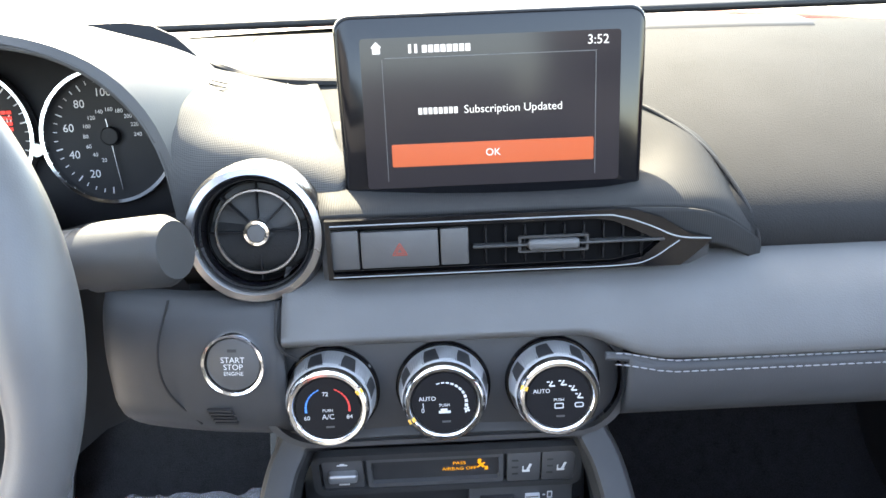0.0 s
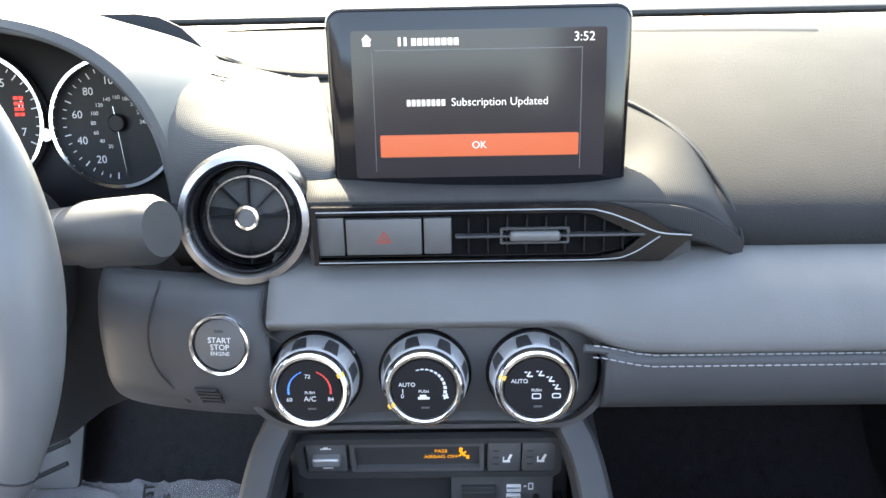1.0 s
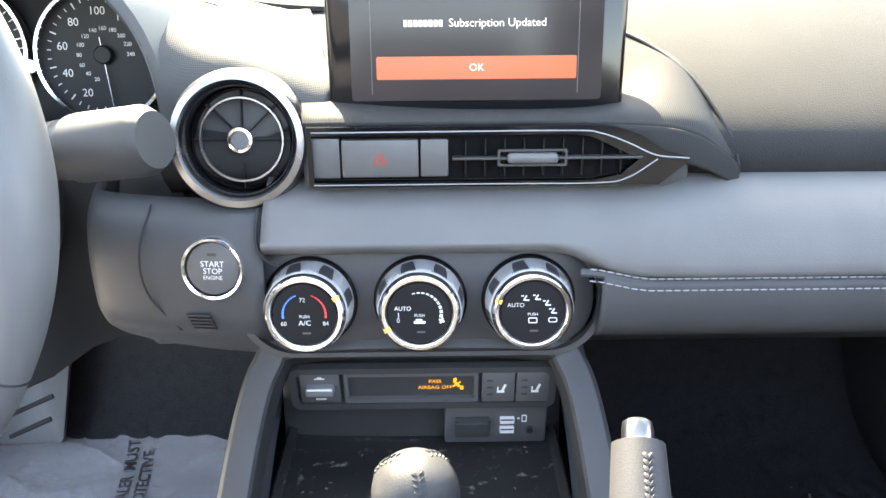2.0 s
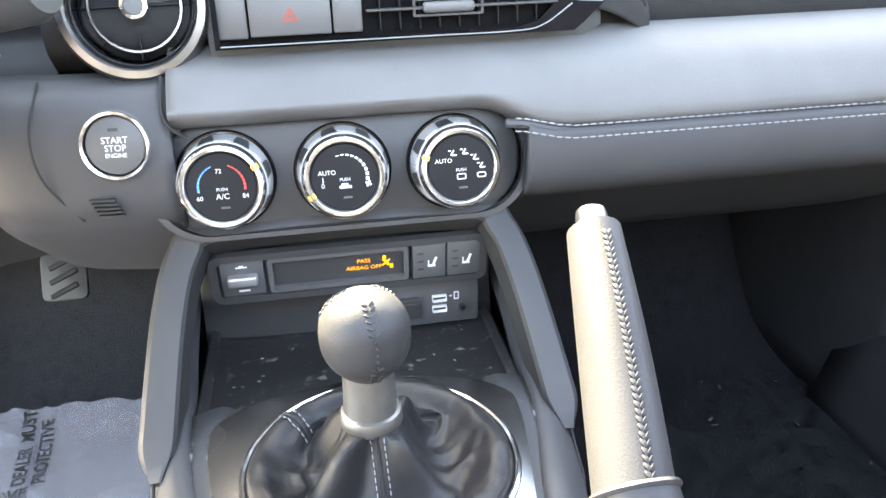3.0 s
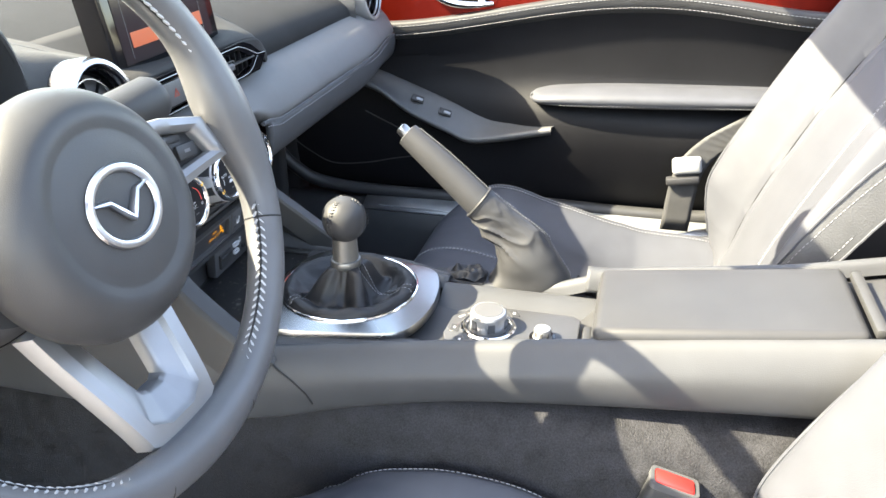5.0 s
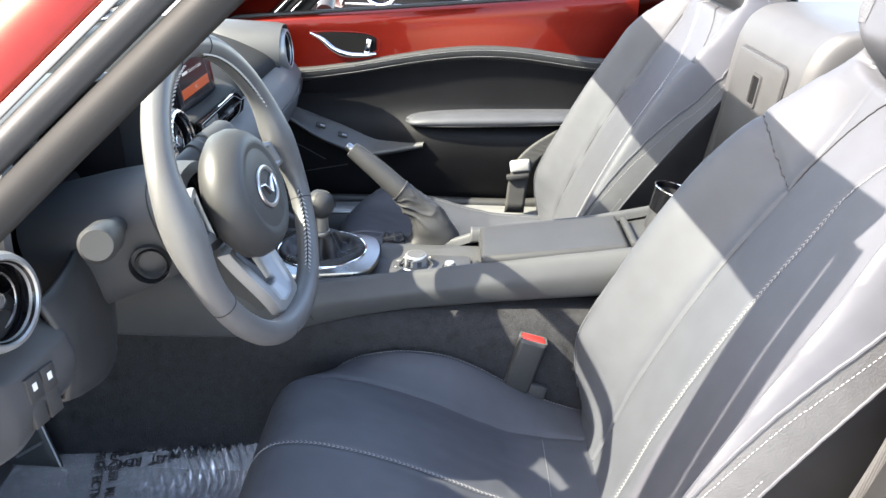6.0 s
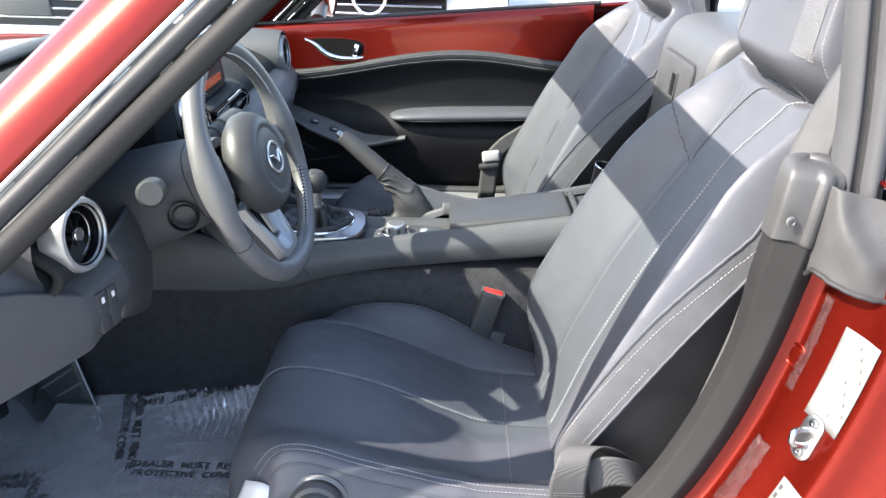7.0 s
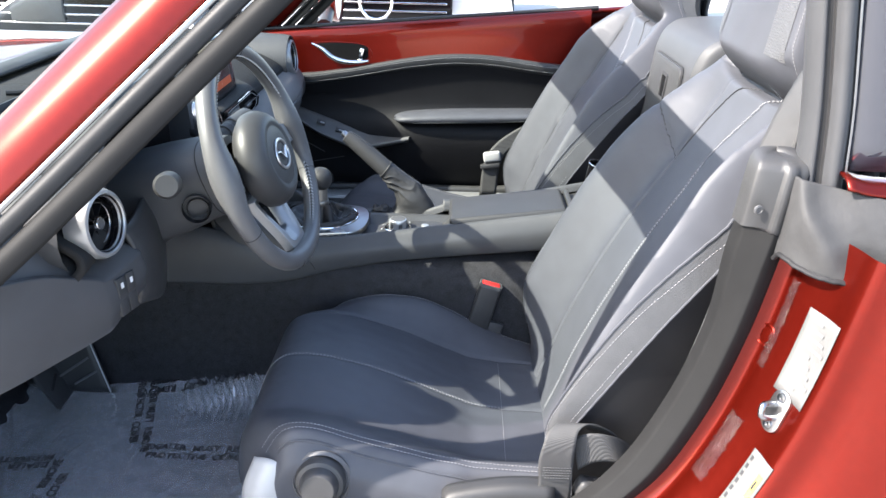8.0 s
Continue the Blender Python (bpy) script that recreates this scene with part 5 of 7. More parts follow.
# ---- climate dials: marks ----
for k, (dx, dz) in enumerate(DIALS):
    m = HV @ Matrix.Translation((dx, dz, 0.0270)) @ Matrix.Diagonal((0.87, 0.87, 1, 1))
    g = [o for o in hv.children if o.name.split(".")[0] == "dial"][k]
    rib = [rbox(HV @ Matrix.Translation((dx, dz, 0.0138)) @ Matrix.Rotation(2 * math.pi * j / 96, 4, "Z") @ Matrix.Translation((0.0263, 0, 0)) @ Matrix.Rotation(radians(-7.5), 4, "Y"), 0.0007, 0.0006, 0.0135, 0) for j in range(96) if ((j * 3.75 - 16) % 45) > 10 and ((j * 3.75 - 16) % 45) < 35]
    part("grip_ribs", join(*rib), BARREL, g, "fine silver ribs", smooth=False)
    pa = radians((28, 207, 160)[k])
    part("pointer", rbox(m @ Matrix.Rotation(pa, 4, "Z") @ Matrix.Translation((0.0252, 0, 0.0011)), 0.0050, 0.0034, 0.0012, 0.0003, 1), AMBER, g, "amber pointer mark")
    part("push_word", words("PUSH", 0.0030, m @ Matrix.Translation((0, -0.0015, 0.0001))), ICON, g, smooth=False)
    part("indicator", bar(m, 0.001, -0.0135, 0.0058, 0.0013, 0.0002), GREY, g, smooth=False)
    if k == 0:
        part("word", words("A/C", 0.0052, m @ Matrix.Translation((0, -0.0062, 0.0001))), ICON, g, smooth=False)
        for t, x, y in (("60", -0.0145, -0.0066), ("72", -0.001, 0.0105), ("84", 0.0145, -0.0066)):
            part("numeral", words(t, 0.0042, m @ Matrix.Translation((x, y, 0.0001))), ICON, g, smooth=False)
        for mm, a0, a1 in ((BLUEICON, 110, 190), (REDICON, 70, -10)):
            seg = [rbox(m @ Matrix.Rotation(radians(a0 + (a1 - a0) * (j + 0.5) / 8), 4, "Z") @ Matrix.Translation((0.0148, 0, 0.0003)), 0.0006 + 0.00012 * j, 0.0022, 0.0003, 0) for j in range(8)]
            part("temperature_arc", join(*seg), mm, g, smooth=False)
    if k == 1:
        part("word", words("AUTO", 0.0042, m @ Matrix.Translation((-0.0115, 0.0035, 0.0001))), ICON, g, smooth=False)
        part("word", words("0", 0.0045, m @ Matrix.Translation((-0.0148, -0.0050, 0.0001))), ICON, g, smooth=False)
        seg = [rbox(m @ Matrix.Rotation(radians(105 - 112 * j / 9), 4, "Z") @ Matrix.Translation((0.0150, 0, 0.0003)), 0.0006 + 0.00018 * j, 0.0022, 0.0003, 0) for j in range(10)]
        part("fan_arc", join(*seg, rbox(m @ Matrix.Translation((-0.0145, -0.0012, 0.0002)), 0.0005, 0.0035, 0.0003, 0)), ICON, g, smooth=False)
        fan = [rbox(m @ Matrix.Translation((0.0152, -0.0052, 0.0003)) @ Matrix.Rotation(radians(a), 4, "Z") @ Matrix.Translation((0.0012, 0.0004, 0)), 0.0017, 0.0013, 0.0003, 0) for a in (45, 135, 225, 315)]
        part("fan_icon", join(*fan), ICON, g, smooth=False)
        part("car_icon", join(rbox(m @ Matrix.Translation((0, -0.0064, 0.0002)), 0.008, 0.0017, 0.0003, 0), rbox(m @ Matrix.Translation((-0.0004, -0.0048, 0.0002)), 0.0045, 0.0016, 0.0003, 0)), ICON, g, smooth=False)
    if k == 2:
        part("word", words("AUTO", 0.0042, m @ Matrix.Translation((-0.0118, 0.0052, 0.0001))), ICON, g, smooth=False)
        for x, y in ((-0.0055, 0.0105), (0.0025, 0.0110), (0.0095, 0.0068), (0.0138, 0.0010)):
            part("airflow_icon", join(rbox(m @ Matrix.Translation((x, y, 0.0002)) @ Matrix.Rotation(radians(60), 4, "Z"), 0.0040, 0.0009, 0.0003, 0), rbox(m @ Matrix.Translation((x + 0.0012, y - 0.0016, 0.0002)), 0.0032, 0.0009, 0.0003, 0), rbox(m @ Matrix.Translation((x - 0.0018, y + 0.0014, 0.0002)), 0.0018, 0.0008, 0.0003, 0)), ICON, g, smooth=False)
        part("defrost_icon", ringplate(rrect(0.0062, 0.0040, 0.0007, 2), rrect(0.0050, 0.0028, 0.0004, 2), 0.0003, m @ Matrix.Translation((0, -0.0058, 0.0001))), ICON, g, smooth=False)
        part("screen_icon", ringplate(rrect(0.0062, 0.0036, 0.0012, 2), rrect(0.0048, 0.0024, 0.0007, 2), 0.0003, m @ Matrix.Translation((0.0138, -0.0056, 0.0001))), ICON, g, smooth=False)

# ---- start button ----
SB = face((-0.1225, 0.4275, 0.9035), 12, -5)
sb = thing("start_button", (-0.1215, 0.436, 0.9035), "round engine start button with chrome ring", "button")
part("ring", lathe([(0.0200, -0.010), (0.0200, 0.002), (0.0188, 0.0050), (0.0172, 0.0045), (0.0165, 0.001)], SB, 48), CHROME, sb)
part("cap", lathe([(0.0163, -0.004), (0.0160, 0.0028), (0.0150, 0.0033), (0.0, 0.0033)], SB, 40), GREY, sb, "dark push cap")
for t, y, s_ in (("START", 0.0028, 0.0050), ("STOP", -0.0016, 0.0050), ("ENGINE", -0.0056, 0.0034)):
    part("word", words(t, s_, SB @ Matrix.Translation((0, y, 0.0035))), ICON, sb, smooth=False)
part("lamp_bar", bar(SB, 0, 0.0088, 0.0055, 0.0018, 0.0035), PLASTIC, sb, smooth=False)
sl = [rbox(face((-0.1355 + 0.0008 * k, 0.4236 + 0.0004 * k, 0.873 - 0.0026 * k), -8, -6), 0.0145, 0.0013, 0.002, 0) for k in range(5)]
for b_ in sl:
    part("speaker_slot", b_, INK, dash, "dark slot", smooth=False)
part("panel_seam", tube(spl([(-0.163, 0.4500, 0.936), (-0.168, 0.4318, 0.912), (-0.166, 0.4290, 0.885), (-0.150, 0.4318, 0.858)], 20), 0.0008, 6), RUBBER, dash)
part("panel_seam", tube(spl([(-0.0945, 0.4370, 0.938), (-0.0955, 0.4270, 0.922), (-0.092, 0.4225, 0.913), (-0.084, 0.4235, 0.906)], 16), 0.0012, 6), RUBBER, dash)

# ---- lower switch panel ----
LP = face((0.002, 0.444, 0.8075), -8)
lp = thing("switch_panel", (0, 0.45, 0.80), "black switch panel with roof toggle, display and seat heater keys", "switch panel")
part("frame", ringplate(rrect(0.178, 0.036, 0.007, 5), rrect(0.168, 0.027, 0.004, 5), 0.006, LP), PLASTIC, lp)
part("back", prism(rrect(0.172, 0.031, 0.005), 0.003, LP, 0, z0=-0.003), PLASTIC, lp)
part("toggle_bezel", rbox(LP @ Matrix.Translation((-0.0690, 0, 0.002)), 0.027, 0.026, 0.005, 0.001), GREY, lp)
part("toggle", rbox(LP @ Matrix.Translation((-0.0690, 0, 0.0065)), 0.019, 0.0072, 0.007, 0.0018, 3), SILVER, lp, "silver roof toggle")
part("roof_icon", join(bar(LP, -0.069, 0.0085, 0.007, 0.0008, 0.0047), bar(LP, -0.069, -0.0092, 0.007, 0.0012, 0.0047), bar(LP, -0.069, 0.0095, 0.003, 0.0008, 0.0047)), ICON, lp, smooth=False)
part("display_bezel", ringplate(rrect(0.090, 0.026, 0.002, 3), rrect(0.084, 0.020, 0.0015, 3), 0.005, LP @ Matrix.Translation((-0.008, 0, 0))), GREY, lp)
part("display_glass", prism(rrect(0.084, 0.020, 0.0015, 3), 0.0012, LP @ Matrix.Translation((-0.008, 0, 0))), PLASTIC, lp, "dark display glass")
part("airbag_word", join(words("PASS", 0.0042, LP @ Matrix.Translation((0.008, 0.0026, 0.0018))), words("AIRBAG OFF", 0.0042, LP @ Matrix.Translation((0.008, -0.0026, 0.0018)))), GLOW_AMBER, lp, "amber lit words", smooth=False)
part("airbag_icon", join(lathe([(0.0013, 0.0012), (0.0013, 0.0018), (0, 0.0018)], LP @ Matrix.Translation((0.0215, 0.004, 0)), 12), rbox(LP @ Matrix.Translation((0.0225, 0.0005, 0.0018)) @ Matrix.Rotation(radians(-55), 4, "Z"), 0.0062, 0.0018, 0.0004, 0), rbox(LP @ Matrix.Translation((0.0225, 0.0, 0.0018)) @ Matrix.Rotation(radians(40), 4, "Z"), 0.0065, 0.0010, 0.0004, 0), rbox(LP @ Matrix.Translation((0.0260, -0.003, 0.0018)), 0.0022, 0.0030, 0.0004, 0)), GLOW_AMBER, lp, "amber lit icon", smooth=False)
for x in (0.0505, 0.0735):
    part("heater_key", rbox(LP @ Matrix.Translation((x, 0, 0.0028)), 0.0222, 0.0262, 0.006, 0.0012), GREY, lp, "seat heater key")
    part("heater_icon", join(rbox(LP @ Matrix.Translation((x + 0.0035, 0.000, 0.0060)) @ Matrix.Rotation(radians(70), 4, "Z"), 0.0065, 0.0016, 0.0004, 0), rbox(LP @ Matrix.Translation((x + 0.0015, -0.0032, 0.0060)), 0.0050, 0.0016, 0.0004, 0), rbox(LP @ Matrix.Translation((x - 0.0005, -0.0005, 0.0060)), 0.0008, 0.003, 0.0004, 0)), ICON, lp, smooth=False)
    part("heater_lamps", join(*[bar(LP, x - 0.0058, y, 0.0042, 0.0013, 0.0060) for y in (0.0065, 0.0005, -0.0055)]), PLASTIC, lp, smooth=False)

# ---- socket panel ----
UP = face((0.052, 0.452, 0.768), -4)
us = thing("socket_panel", (0.05, 0.455, 0.76), "black socket panel with two USB ports and a card slot", "socket panel")
part("panel", rbox(UP @ Matrix.Translation((0, 0, -0.004)), 0.072, 0.034, 0.012, 0.002), GREY, us)
part("slot_frame", rbox(UP @ Matrix.Translation((-0.0165, -0.001, 0.003)), 0.024, 0.0165, 0.004, 0.001), PLASTIC, us, "card slot cover")
part("slot_lip", rbox(UP @ Matrix.Translation((-0.0165, 0.0035, 0.0052)), 0.0235, 0.0015, 0.0025, 0.0004, 1), PLASTIC, us)
for y in (0.0050, -0.0035):
    pt = part("usb_port", ringplate(rrect(0.0100, 0.0046, 0.0005, 2), rrect(0.0090, 0.0036, 0.0004, 2), 0.0030, UP @ Matrix.Translation((0.0080, y, 0.0018))), ICON, us, "pale-edged USB port")
    part("usb_tongue", rbox(UP @ Matrix.Translation((0.0080, y, 0.0022)), 0.0095, 0.0018, 0.0010, 0.0002, 1), INK, pt)
part("phone_icon", join(ringplate(rrect(0.0036, 0.0062, 0.0006, 2), rrect(0.0022, 0.0044, 0.0003, 2), 0.0003, UP @ Matrix.Translation((0.0200, 0.0055, 0.0022))), bar(UP, 0.0160, 0.0055, 0.0018, 0.0012, 0.0023)), ICON, us, smooth=False)
part("jack", lathe([(0.0024, 0.0), (0.0024, 0.0030), (0.0014, 0.0030), (0.0013, 0.0004), (0, 0.0004)], UP @ Matrix.Translation((0.0240, -0.0040, 0.0018)), 20), INK, us, "round audio jack")

# ---- steering column, stalks ----
colm = thing("steering_column", (-0.325, 0.42, 0.95), "grained black steering column shroud with stalks", "steering column")
CMX = face((-0.325, 0.37, 0.975), 20)
rows = [[CMX @ Vector((rx * math.copysign(abs(math.cos(a)) ** 0.75, math.cos(a)), rz * math.copysign(abs(math.sin(a)) ** 0.75, math.sin(a)) - 0.008, z)) for a in [2 * math.pi * k / 40 for k in range(40)]] for z, rx, rz in ((0.012, 0.040, 0.035), (0.010, 0.056, 0.046), (-0.02, 0.064, 0.056), (-0.08, 0.070, 0.064), (-0.16, 0.075, 0.070))]
part("shroud", grid(rows, closed_u=True), GRAIN, colm, "grained two-piece shroud")
part("shroud_seam", tube([rows[2][k % 40] for k in range(41)], 0.0008, 6), RUBBER, colm)


def stalk(base, tip, r, lab):
    b, t = Vector(base), Vector(tip)
    d = t - b
    st_ = part("stalk", tube([b + d * f for f in (0, 0.3, 0.45, 0.46, 0.62, 0.63, 0.95, 1.0)], [r * q for q in (0.62, 0.66, 0.72, 0.86, 0.88, 1.0, 1.0, 0.80)], 24), PLASTIC, colm, lab)
    part("stalk_mark", tube([b + d * f for f in (0.545, 0.56)], [r * 0.885, r * 0.885], 24), GREY, st_)


stalk((-0.255, 0.428, 0.972), (-0.130, 0.386, 0.996), 0.0185, "wiper stalk")
stalk((-0.392, 0.428, 0.972), (-0.510, 0.392, 1.006), 0.0168, "turn signal stalk")
part("key_recess", lathe([(0.020, 0.004), (0.020, -0.01), (0.015, -0.014), (0, -0.014)], CMX @ pose(-0.072, -0.030, -0.040, 0, -80, 0), 28), INK, colm, "dark round recess")
part("recess_ring", lathe([(0.0135, -0.004), (0.0155, -0.001), (0.0165, -0.004), (0.0155, -0.006)], CMX @ pose(-0.071, -0.032, -0.040, 0, -80, 0), 28, closed=True), PLASTIC, colm)

# ---- steering wheel details ----
EM = HUBM @ Matrix.Translation((0.001, 0.0005, 0.0158))
part("emblem_ring", tube([EM @ Vector((0.0245 * math.cos(a), 0.0208 * math.sin(a), 0)) for a in [2 * math.pi * k / 48 for k in range(48)]], 0.0027, 8, True, 0.7), SATINBRIGHT, wh, "satin silver oval ring")
part("emblem_bar", tube([EM @ Vector(p) for p in ((-0.0222, 0.0074, 0), (-0.011, 0.0055, 0.0003), (-0.003, -0.0036, 0.0006), (0, -0.0072, 0.0006), (0.003, -0.0036, 0.0006), (0.011, 0.0055, 0.0003), (0.0222, 0.0074, 0))], [0.0014, 0.0030, 0.0036, 0.0038, 0.0036, 0.0030, 0.0014], 8, False, 0.6), SATINBRIGHT, wh, "plain satin silver bar")


def along(loop, n):
    """n points on every edge of a closed outline."""
    return [Vector(a).lerp(Vector(b), k / n) for a, b in zip(loop, loop[1:] + loop[:1]) for k in range(n)]


def dished(x, y, z):
    """Spokes lie deeper near the hub than at the rim."""
    d = math.hypot(x, y)
    return WM @ Vector((x, y, z - 0.026 * (1 - smooth01(d, 0.045, 0.150))))


def spoke_frame(outer, inner, steps):
    """A silver frame between two outlines; steps: share of the way inwards, height."""
    o_, i_ = along(outer, 8), along(inner, 8)
    return grid([[dished(*(a.lerp(b, f).to_2d()), z) for a, b in zip(o_, i_)] for f, z in steps], closed_u=True)


for s in (-1, 1):
    mir = lambda q: [(s * x, y, 0) for x, y in q]
    ring_o = mir(((0.056, 0.031), (0.100, 0.026), (0.129, 0.017), (0.1385, -0.014), (0.118, -0.017), (0.056, -0.030)))
    ring_i = mir(((0.060, 0.021), (0.098, 0.0155), (0.117, 0.0105), (0.1245, -0.0065), (0.110, -0.0085), (0.060, -0.017)))
    fr = part("side_spoke", spoke_frame(ring_o, ring_i, ((0.0, -0.014), (0.0, -0.003), (0.08, 0.0), (0.55, 0.0015), (0.92, -0.0005), (1.0, -0.003), (1.0, -0.010))), SPOKE, wh, "silver side spoke", angle=40)
    pan = along(ring_i, 4)
    mid_ = Vector((s * 0.092, 0.003, 0))
    part("switch_pad", grid([[dished(*(p_.lerp(mid_, f).to_2d()), -0.0065) for p_ in pan] for f in (0.0, 0.5, 0.98)], closed_u=True), PLASTIC, fr, "black switch pad", thick=0.002)
    for kx, ky, kw, kh, kr in ((0.098, 0.0110, 0.030, 0.0055, -8), (0.090, -0.001, 0.019, 0.012, -2), (0.1115, -0.0005, 0.0165, 0.010, -3)):
        km_ = Matrix.Translation(dished(s * kx, ky, -0.0045)) @ WM.to_3x3().to_4x4() @ Matrix.Rotation(radians(s * kr), 4, "Z") @ Matrix.Rotation(radians(-s * 9), 4, "Y")
        key_ = part("switch_key", rbox(km_, kw, kh, 0.003, 0.001, 2), PLASTIC, fr)
        part("key_icon", rbox(km_ @ Matrix.Translation((0, 0, 0.0015)), 0.005, 0.0022, 0.0004, 0.0001, 1), FAINT, key_)
v_out = [(-0.050, -0.050, 0), (0.050, -0.050, 0), (0.0315, -0.138, 0), (0.014, -0.1485, 0), (-0.014, -0.1485, 0), (-0.0315, -0.138, 0)]
v_in = [(-0.0225, -0.060, 0), (0.0225, -0.060, 0), (0.0105, -0.110, 0), (0.006, -0.1125, 0), (-0.006, -0.1125, 0), (-0.0105, -0.110, 0)]
part("lower_spoke", spoke_frame(v_out, v_in, ((0.0, -0.014), (0.0, -0.003), (0.06, 0.0), (0.42, 0.001), (0.50, -0.0025), (0.92, -0.0045), (1.0, -0.007), (1.0, -0.016))), SPOKE, wh, "silver lower spoke with a tapered opening", angle=40)
for a0, a1 in ((20, 80), (100, 160), (200, 248), (292, 340)):
    arc = [WM @ Vector(((RIM - 0.0118) * math.cos(radians(a0 + (a1 - a0) * k / 40)), (RIM - 0.0118) * math.sin(radians(a0 + (a1 - a0) * k / 40)), 0.0052)) for k in range(41)]
    part("rim_stitching", stitches(arc, 0.0056, 0.0056, 0.0010, cross=0.0038), RIMTHREAD, wh, "cross stitching inside the rim")
    part("rim_groove", tube([p_ + WM.to_3x3() @ Vector((0, 0, -0.0006)) for p_ in arc], 0.0012, 6), RUBBER, wh, "dark groove under the stitching")
for a0 in (75, 105, 255, 285, 335, 205):
    c_ = Vector((math.cos(radians(a0)), math.sin(radians(a0)), 0))
    part("rim_seam", tube([WM @ (c_ * (RIM + (RTUBE + 0.0001) * math.cos(t)) + Vector((0, 0, (RTUBE + 0.0001) * math.sin(t)))) for t in [2 * math.pi * k / 24 for k in range(24)]], 0.0006, 5, True), RUBBER, wh)
# ---- console fittings ----
part("rail", surf([[(x, y, z) for x, z in ((0.014, 0.744), (0.022, 0.747), (0.040, 0.7555), (0.050, 0.758), (0.058, 0.7565), (0.062, 0.742))] for y in (0.046, 0.10, 0.16, 0.205)], 20, 10), GRAIN, con, "raised grained rail beside the knob panel")
part("lid_rail", surf([[(x, y, z) for x, z in ((0.056, 0.765 + 0.09 * max(0, 0.045 - y)), (0.061, 0.779 + 0.09 * max(0, 0.045 - y)), (0.069, 0.785 + 0.09 * max(0, 0.045 - y)), (0.084, 0.780 + 0.09 * max(0, 0.045 - y)), (0.096, 0.765))] for y in (0.060, 0.04, -0.05, -0.18)], 16, 10), GRAIN, con, "raised rail beside the armrest", thick=0.004)
for sx in (-1, 1):
    part("flank_deck", surf([[(sx * x, y, z) for x, z in ((0.050 + q, 0.752), (0.060 + q, 0.7595), (0.068 + q, 0.7600), (0.076 + q * 1.35, 0.7560))] for y, q in ((0.203, 0.0), (0.23, 0.004), (0.28, 0.011), (0.37, 0.017))], 12, 10), GRAIN, con, thick=0.004)

KM = pose(-0.020, 0.118, 0.7540, 0, 0, 0)
kp = thing("control_knob_panel", (-0.020, 0.118, 0.745), "black panel with a silver rotary knob and volume knob", "control panel")
part("panel", prism([(-0.040, -0.058), (0.030, -0.058), (0.036, -0.050), (0.036, 0.040), (0.010, 0.064), (-0.020, 0.066), (-0.040, 0.060)], 0.005, KM, 0.0015), PANELGREY, kp, "dark grey panel")
cm_ = KM @ Matrix.Translation((-0.004, 0.026, 0.005))
part("knob_ring", lathe([(0.0262, 0.0), (0.0262, 0.002), (0.0245, 0.0034), (0.0222, 0.0030), (0.0210, 0.001)], cm_, 48), CHROME, kp, "bright ring round the knob")
kn = part("main_knob", lathe([(0.0172, 0.0), (0.0175, 0.014), (0.0170, 0.0175), (0.0158, 0.0190), (0.0140, 0.0195), (0.0138, 0.0188), (0.0, 0.0192)], cm_, 48), SILVER, kp, "ribbed silver rotary knob")
part("knob_cap", lathe([(0.0139, 0.0189), (0.0136, 0.0198), (0.0, 0.0202)], cm_, 40), GREY, kn, "dark top cap")
for j in range(6):
    part("knob_inlay", rbox(cm_ @ Matrix.Rotation(2 * math.pi * j / 6 + 0.35, 4, "Z") @ Matrix.Translation((0.0173, 0, 0.0085)), 0.0014, 0.0068, 0.0095, 0.0004, 1), GREY, kn, "dark inlay")
vm = KM @ Matrix.Translation((-0.010, -0.026, 0.005))
vk = part("volume_knob", lathe([(0.0092, 0.0), (0.0090, 0.002), (0.0080, 0.003), (0.0078, 0.0090), (0.0070, 0.0106), (0.0045, 0.0114), (0.0, 0.0116)], vm, 32), SILVER, kp, "small silver volume knob")
for j in range(8):
    part("knob_rib", rbox(vm @ Matrix.Rotation(2 * math.pi * j / 8, 4, "Z") @ Matrix.Translation((0.0079, 0, 0.0058)), 0.0010, 0.0026, 0.0052, 0.0003, 1), GREY, vk, "dark inlay")
part("volume_base", lathe([(0.0120, 0.0), (0.0120, 0.0012), (0.0095, 0.0016)], vm, 32), PIANO, kp)
for x, y, r in ((-0.031, 0.048, 28), (-0.012, 0.057, 6), (0.022, 0.046, -38), (-0.033, 0.006, -28), (0.026, 0.006, 25)):
    part("key", rbox(KM @ Matrix.Translation((x, y, 0.0050)) @ Matrix.Rotation(radians(r), 4, "Z"), 0.013, 0.0085, 0.0012, 0.0005, 1), PLASTIC, kp, "flat dark key")
    part("key_icon", bar(KM, x, y, 0.0026, 0.0020, 0.0058), ICON, kp, smooth=False)
part("key_word", words("NAV", 0.0034, KM @ Matrix.Translation((0.010, 0.0545, 0.0056)) @ Matrix.Rotation(radians(-40), 4, "Z")), ICON, kp, smooth=False)
part("wheel_slot", rbox(KM @ Matrix.Translation((-0.006, -0.0665, 0.002)), 0.05, 0.010, 0.010, 0.003, 2), PLASTIC, con, "dark slot before the armrest")

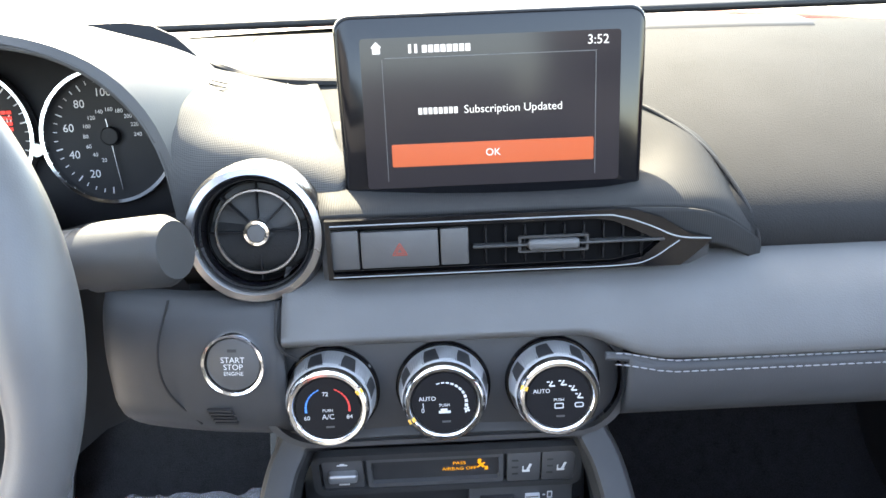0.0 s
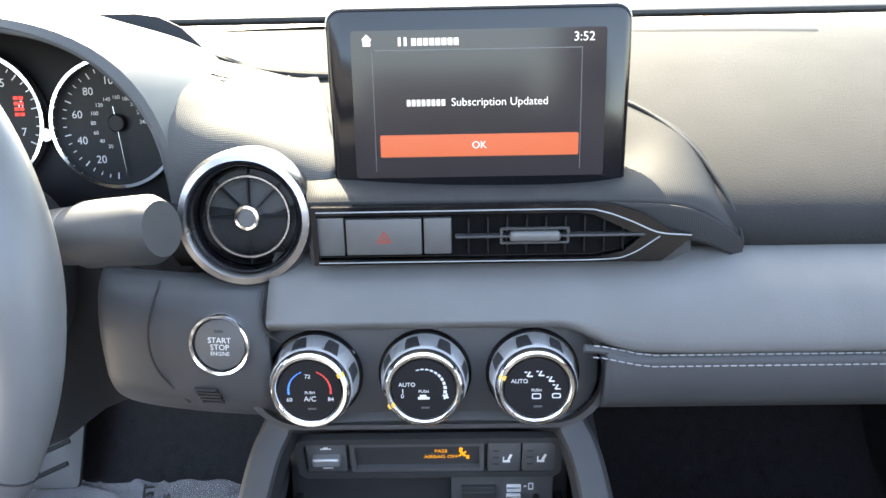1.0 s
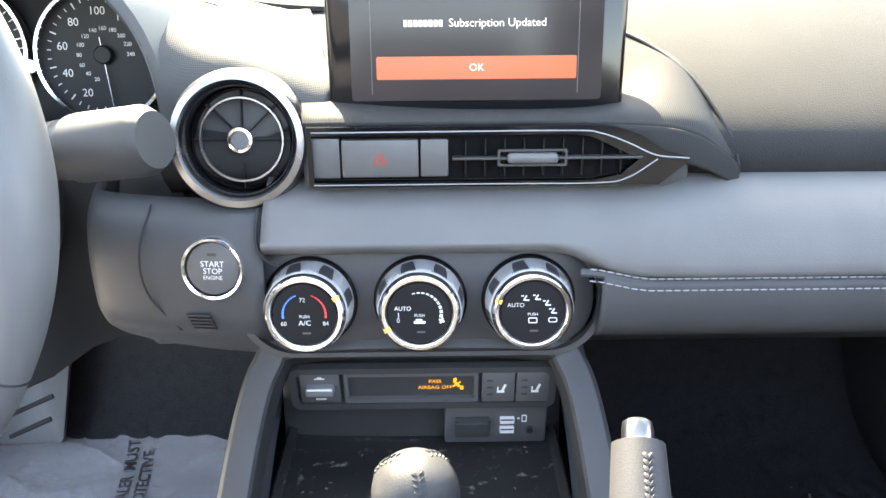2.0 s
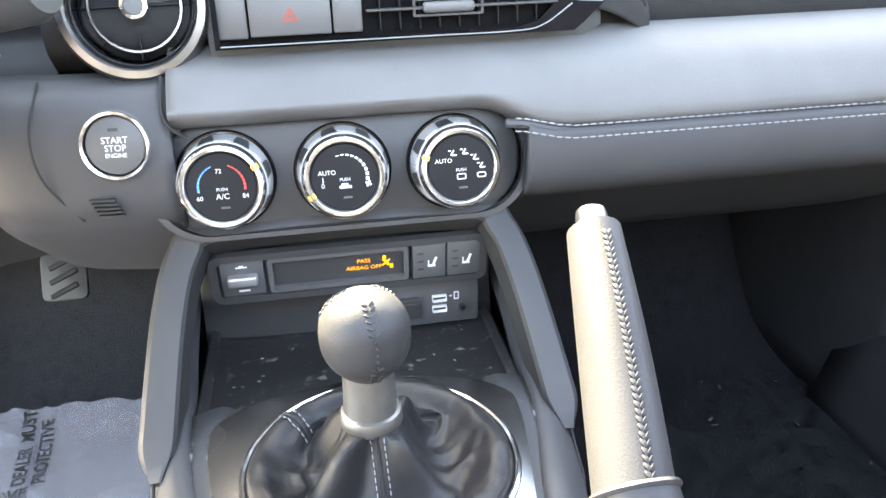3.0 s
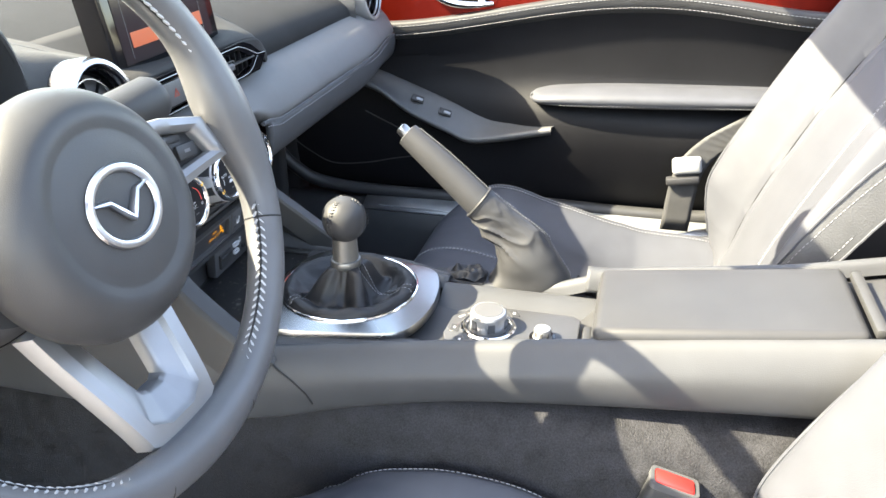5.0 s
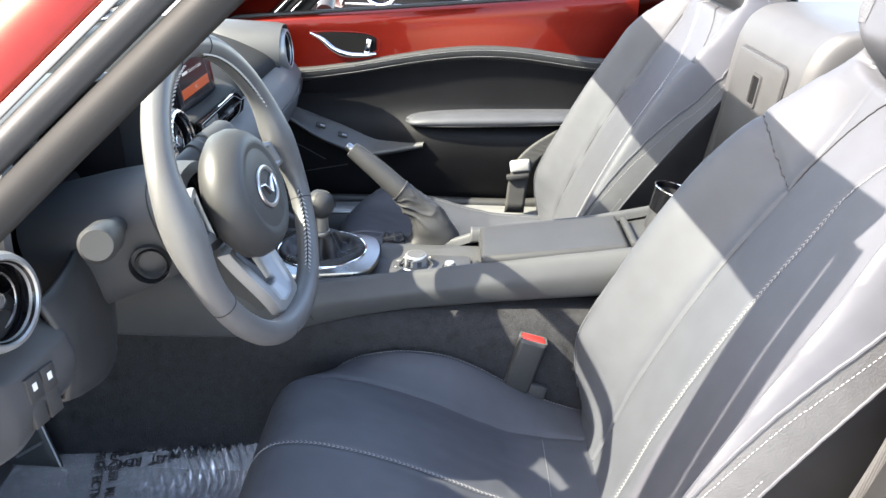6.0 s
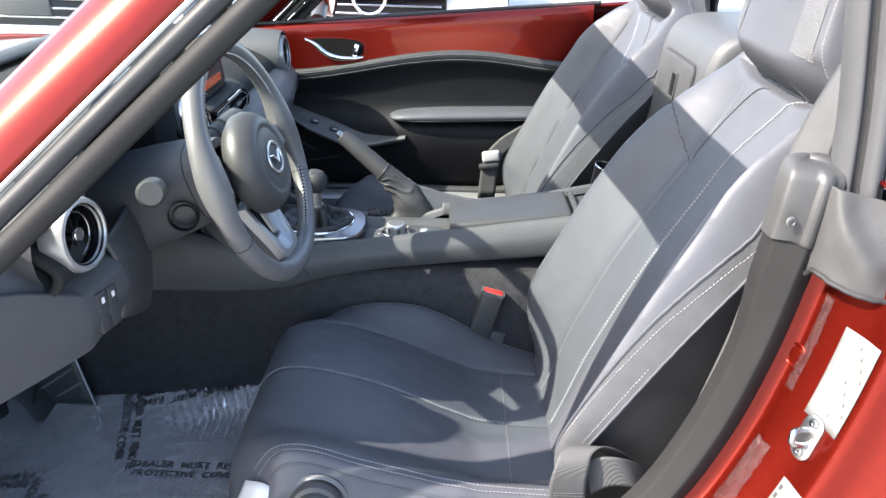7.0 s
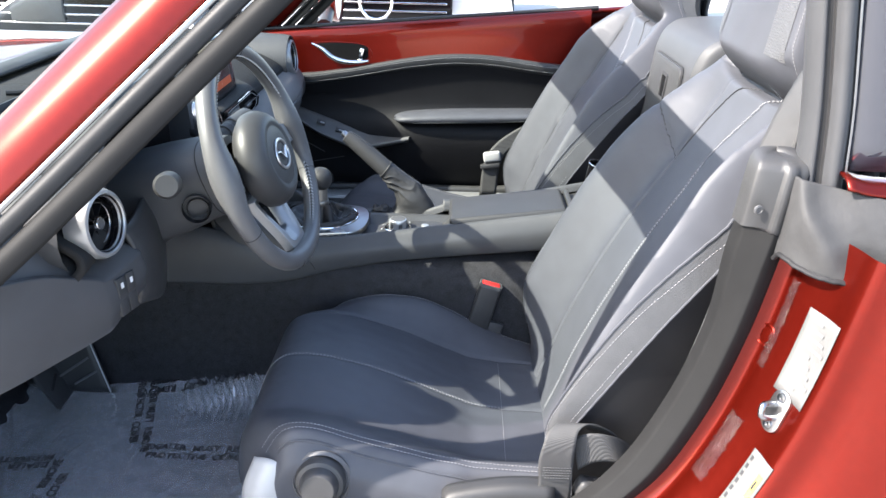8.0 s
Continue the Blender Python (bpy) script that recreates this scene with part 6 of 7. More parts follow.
# handbrake well and details
part("brake_deck", surf([[(x_, y_, z_) for x_, z_ in ((0.056, 0.752), (0.075, 0.752), (0.098, 0.751), (0.112, 0.742))] for y_ in (0.03, 0.1, 0.16, 0.225)], 8, 8), GRAIN, con, thick=0.004)
part("well", rbox(pose(0.084, 0.190, 0.7505, 0, 0, 0), 0.034, 0.046, 0.008, 0.003), INK, hb, "dark slot before the gaiter")
for x_, y_, rx_, ry_, hh_, sd_ in ((0.083, 0.186, 0.016, 0.021, 0.018, 1.0), (0.084, 0.066, 0.015, 0.014, 0.016, 7.0)):
    part("well_leather", grid([[(x_ + rx_ * r_ * math.cos(t_), y_ + ry_ * r_ * math.sin(t_), 0.7545 + hh_ * (1 - r_ * r_) * (0.55 + 0.75 * noise.noise((2.2 * r_ * math.cos(t_) + sd_, 2.2 * r_ * math.sin(t_), sd_))) + 0.004 * abs(math.sin(5 * r_ + 3 * t_)) * r_) for t_ in [2 * math.pi * k / 40 for k in range(40)]] for r_ in [0.02 + 0.98 * k / 16 for k in range(17)]], closed_u=True), GAITER, hb, "crumpled black leather in the slot")
part("rear_slot", rbox(pose(0.084, 0.062, 0.7505, 0, 0, 0), 0.034, 0.03, 0.008, 0.003), INK, hb, "dark slot behind the gaiter")
gl_ = [gp[i] + Vector((0.05, -0.626, 0.78)).normalized() * 1.2 * (0.0108 + 0.0036 * i / 20 + 0.0006 * math.sin(i / 20 * 3.14)) for i in range(1, 21)]
part("grip_stitching", stitches(gl_, 0.0026, 0.0034, 0.0012, cross=0.0017), GRIPLEATHER, hb, "leather cross lacing on the grip")
part("gaiter_cuff", tube([Vector(hgaiter(k / 32, 0.0)) for k in range(32)], 0.0014, 6, True), GRIPLEATHER, hb, "folded cuff")
for du in (-0.018, 0.018):
    part("gaiter_stitching", stitches([Vector(hgaiter(0.25 + 0.02 + du + 0.5, 0.03 + 0.80 * k / 40)) + Vector((0.0, -0.0006, 0.0006)) for k in range(41)], 0.0036, 0.0023, 0.0002), THREAD, hb, "white seam stitching")

# ---- cup holder and rear storage ----
cu_ = thing("cup_holder", (0.0, -0.245, 0.85), "round black cup holder with a bright rim", "cup holder")
part("rim", lathe([(0.034, -0.03), (0.0365, 0.0), (0.0375, 0.004), (0.0355, 0.006), (0.0335, 0.003), (0.033, -0.03)], pose(0.0, -0.247, 0.878, 14, 0, 0), 40), PIANO, cu_)
part("rim_ring", tube([pose(0.0, -0.247, 0.884, 14, 0, 0) @ Vector((0.0362 * math.cos(a), 0.0362 * math.sin(a), 0)) for a in [2 * math.pi * k / 40 for k in range(40)]], 0.0012, 6, True), CHROME, cu_, "bright rim line")
part("well", lathe([(0.033, -0.002), (0.031, -0.06), (0.0, -0.062)], pose(0.0, -0.247, 0.878, 14, 0, 0), 32), INK, cu_, "dark well")
rs = thing("rear_storage_box", (0.03, -0.36, 0.9), "black rear storage box with a latched door between the seats", "storage box")
rows = [[(-0.135, y - 0.14, z - 0.03), (-0.134, y - 0.03, z - 0.005), (-0.122, y - 0.004, z), (-0.10, y, z), (0.0, y, z), (0.12, y, z), (0.142, y - 0.004, z), (0.154, y - 0.03, z - 0.005), (0.155, y - 0.14, z - 0.03)] for y, z in ((-0.305, 0.80), (-0.318, 0.88), (-0.330, 0.97), (-0.338, 1.06), (-0.345, 1.100), (-0.362, 1.128), (-0.40, 1.142), (-0.52, 1.146))]
part("body", surf(rows, 40, 40), GRAIN, rs, "grained cover", thick=0.006)
DM = face((0.010, -0.3300, 0.985), 5, 180)
part("door", prism(rrect(0.185, 0.20, 0.014, 5), 0.005, DM, 0.002), PLASTIC, rs, "black storage door")
part("latch", ringplate(rrect(0.034, 0.046, 0.004, 3), rrect(0.026, 0.038, 0.003, 3), 0.003, DM @ Matrix.Translation((0.012, 0.054, 0.005))), PLASTIC, rs, "raised latch frame")
# pocket is a thin block; its shade is painted on in near-black
part("latch_slot", rbox(DM @ Matrix.Translation((0.012, 0.054, 0.0052)), 0.026, 0.038, 0.002, 0.0006, 1), RECESSSHADE, rs, "shallow latch pocket painted black as shade")
part("door_gap", ringplate(rrect(0.190, 0.205, 0.016, 5), rrect(0.184, 0.199, 0.013, 5), 0.0012, DM), INK, rs, "dark gap round the door")

# ---- seat hardware ----
bu = thing("belt_buckle", (-0.112, -0.02, 0.6), "black seat belt buckle with red release button", "seat belt")
BM = pose(-0.120, -0.022, 0.645, 14, 0, 0)
part("housing", rbox(BM, 0.022, 0.040, 0.095, 0.006, 3), PLASTIC, bu)
part("release_button", rbox(BM @ Matrix.Translation((0.0, 0, 0.0465)), 0.017, 0.034, 0.010, 0.003, 2), REDBTN, bu, "red release button")
part("button_frame", ringplate([(x_, y_) for x_, y_ in rrect(0.023, 0.041, 0.005, 4)], [(x_, y_) for x_, y_ in rrect(0.018, 0.035, 0.004, 4)], 0.006, BM @ Matrix.Translation((0, 0, 0.044))), GREY, bu, "grey frame round the button")
part("stem", rbox(pose(-0.120, -0.036, 0.57, 14, 0, 0), 0.012, 0.030, 0.09, 0.004), PLASTIC, bu)

kb = thing("seat_adjuster_knob", (-0.60, 0.21, 0.62), "large round black seat adjuster knob", "knob")
part("knob", lathe([(0.034, 0.0), (0.034, 0.010), (0.031, 0.016), (0.026, 0.018), (0.024, 0.030), (0.021, 0.033), (0.0, 0.034)], pose(-0.585, 0.205, 0.628, 0, -80, 0), 40), PLASTIC, kb)
part("knob_collar", lathe([(0.040, -0.02), (0.041, 0.002), (0.037, 0.006), (0.034, 0.0)], pose(-0.585, 0.205, 0.628, 0, -80, 0), 40), GREY, kb)
pf = thing("seat_film_scrap", (-0.56, 0.28, 0.6), "scrap of white plastic film at the seat edge", "plastic film")
part("sheet", surf([[(-0.56, 0.30, 0.640), (-0.575, 0.272, 0.648), (-0.58, 0.245, 0.632)], [(-0.575, 0.315, 0.60), (-0.592, 0.285, 0.61), (-0.585, 0.25, 0.602)], [(-0.58, 0.318, 0.55), (-0.60, 0.288, 0.55), (-0.59, 0.258, 0.56)]], 10, 10), PALE, pf, thick=0.001)
lv = thing("seat_recline_lever", (-0.60, -0.02, 0.6), "grey moulded seat recline lever", "lever")
part("lever", surf([[(-0.595, y, z + h), (-0.615, y, z + h * 0.9), (-0.622, y, z), (-0.612, y, z - h), (-0.595, y, z - h)] for y, z, h in ((0.045, 0.618, 0.006), (0.03, 0.622, 0.014), (-0.04, 0.632, 0.018), (-0.10, 0.630, 0.020))], 14, 14), TRIM, lv, thick=0.004)

# lap belt at the driver's seat
lb = thing("lap_belt", (-0.57, -0.12, 0.65), "folded grey seat belt webbing beside the driver's seat", "seat belt")
part("webbing", surf([[(-0.606, -0.076, 0.585), (-0.610, -0.118, 0.580)], [(-0.612, -0.079, 0.645), (-0.613, -0.121, 0.640)], [(-0.616, -0.076, 0.690), (-0.618, -0.119, 0.692)], [(-0.614, -0.080, 0.716), (-0.617, -0.120, 0.722)], [(-0.606, -0.086, 0.730), (-0.610, -0.124, 0.737)], [(-0.594, -0.100, 0.735), (-0.600, -0.140, 0.740)], [(-0.580, -0.122, 0.726), (-0.590, -0.168, 0.722)], [(-0.566, -0.150, 0.704), (-0.578, -0.196, 0.690)]], 10, 48), BELT, lb, thick=0.0016)
part("folded_webbing", surf([[(-0.600, -0.118, 0.715), (-0.606, -0.128, 0.672)], [(-0.606, -0.135, 0.728), (-0.612, -0.148, 0.690)], [(-0.606, -0.158, 0.728), (-0.614, -0.174, 0.692)], [(-0.596, -0.182, 0.714), (-0.606, -0.196, 0.676)], [(-0.585, -0.205, 0.690), (-0.596, -0.214, 0.652)]], 10, 36), BELT, lb, thick=0.0016)
part("sewn_end", stitches([Vector((-0.6182, -0.082 - 0.036 * ((k // 6) % 2 * (5 - k % 6) + (1 - (k // 6) % 2) * (k % 6)) / 5, 0.668 + 0.004 * (k // 6))) for k in range(30)], 0.0036, 0.0026, 0.0005), GREY, lb, "grey sewn block on the webbing")
part("anchor_cover", rbox(pose(-0.60, -0.16, 0.635, 20, 0, 10), 0.026, 0.07, 0.03, 0.010, 3), PLASTIC, lb, "black anchor cover")
# shoulder belt
sbt = thing("shoulder_belt", (-0.55, -0.36, 1.0), "grey woven shoulder belt beside the headrest", "seat belt")
part("webbing", surf([[(-0.545, -0.350, 1.21), (-0.592, -0.356, 1.21)], [(-0.562, -0.312, 1.140), (-0.604, -0.325, 1.150)], [(-0.570, -0.300, 1.115), (-0.609, -0.318, 1.125)], [(-0.582, -0.289, 1.09), (-0.613, -0.312, 1.09)], [(-0.598, -0.285, 1.05), (-0.615, -0.305, 1.05)], [(-0.604, -0.268, 0.985), (-0.618, -0.290, 0.985)], [(-0.604, -0.256, 0.90), (-0.618, -0.280, 0.90)], [(-0.60, -0.235, 0.80), (-0.618, -0.265, 0.80)]], 8, 40), BELT, sbt, thick=0.0016)
# passenger belt tongue
pbt = thing("passenger_belt", (0.60, -0.07, 0.7), "seat belt webbing with a pale wrapped tongue by the passenger seat", "seat belt")
part("webbing", surf([[(0.600, -0.030, 0.60), (0.60, -0.075, 0.60)], [(0.603, -0.040, 0.70), (0.603, -0.085, 0.70)], [(0.606, -0.075, 0.755), (0.606, -0.120, 0.745)], [(0.612, -0.14, 0.80), (0.612, -0.17, 0.77)]], 6, 14), BELT, pbt, thick=0.002)
part("tongue", rbox(pose(0.600, -0.060, 0.715, -8, 0, 0), 0.014, 0.046, 0.028, 0.006, 3), PALE, pbt, "pale plastic-wrapped tongue")
part("tongue_slot", rbox(pose(0.598, -0.056, 0.690, -8, 0, 0), 0.016, 0.052, 0.012, 0.003, 2), INK, pbt)

# ---- rear door jamb on the driver's side ----
WS = [(-0.640, -0.300, 1.095), (-0.640, -0.286, 1.00), (-0.640, -0.268, 0.90), (-0.642, -0.238, 0.80), (-0.645, -0.190, 0.705), (-0.648, -0.115, 0.635), (-0.650, 0.0, 0.585), (-0.652, 0.2, 0.565), (-0.652, 0.62, 0.565)]
jb = thing("door_jamb", (-0.70, -0.30, 0.6), "red painted door jamb with labels and rubber seal", "door jamb")
wsp = spl(WS, 60)
rows = []
SEALP = ((0.012, -0.031), (-0.006, -0.030), (-0.012, -0.026), (-0.0165, -0.006), (-0.0178, -0.002), (-0.0180, 0.001), (-0.0165, 0.0150), (-0.0145, 0.0185), (-0.006, 0.0200), (0.012, 0.0205))
for i, p in enumerate(wsp):
    if i < 5:
        continue
    d = (wsp[min(i + 1, 60)] - wsp[max(i - 1, 0)]).normalized()
    e = Vector((1, 0, 0)).cross(d).normalized()
    if e.y > 0 and i < 30:
        e = -e
    if e.z > 0 and i >= 30:
        e = -e
    k = 1 - 0.55 * smooth01(i, 26, 44)
    kin = 1 - 0.30 * smooth01(i, 7, 16)
    rows.append([p + Vector((dx_ - (0.0045 if abs(de_) < 0.004 else 0.0), 0, 0)) + e * de_ * (k * kin if de_ < -0.004 else k) for dx_, de_ in SEALP])
part("weather_seal", grid(rows), SILLTRIM, jb, "dark grey moulded sill trim with a crease", angle=70)
rows = []
for i, p in enumerate(wsp[4:46]):
    d = (wsp[min(i + 5, 60)] - wsp[i + 3]).normalized()
    e = Vector((1, 0, 0)).cross(d).normalized()
    if e.y > 0 and i < 26:
        e = -e
    if e.z > 0 and i >= 26:
        e = -e
    rows.append([p + Vector((-0.004, 0, 0)) + e * 0.016, p + Vector((-0.014, 0, 0)) + e * 0.036, p + Vector((-0.036, 0, 0)) + e * 0.039, p + Vector((-0.075, 0, 0)) + e * 0.056, p + Vector((-0.105, 0, 0)) + e * 0.064, p + Vector((-0.118, 0, 0)) + e * 0.085, p + Vector((-0.145, 0, 0)) + e * 0.11, p + Vector((-0.185, 0, 0)) + e * 0.16])
part("jamb_skin", grid([spl(r, 24) for r in rows]), RED, jb, "glossy red jamb")


def jamb_at(i, t):
    """A place on the jamb skin with its frame: i along the seal, t across."""
    row = [Vector(q) for q in spl(rows[i], 24)]
    p = row[int(t * 24)]
    up = (rows[max(i - 2, 0)][3] - rows[min(i + 2, 41)][3]).normalized()
    ac = (row[min(int(t * 24) + 1, 24)] - row[int(t * 24) - 1]).normalized()
    n = up.cross(ac).normalized()
    if n.y < 0:
        n = -n
    ac = up.cross(n).normalized()
    m = Matrix((ac, up, n)).transposed().to_4x4()
    m.translation = p + n * 0.0012
    return m


JR = [spl(r, 48) for r in rows]


def jamb_pt(i, t, off=0.0012):
    """A place on the jamb skin: i along the seal, t across, lifted by off."""
    i0, j0 = max(1, min(39, int(i))), max(1, min(46, int(t * 48)))
    fi, fj = i - i0, t * 48 - j0
    a, b, c, d = JR[i0][j0], JR[i0][j0 + 1], JR[i0 + 1][j0], JR[i0 + 1][j0 + 1]
    p = (a * (1 - fj) + b * fj) * (1 - fi) + (c * (1 - fj) + d * fj) * fi
    n = (JR[i0 + 1][j0] - JR[i0 - 1][j0]).cross(JR[i0][j0 + 1] - JR[i0][j0 - 1]).normalized()
    if n.y < 0:
        n = -n
    return p + n * off


def jamb_sheet(i0, i1, t0, t1, off, n=10):
    return grid([[jamb_pt(i0 + (i1 - i0) * a / n, t0 + (t1 - t0) * b / n, off) for b in range(n + 1)] for a in range(n + 1)])


lab1 = thing("certification_label", jamb_pt(9, 0.45), "white printed certification label on the red jamb", "label")
part("paper", jamb_sheet(5.8, 12.7, 0.36, 0.525, 0.0014), WHITE, lab1, thick=0.0004)
for k in range(9):
    part("print_bar", jamb_sheet(6.4 + 0.66 * k, 6.62 + 0.66 * k, 0.385 + 0.03 * (k % 2), 0.44 + 0.022 * ((k * 5) % 4), 0.0034, 3), FAINT, lab1, "grey print bar", smooth=False)
lab2 = thing("tyre_label", jamb_pt(20, 0.48), "white label with yellow and black bars on the red jamb", "label")
part("paper", jamb_sheet(17.3, 24.0, 0.415, 0.565, 0.0014), WHITE, lab2, thick=0.0004)
part("yellow_block", jamb_sheet(18.3, 20.4, 0.515, 0.548, 0.0022, 4), mat("yellow_print", (0.75, 0.6, 0.05), 0.6, var=0.05), lab2, smooth=False)
part("black_block", jamb_sheet(18.8, 19.6, 0.522, 0.538, 0.0028, 2), INK, lab2, smooth=False)
for k in range(8):
    part("black_bar", jamb_sheet(17.8 + 0.7 * k, 18.2 + 0.7 * k, 0.425, 0.438, 0.0022, 2), INK, lab2, smooth=False)
sk_m = jamb_at(14, 0.44)
stk = thing("door_striker", sk_m.translation, "bright steel door striker loop on the red jamb", "striker")
part("plate", prism(rrect(0.024, 0.050, 0.0115, 6), 0.004, sk_m, 0.001), SATINBRIGHT, stk)
part("loop", tube(spl([sk_m @ Vector(q) for q in ((0.003, -0.007, 0.002), (0.003, -0.007, 0.016), (0.001, -0.005, 0.022), (-0.002, 0.004, 0.022), (-0.003, 0.007, 0.016), (-0.003, 0.007, 0.002))], 20), 0.0036, 10), SATIN, stk)
for y in (-0.017, 0.017):
    part("screw", lathe([(0.0055, 0.004), (0.005, 0.0058), (0.0025, 0.0062), (0.0022, 0.0050), (0, 0.0050)], sk_m @ Matrix.Translation((0.0, y, 0)), 20), SATIN, stk)
tape = thing("clear_tape", jamb_pt(8, 0.25), "strips of clear wrinkled protective tape on the red jamb", "tape")
for k, (i0, i1, t0, t1) in enumerate(((4.6, 12.2, 0.215, 0.285), (16.5, 22.5, 0.225, 0.325))):
    part("strip", grid([[jamb_pt(i0 + (i1 - i0) * a / 30, t0 + (t1 - t0) * (b / 8) + 0.012 * noise.noise((a * 0.4, k * 3.0, b // 5)), 0.0016 + 0.0009 * math.sin(a * 1.9 + b * 1.3 + k) + 0.0006 * math.sin(a * 3.7 - b)) for b in range(9)] for a in range(31)]), TAPE, tape)
part("round_plug", lathe([(0.0135, 0.0), (0.0135, 0.0012), (0.0125, 0.0020), (0.0113, 0.0009), (0.0088, 0.0007), (0.0082, 0.0016), (0.003, 0.0019), (0.0, 0.0019)], jamb_at(10, 0.19), 28), RED, jb, "red round plug")

# belt guide trim, grey pillar, quarter glass
bt = thing("belt_guide_trim", (-0.62, -0.29, 1.0), "black moulded belt guide trim with one screw", "trim")
rows = []
for z, sc_, up_, lean in ((1.026, 0.96, 0, 0), (1.0275, 1.05, 0, 0), (1.032, 1.08, 0, 0), (1.060, 1.08, 0, 0), (1.090, 1.07, 0, 0.001), (1.098, 1.02, 0.3, 0.003), (1.103, 0.88, 0.7, 0.007), (1.105, 0.60, 1, 0.012), (1.106, 0.25, 1, 0.016), (1.106, 0.02, 1, 0.018)):
    y0 = -0.286 - 0.10 * (z - 1.0)
    rows.append([Vector((-0.641 + lean, y0 + 0.005, z)) + Vector((sc_ * (dx_ - (0.0035 if abs(de_) < 0.004 else 0.0)), -sc_ * (de_ + 0.005), up_ * 0.20 * (dx_ + 0.005) - 0.28 * de_ * (1.032 > z))) for dx_, de_ in [(q.x, q.y) for q in spl([(a, b, 0) for a, b in SEALP], 36)]])
part("shell", grid(rows), PLASTIC, bt, "black moulded shell")
part("screw", lathe([(0.0050, 0.0), (0.0050, 0.0022), (0.0034, 0.0027), (0.0030, 0.0016), (0, 0.0016)], pose(-0.6600, -0.2690, 1.053, 0, -90, 12), 20), GREY, bt, "screw head")
qp = thing("quarter_pillar", (-0.64, -0.32, 1.1), "smooth grey roof pillar beside the quarter glass", "pillar")
QZ = ((-0.313, 1.055), (-0.309, 1.09), (-0.302, 1.16), (-0.287, 1.256), (-0.262, 1.41))
part("column", surf([[(-0.610, y - 0.016, z), (-0.622, y - 0.004, z), (-0.640, y, z), (-0.652, y - 0.003, z), (-0.657, y - 0.009, z), (-0.650, y - 0.016, z)] for y, z in QZ], 22, 20), GRAIN, qp, thick=0.003)
part("channel", surf([[(-0.652, y - 0.010, z), (-0.653, y - 0.018, z), (-0.658, y - 0.020, z)] for y, z in QZ], 6, 20), RUBBER, qp, "dark channel", thick=0.003)
part("glass_strip", surf([[(-0.656, y - 0.017, z), (-0.668, y - 0.020, z), (-0.671, y - 0.027, z), (-0.664, y - 0.036, z)] for y, z in QZ], 12, 20), GRAIN, qp, "grey glass run strip", thick=0.003)
part("bright_edge", tube(spl([(-0.6665, y - 0.036, z) for y, z in QZ[1:]], 20), 0.0016, 8), SATIN, qp, "bright glass edge")
qg = thing("quarter_glass", (-0.65, -0.5, 1.1), "dark tinted quarter glass reflecting the sky", "window")
part("pane", surf([[(-0.665, -0.345, 1.098), (-0.675, -0.55, 1.10), (-0.665, -0.75, 1.11)], [(-0.665, -0.325, 1.256), (-0.672, -0.52, 1.25), (-0.665, -0.70, 1.22)], [(-0.660, -0.299, 1.41), (-0.662, -0.48, 1.40), (-0.65, -0.6, 1.37)]], 12, 12), DARKGLASS, qg, thick=0.004)
part("red_strip", surf([[(-0.664, y, z + 0.005), (-0.684, y, z + 0.003), (-0.694, y, z - 0.006)] for y, z in ((-0.338, 1.094), (-0.40, 1.086), (-0.7, 1.08))], 8, 10), RED, qg, "red strip below the glass", thick=0.003)
rb = thing("rubber_boot", (-0.66, -0.36, 1.03), "crumpled dark grey rubber boot over the jamb top", "rubber cover")
BT0 = spl([(-0.655, -0.296, 1.090), (-0.666, -0.304, 1.090), (-0.676, -0.325, 1.086), (-0.690, -0.37, 1.080), (-0.700, -0.44, 1.074), (-0.70, -0.56, 1.07)], 60)
BT1 = spl([(-0.660, -0.294, 1.000), (-0.676, -0.298, 1.004), (-0.700, -0.318, 1.008), (-0.712, -0.345, 0.994), (-0.725, -0.40, 0.974), (-0.735, -0.52, 0.950)], 60)


def boot(u, v):
    k = min(60, int(round(u * 60)))
    p = BT0[k].lerp(BT1[k], v)
    w = math.sin(math.pi * min(1.0, 0.15 + 0.75 * v)) * smooth01(u, 0.0, 0.15)
    s_ = u * 1.0 - v * 0.30
    f = 0.0075 * math.sin(9.5 * s_ + 0.6 * v) + 0.0030 * math.sin(17 * s_ - 3.0 * v) * v + 0.007 * noise.noise((u * 3.5, v * 2.2, 0.4))
    return (p.x - (0.010 + f) * w, p.y, p.z + 0.006 * math.sin(12 * u) * v)


part("skin", fgrid(boot, 0, 1, 0, 1, 60, 36), BOOT, rb, "crumpled rubber", thick=0.004)
part("lower_lip", tube([Vector(boot(k / 40, 1.0)) + Vector((-0.001, 0, 0)) for k in range(41)], 0.0028, 8), RUBBER, rb, "thick lower lip")

# ---- footwell of the driver ----
fm = thing("floor_film", (-0.35, 0.5, 0.45), "clear wrinkled protective film with black printed warnings on the floor", "protective film")


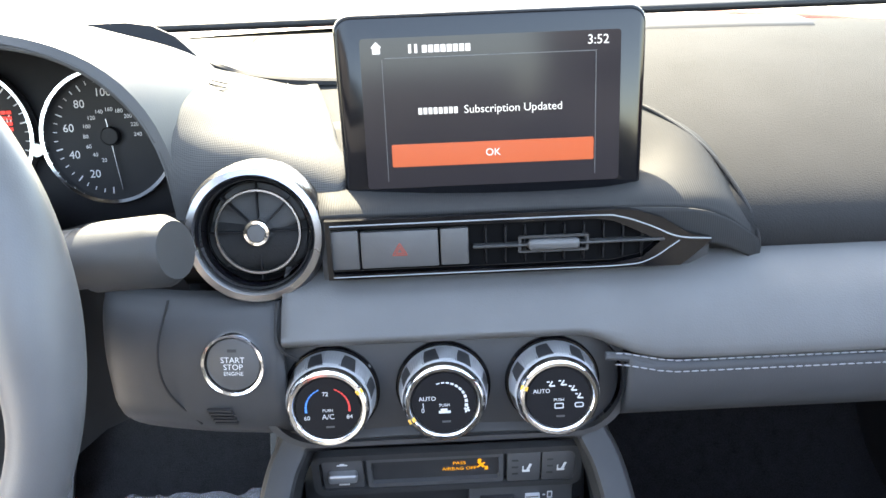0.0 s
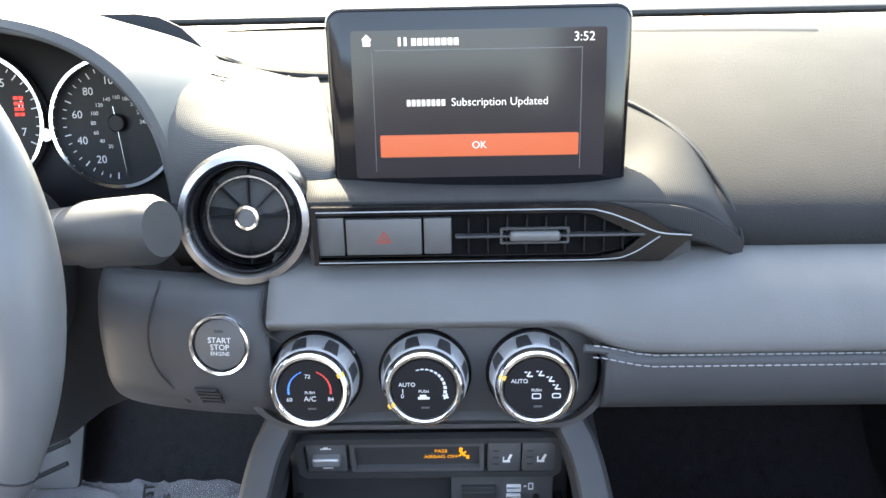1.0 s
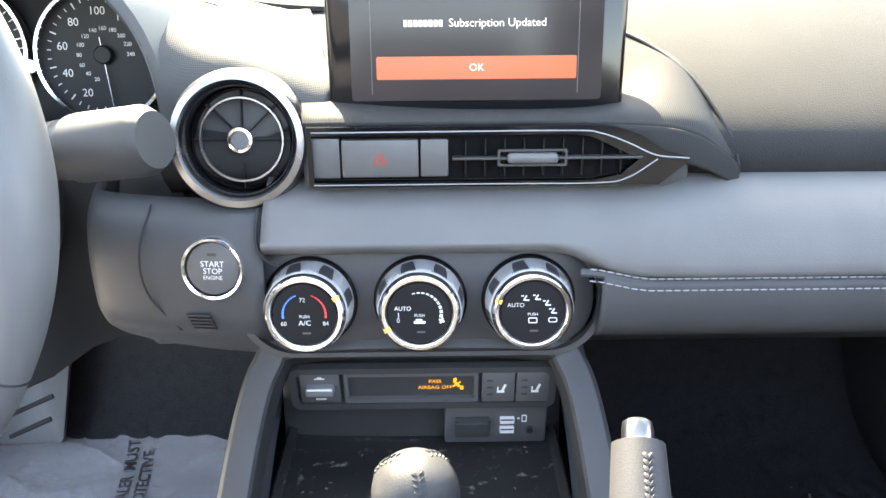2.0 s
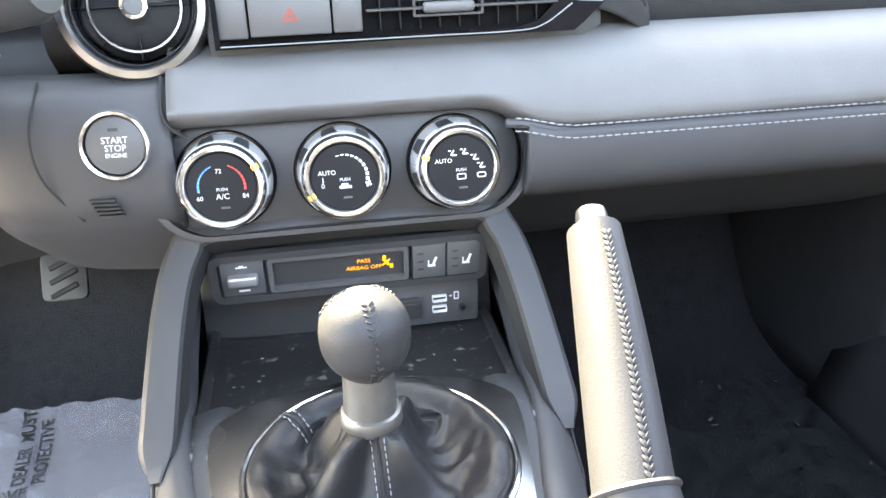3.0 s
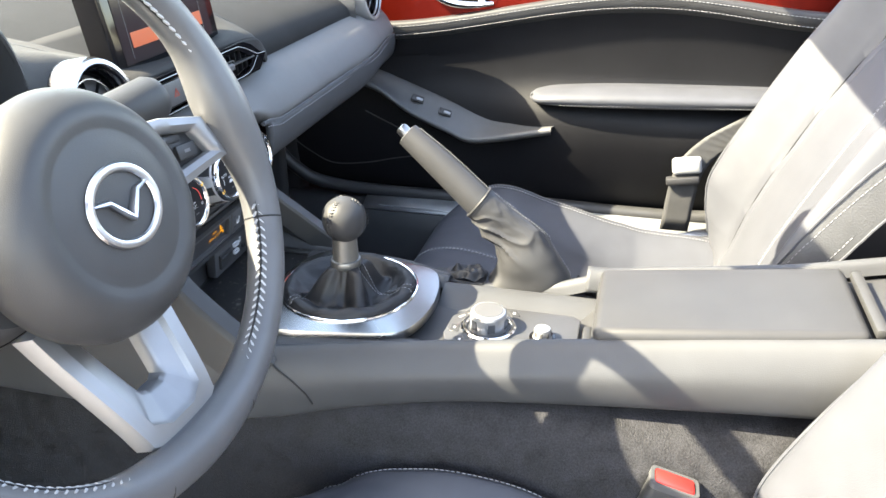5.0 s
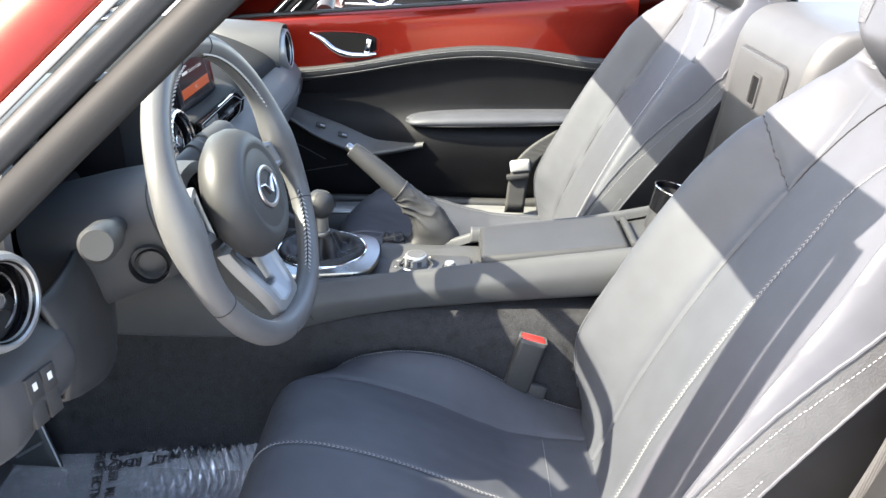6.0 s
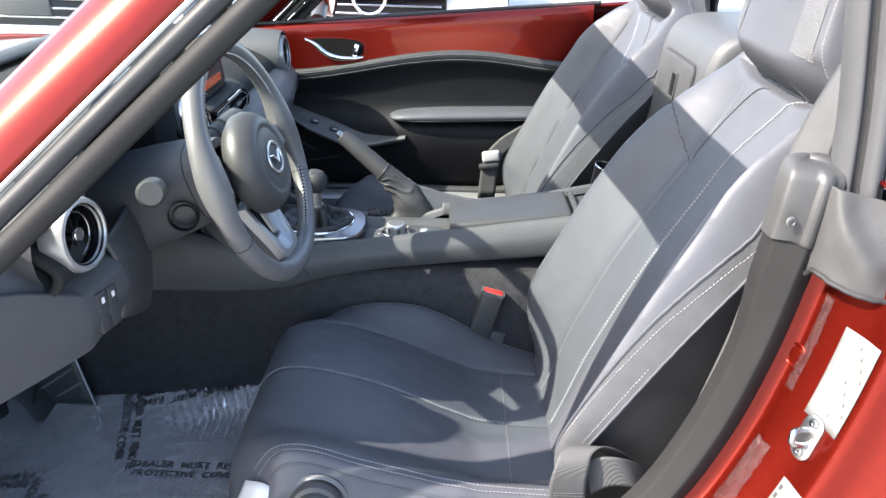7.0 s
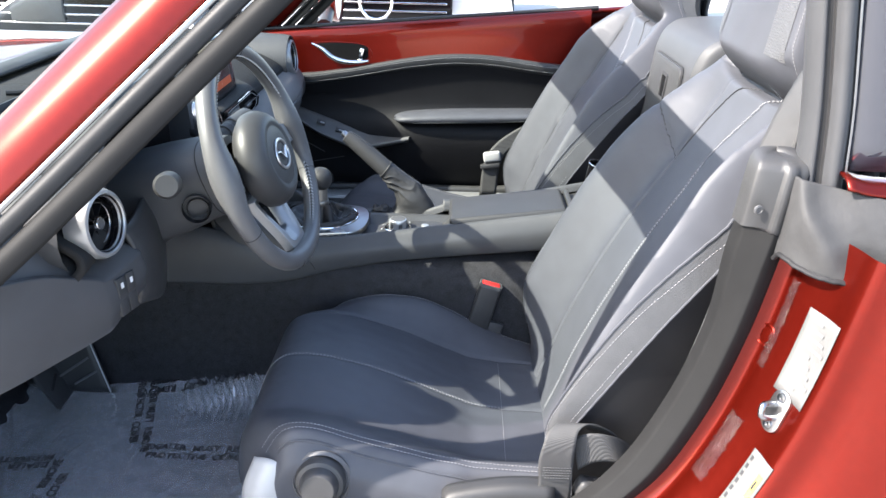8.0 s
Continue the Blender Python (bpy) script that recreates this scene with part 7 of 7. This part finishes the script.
def film_z(x, y):
    up = (0.008 + 0.036 * smooth01(-y, -0.72, -0.32)) * smooth01(x, -0.195, -0.125) + 0.5 * max(0, y - 0.78) ** 1.2
    w = noise.noise((x * 9, y * 9, 0.3)) * 0.004 + noise.noise((x * 30, y * 22, 1.7)) * 0.0018
    cr = (0.0034 * math.sin(520 * (y - 0.30 * x) + 9 * noise.noise((x * 14, y * 11, 2.2))) + 0.0030 * math.sin(300 * (y + 0.2 * x) + 7 * noise.noise((x * 20, y * 16, 6.2)))) * math.exp(-(((x + 0.150) / 0.075) ** 4) - ((y - 0.465) / 0.085) ** 4)
    for k, (fx, fy, am) in enumerate(((7, 16, 0.0022), (17, 8, 0.0014), (24, 34, 0.0009))):
        w += am * max(0, 1 - 4.5 * abs(noise.noise((x * fx + 2.3 * k, y * fy, 4.1 + k)))) ** 2
    return 0.4485 + up + w + cr


part("sheet", fgrid(lambda v, u: (u, v, film_z(u, v)), 0.20, 0.838, -0.570, -0.128, 370, 220), FILM, fm)


def film_words(t, x, y, rot, length):
    b = words(t, 0.02, Matrix.Identity(4), bold=0.0004)
    wide = max(v_.co.x for v_ in b.verts) - min(v_.co.x for v_ in b.verts)
    bmesh.ops.transform(b, matrix=pose(0, 0, 0, 0, 0, rot) @ Matrix.Diagonal((length / wide, 1.0, 1.0, 1.0)), verts=list(b.verts))
    bmesh.ops.subdivide_edges(b, edges=list(b.edges), cuts=1)
    for v_ in b.verts:
        v_.co = Vector((v_.co.x + x, v_.co.y + y, film_z(v_.co.x + x, v_.co.y + y) + 0.0026))
    part("warning_print", b, INK, fm, "black printed warning", smooth=False)


for x, y, rot in ((-0.310, 0.455, -90), (-0.222, 0.588, 194), (-0.145, 0.530, 98), (-0.458, 0.690, 2)):
    film_words("DEALER  MUST  REMOVE", x, y, rot, 0.21)
    dn = Vector((math.sin(radians(rot)), -math.cos(radians(rot)))) * 0.0225 + Vector((math.cos(radians(rot)), math.sin(radians(rot)))) * -0.014
    film_words("PROTECTIVE  COVER", x + dn.x, y + dn.y, rot, 0.175)
film_words("DEALER  MUST", -0.374, 0.768, 98, 0.122)
film_words("PROTECTIVE", -0.352, 0.760, 98, 0.108)


tg = thing("tunnel_guard", (-0.145, 0.76, 0.46), "black plastic guard plate with two bars on the tunnel side", "trim plate")
part("plate", surf([[(-0.158, 0.685, 0.458), (-0.158, 0.76, 0.458), (-0.158, 0.85, 0.462)], [(-0.148, 0.705, 0.52), (-0.148, 0.77, 0.52), (-0.148, 0.85, 0.522)], [(-0.139, 0.725, 0.582), (-0.139, 0.78, 0.584), (-0.139, 0.85, 0.586)]], 8, 8), PLASTIC, tg, thick=0.004)
part("edge_line", tube([(-0.1605, 0.685, 0.459), (-0.1505, 0.705, 0.52), (-0.1415, 0.725, 0.583)], 0.0014, 6), BARREL, tg, "worn pale edge")
for y0, y1, z0, z1 in ((0.722, 0.80, 0.528, 0.474), (0.710, 0.752, 0.500, 0.474)):
    part("guard_bar", tube([(-0.156 + 0.16 * (z0 - 0.49), y0, z0), (-0.156 + 0.16 * (z1 - 0.49), y1, z1)], 0.0024, 6), FAINT, tg, "raised bar")


def pedal(name, at, tilt, w, h, label, bars):
    p = thing(name, at, label, "pedal")
    m = pose(at[0], at[1], at[2], tilt, 0, 0)
    part("pad", prism(rrect(w, h, 0.008, 4), 0.006, m, 0.0015), GREY if "plate" in label else PLASTIC, p)
    for k in range(bars):
        y = -h / 2 + h * (k + 0.7) / (bars + 0.4)
        part("grip_bar", rbox(m @ Matrix.Translation((0, y, 0.0068)) @ Matrix.Rotation(radians(24), 4, "Z"), w * 0.66, 0.006, 0.003, 0.001, 1), RUBBER, p)
    part("arm", tube([m @ Vector((0, h * 0.3, -0.004)), m @ Vector((0, h * 0.6, -0.03)), m @ Vector((0, h * 1.3, -0.06))], 0.007, 8), PLASTIC, p)
    return p


pedal("accelerator_pedal", (-0.180, 0.80, 0.515), 62, 0.060, 0.15, "black accelerator pedal with two grip bars", 2)
pedal("foot_rest", (-0.505, 0.86, 0.55), 55, 0.085, 0.18, "grey foot rest plate with slanted grooves", 6)
pedal("clutch_pedal", (-0.455, 0.84, 0.655), 62, 0.062, 0.055, "black clutch pedal pad with grip bars", 3)
pedal("brake_pedal", (-0.313, 0.85, 0.628), 62, 0.050, 0.055, "black brake pedal pad with grip bars", 3)

# scattered flakes on the carpets and tray
fk = []
rnd = random.Random(5)
for k in range(52):
    if k < 34:
        x, y, z = rnd.uniform(0.18, 0.56), rnd.uniform(0.42, 0.75), 0.4425
    else:
        x, y, z = rnd.uniform(-0.08, 0.08), rnd.uniform(0.35, 0.45), 0.7505
    s_ = rnd.uniform(0.001, 0.0042 if z < 0.5 else 0.0012)
    fk.append(rbox(pose(x, y, z, rnd.uniform(-20, 20), rnd.uniform(-20, 20), rnd.uniform(0, 180)), s_ * 2, s_, 0.0006, 0))
tagged(part("flakes", join(*fk), WHITE, smooth=False), "scattered white paper flakes on carpet and tray", "debris", kind="stuff")

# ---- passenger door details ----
# flat sheet on the panel, coloured near-black as the shade of a hollow
part("opener_cup", surf([[(0.6655 + 0.10 * (z + h * q_ - 0.96), y, z + h * q_) for q_ in (1, 0.5, 0, -0.5, -1)] for y, z, h in ((0.405, 0.981, 0.005), (0.385, 0.976, 0.013), (0.35, 0.970, 0.020), (0.31, 0.968, 0.021), (0.282, 0.967, 0.018), (0.272, 0.966, 0.011))], 14, 16), RECESSSHADE, door, "flat opener recess painted black as shade", thick=0.001)
part("door_handle", tube(spl([(0.661, 0.418, 0.988), (0.658, 0.392, 0.976), (0.655, 0.365, 0.955), (0.654, 0.335, 0.945), (0.655, 0.300, 0.944), (0.658, 0.272, 0.947)], 30), [0.002 + 0.0052 * math.sin(math.pi * (0.08 + 0.84 * k / 30)) for k in range(31)], 10), CHROME, door, "chrome door opener")
part("opener_post", rbox(pose(0.662, 0.290, 0.962, 12, 0, 0), 0.008, 0.012, 0.034, 0.003, 2), CHROME, door, "chrome post of the opener")
part("opener_rim", tube(spl([(0.668, 0.418, 0.989), (0.6675, 0.36, 0.992), (0.667, 0.29, 0.988), (0.666, 0.264, 0.970), (0.665, 0.270, 0.946)], 30), 0.0012, 6), RED, door)
for dz in (-0.004, -0.018):
    part("pad_stitching", stitches([(0.6492 if dz > -0.01 else 0.6518, y, padline(y) + dz) for y in [0.48 - 0.01 * k for k in range(74)]], 0.0062, 0.0046, 0.0005), THREAD, door, "white stitching")
rows = [[(0.676, yt, zt + 0.002), (0.657, yt, zt), (0.637, (yt + yl) / 2, (zt + zl) / 2 + 0.0015), (0.620, yl, zl + 0.004), (0.616, yl, zl), (0.618, yl, zl - 0.006), (0.632, yl, zl - 0.012), (0.668, yl, zl - 0.018)] for yt, zt, yl, zl in ((0.500, 0.818, 0.488, 0.814), (0.485, 0.824, 0.463, 0.804), (0.42, 0.803, 0.406, 0.768), (0.345, 0.778, 0.345, 0.742), (0.29, 0.757, 0.303, 0.726), (0.25, 0.750, 0.25, 0.733), (0.15, 0.757, 0.163, 0.752))]
part("pull_handle", surf(rows, 18, 30), GREY, door, "moulded pull with window switches")
for y, z in ((0.398, 0.7865), (0.349, 0.7655)):
    sm_ = pose(0.6355, y, z, 26, -38, 0)
    sw = part("window_switch", rbox(sm_, 0.013, 0.022, 0.005, 0.002, 2), PLASTIC, door, "window switch")
    part("switch_lip", rbox(sm_ @ Matrix.Translation((-0.002, -0.003, 0.0035)), 0.005, 0.012, 0.003, 0.001, 1), SILVER, sw)
part("pocket_seam", tube(spl([(0.6535, 0.66, 0.700), (0.6537, 0.614, 0.668), (0.6545, 0.568, 0.648), (0.6538, 0.50, 0.655), (0.6535, 0.4448, 0.668), (0.6532, 0.3419, 0.688)], 40), 0.0012, 6), PLASTIC, door, "moulded pocket line")
part("pocket_seam", tube([(0.6535, 0.502, 0.7531), (0.6525, 0.4463, 0.7288), (0.6528, 0.3936, 0.6994)], 0.0012, 6), PLASTIC, door, "moulded pocket line")
part("arm_stitching", stitches([(0.6040, 0.155 - 0.01 * k, 0.7985 + 0.00042 * k) for k in range(40)], 0.006, 0.0038, 0.00032), THREAD, door, "white stitching")
part("window_seal", tube([(0.694, y, belt(y) + 0.004) for y in (0.72, 0.4, 0.1, -0.32)], 0.006, 8), RUBBER, door, "black belt seal")
mir = thing("door_mirror", (0.9, 0.36, 1.0), "red door mirror seen over the passenger door", "door mirror")
part("shell", lathe([(0.0, 0.06), (0.04, 0.05), (0.07, 0.02), (0.075, 0.0), (0.070, -0.004)], pose(0.90, 0.38, 1.075, -90, 0, 0) @ Matrix.Diagonal((1.25, 0.85, 1, 1)), 32), RED, mir)
part("mirror_glass", lathe([(0.0, 0.0), (0.068, 0.0)], pose(0.90, 0.380, 1.075, -90, 0, 0) @ Matrix.Diagonal((1.25, 0.85, 1, 1)), 32), CHROME, mir, "mirror glass")
part("foot", tube([(0.76, 0.40, 1.02), (0.82, 0.40, 1.05), (0.88, 0.40, 1.06)], 0.02, 10), PLASTIC, mir)

# switches on the outboard dash panel
for k in range(4):
    x_ = -0.5545 + 0.0175 * (k % 2)
    sm_ = face((x_, 0.4470 - 0.25 * (x_ + 0.548), 0.889 - 0.026 * (k // 2)), 4, -13)
    part("outboard_switch", rbox(sm_, 0.0160, 0.0245, 0.008, 0.0012), PLASTIC, dash, "square dash switch")
    if k < 2:
        part("switch_icon", bar(sm_, 0, 0.002, 0.005, 0.007, 0.0043), ICON, dash, smooth=False)

# ---- parked cars beyond ----
def parked_car(x, y, heading, paint, label, badge=True, plate=-0.26, zlift=0.0):
    car = thing("parked_car", (x, y, 0.2), label, "car", "parked cars")
    m = pose(x, y, 0.2 + zlift, 0, 0, heading)

    def tr(rows_):
        return [[m @ Vector(p) for p in r] for r in rows_]
    W = 0.9
    prof = ((2.25, 0.30, 0.93), (2.28, 0.55, 0.95), (2.20, 0.78, 0.90), (1.6, 0.98, 0.86), (0.9, 1.04, 0.82), (0.3, 1.40, 0.66), (-0.3, 1.48, 0.62), (-1.1, 1.40, 0.62), (-1.8, 1.06, 0.78), (-2.3, 0.95, 0.88), (-2.35, 0.35, 0.9))
    part("body", surf(tr([[(-W * w, yy, 0.35), (-W * w, yy, z * 0.72), (-W * w * 0.90, yy, z * 0.97), (0, yy, z + 0.02), (W * w * 0.90, yy, z * 0.97), (W * w, yy, z * 0.72), (W * w, yy, 0.35)] for yy, z, w in prof]), 30, 50), paint, car)
    fr_ = m @ pose(0, 2.30, 0.55, 90, 0, 180)
    part("grille", prism(rrect(0.95, 0.30, 0.08, 5), 0.03, fr_, 0.01), PIANO, car, "dark front grille")
    for k in range(5):
        part("grille_bar", rbox(fr_ @ Matrix.Translation((0, -0.10 + 0.05 * k, 0.035)), 0.88, 0.012, 0.012, 0.003, 1), CHROME, car)
    if badge:
        part("badge", tube([fr_ @ Vector((0.10 * math.cos(a), 0.10 * math.sin(a), 0.05)) for a in [2 * math.pi * k / 32 for k in range(32)]], 0.010, 8, True), CHROME, car, "plain chrome ring badge")
    part("plate_holder", rbox(fr_ @ Matrix.Translation((0, plate, 0.05)), 0.30, 0.12, 0.02, 0.005, 2), GREY, car, "empty number plate holder")
    part("bumper", rbox(m @ pose(0, 2.25, 0.36), 1.7, 0.16, 0.14, 0.05, 3), paint, car)
    for s in (-1, 1):
        hl = part("headlight", lathe([(0.0, 0.05), (0.09, 0.04), (0.13, 0.0), (0.12, -0.03)], m @ pose(s * 0.66, 2.17, 0.68, -70, 0, s * 12) @ Matrix.Diagonal((1.3, 0.7, 1, 1)), 28), CHROME, car, "clear headlight")
        for yy in (1.42, -1.42):
            wl = part("wheel", lathe([(0.31, -0.1), (0.33, -0.06), (0.33, 0.06), (0.31, 0.1), (0.22, 0.1)], m @ pose(s * 0.80, yy, 0.33 - zlift, 0, s * 90, 0), 32), RUBBER, car, "black tyre")
            part("rim", lathe([(0.22, 0.09), (0.20, 0.05), (0.05, 0.08), (0.0, 0.08)], m @ pose(s * 0.80, yy, 0.33 - zlift, 0, s * 90, 0), 28), SATIN, wl, "alloy rim")
    return car


parked_car(6.0, 0.55, 90, SILVERCAR, "silver parked car with round grille badge facing the roadster")
parked_car(5.5, 2.42, 90, SILVERCAR, "grey parked car with an empty plate holder", badge=False, plate=-0.03)

# door opening seal on the passenger's side
part("opening_seal", tube(spl([(0.625, 0.71, 0.88), (0.618, 0.690, 0.74), (0.626, 0.635, 0.645), (0.645, 0.53, 0.606), (0.660, 0.2, 0.600), (0.660, -0.1, 0.602), (0.655, -0.24, 0.65)], 50), 0.012, 10), PLASTIC, shell, "dark door opening seal")
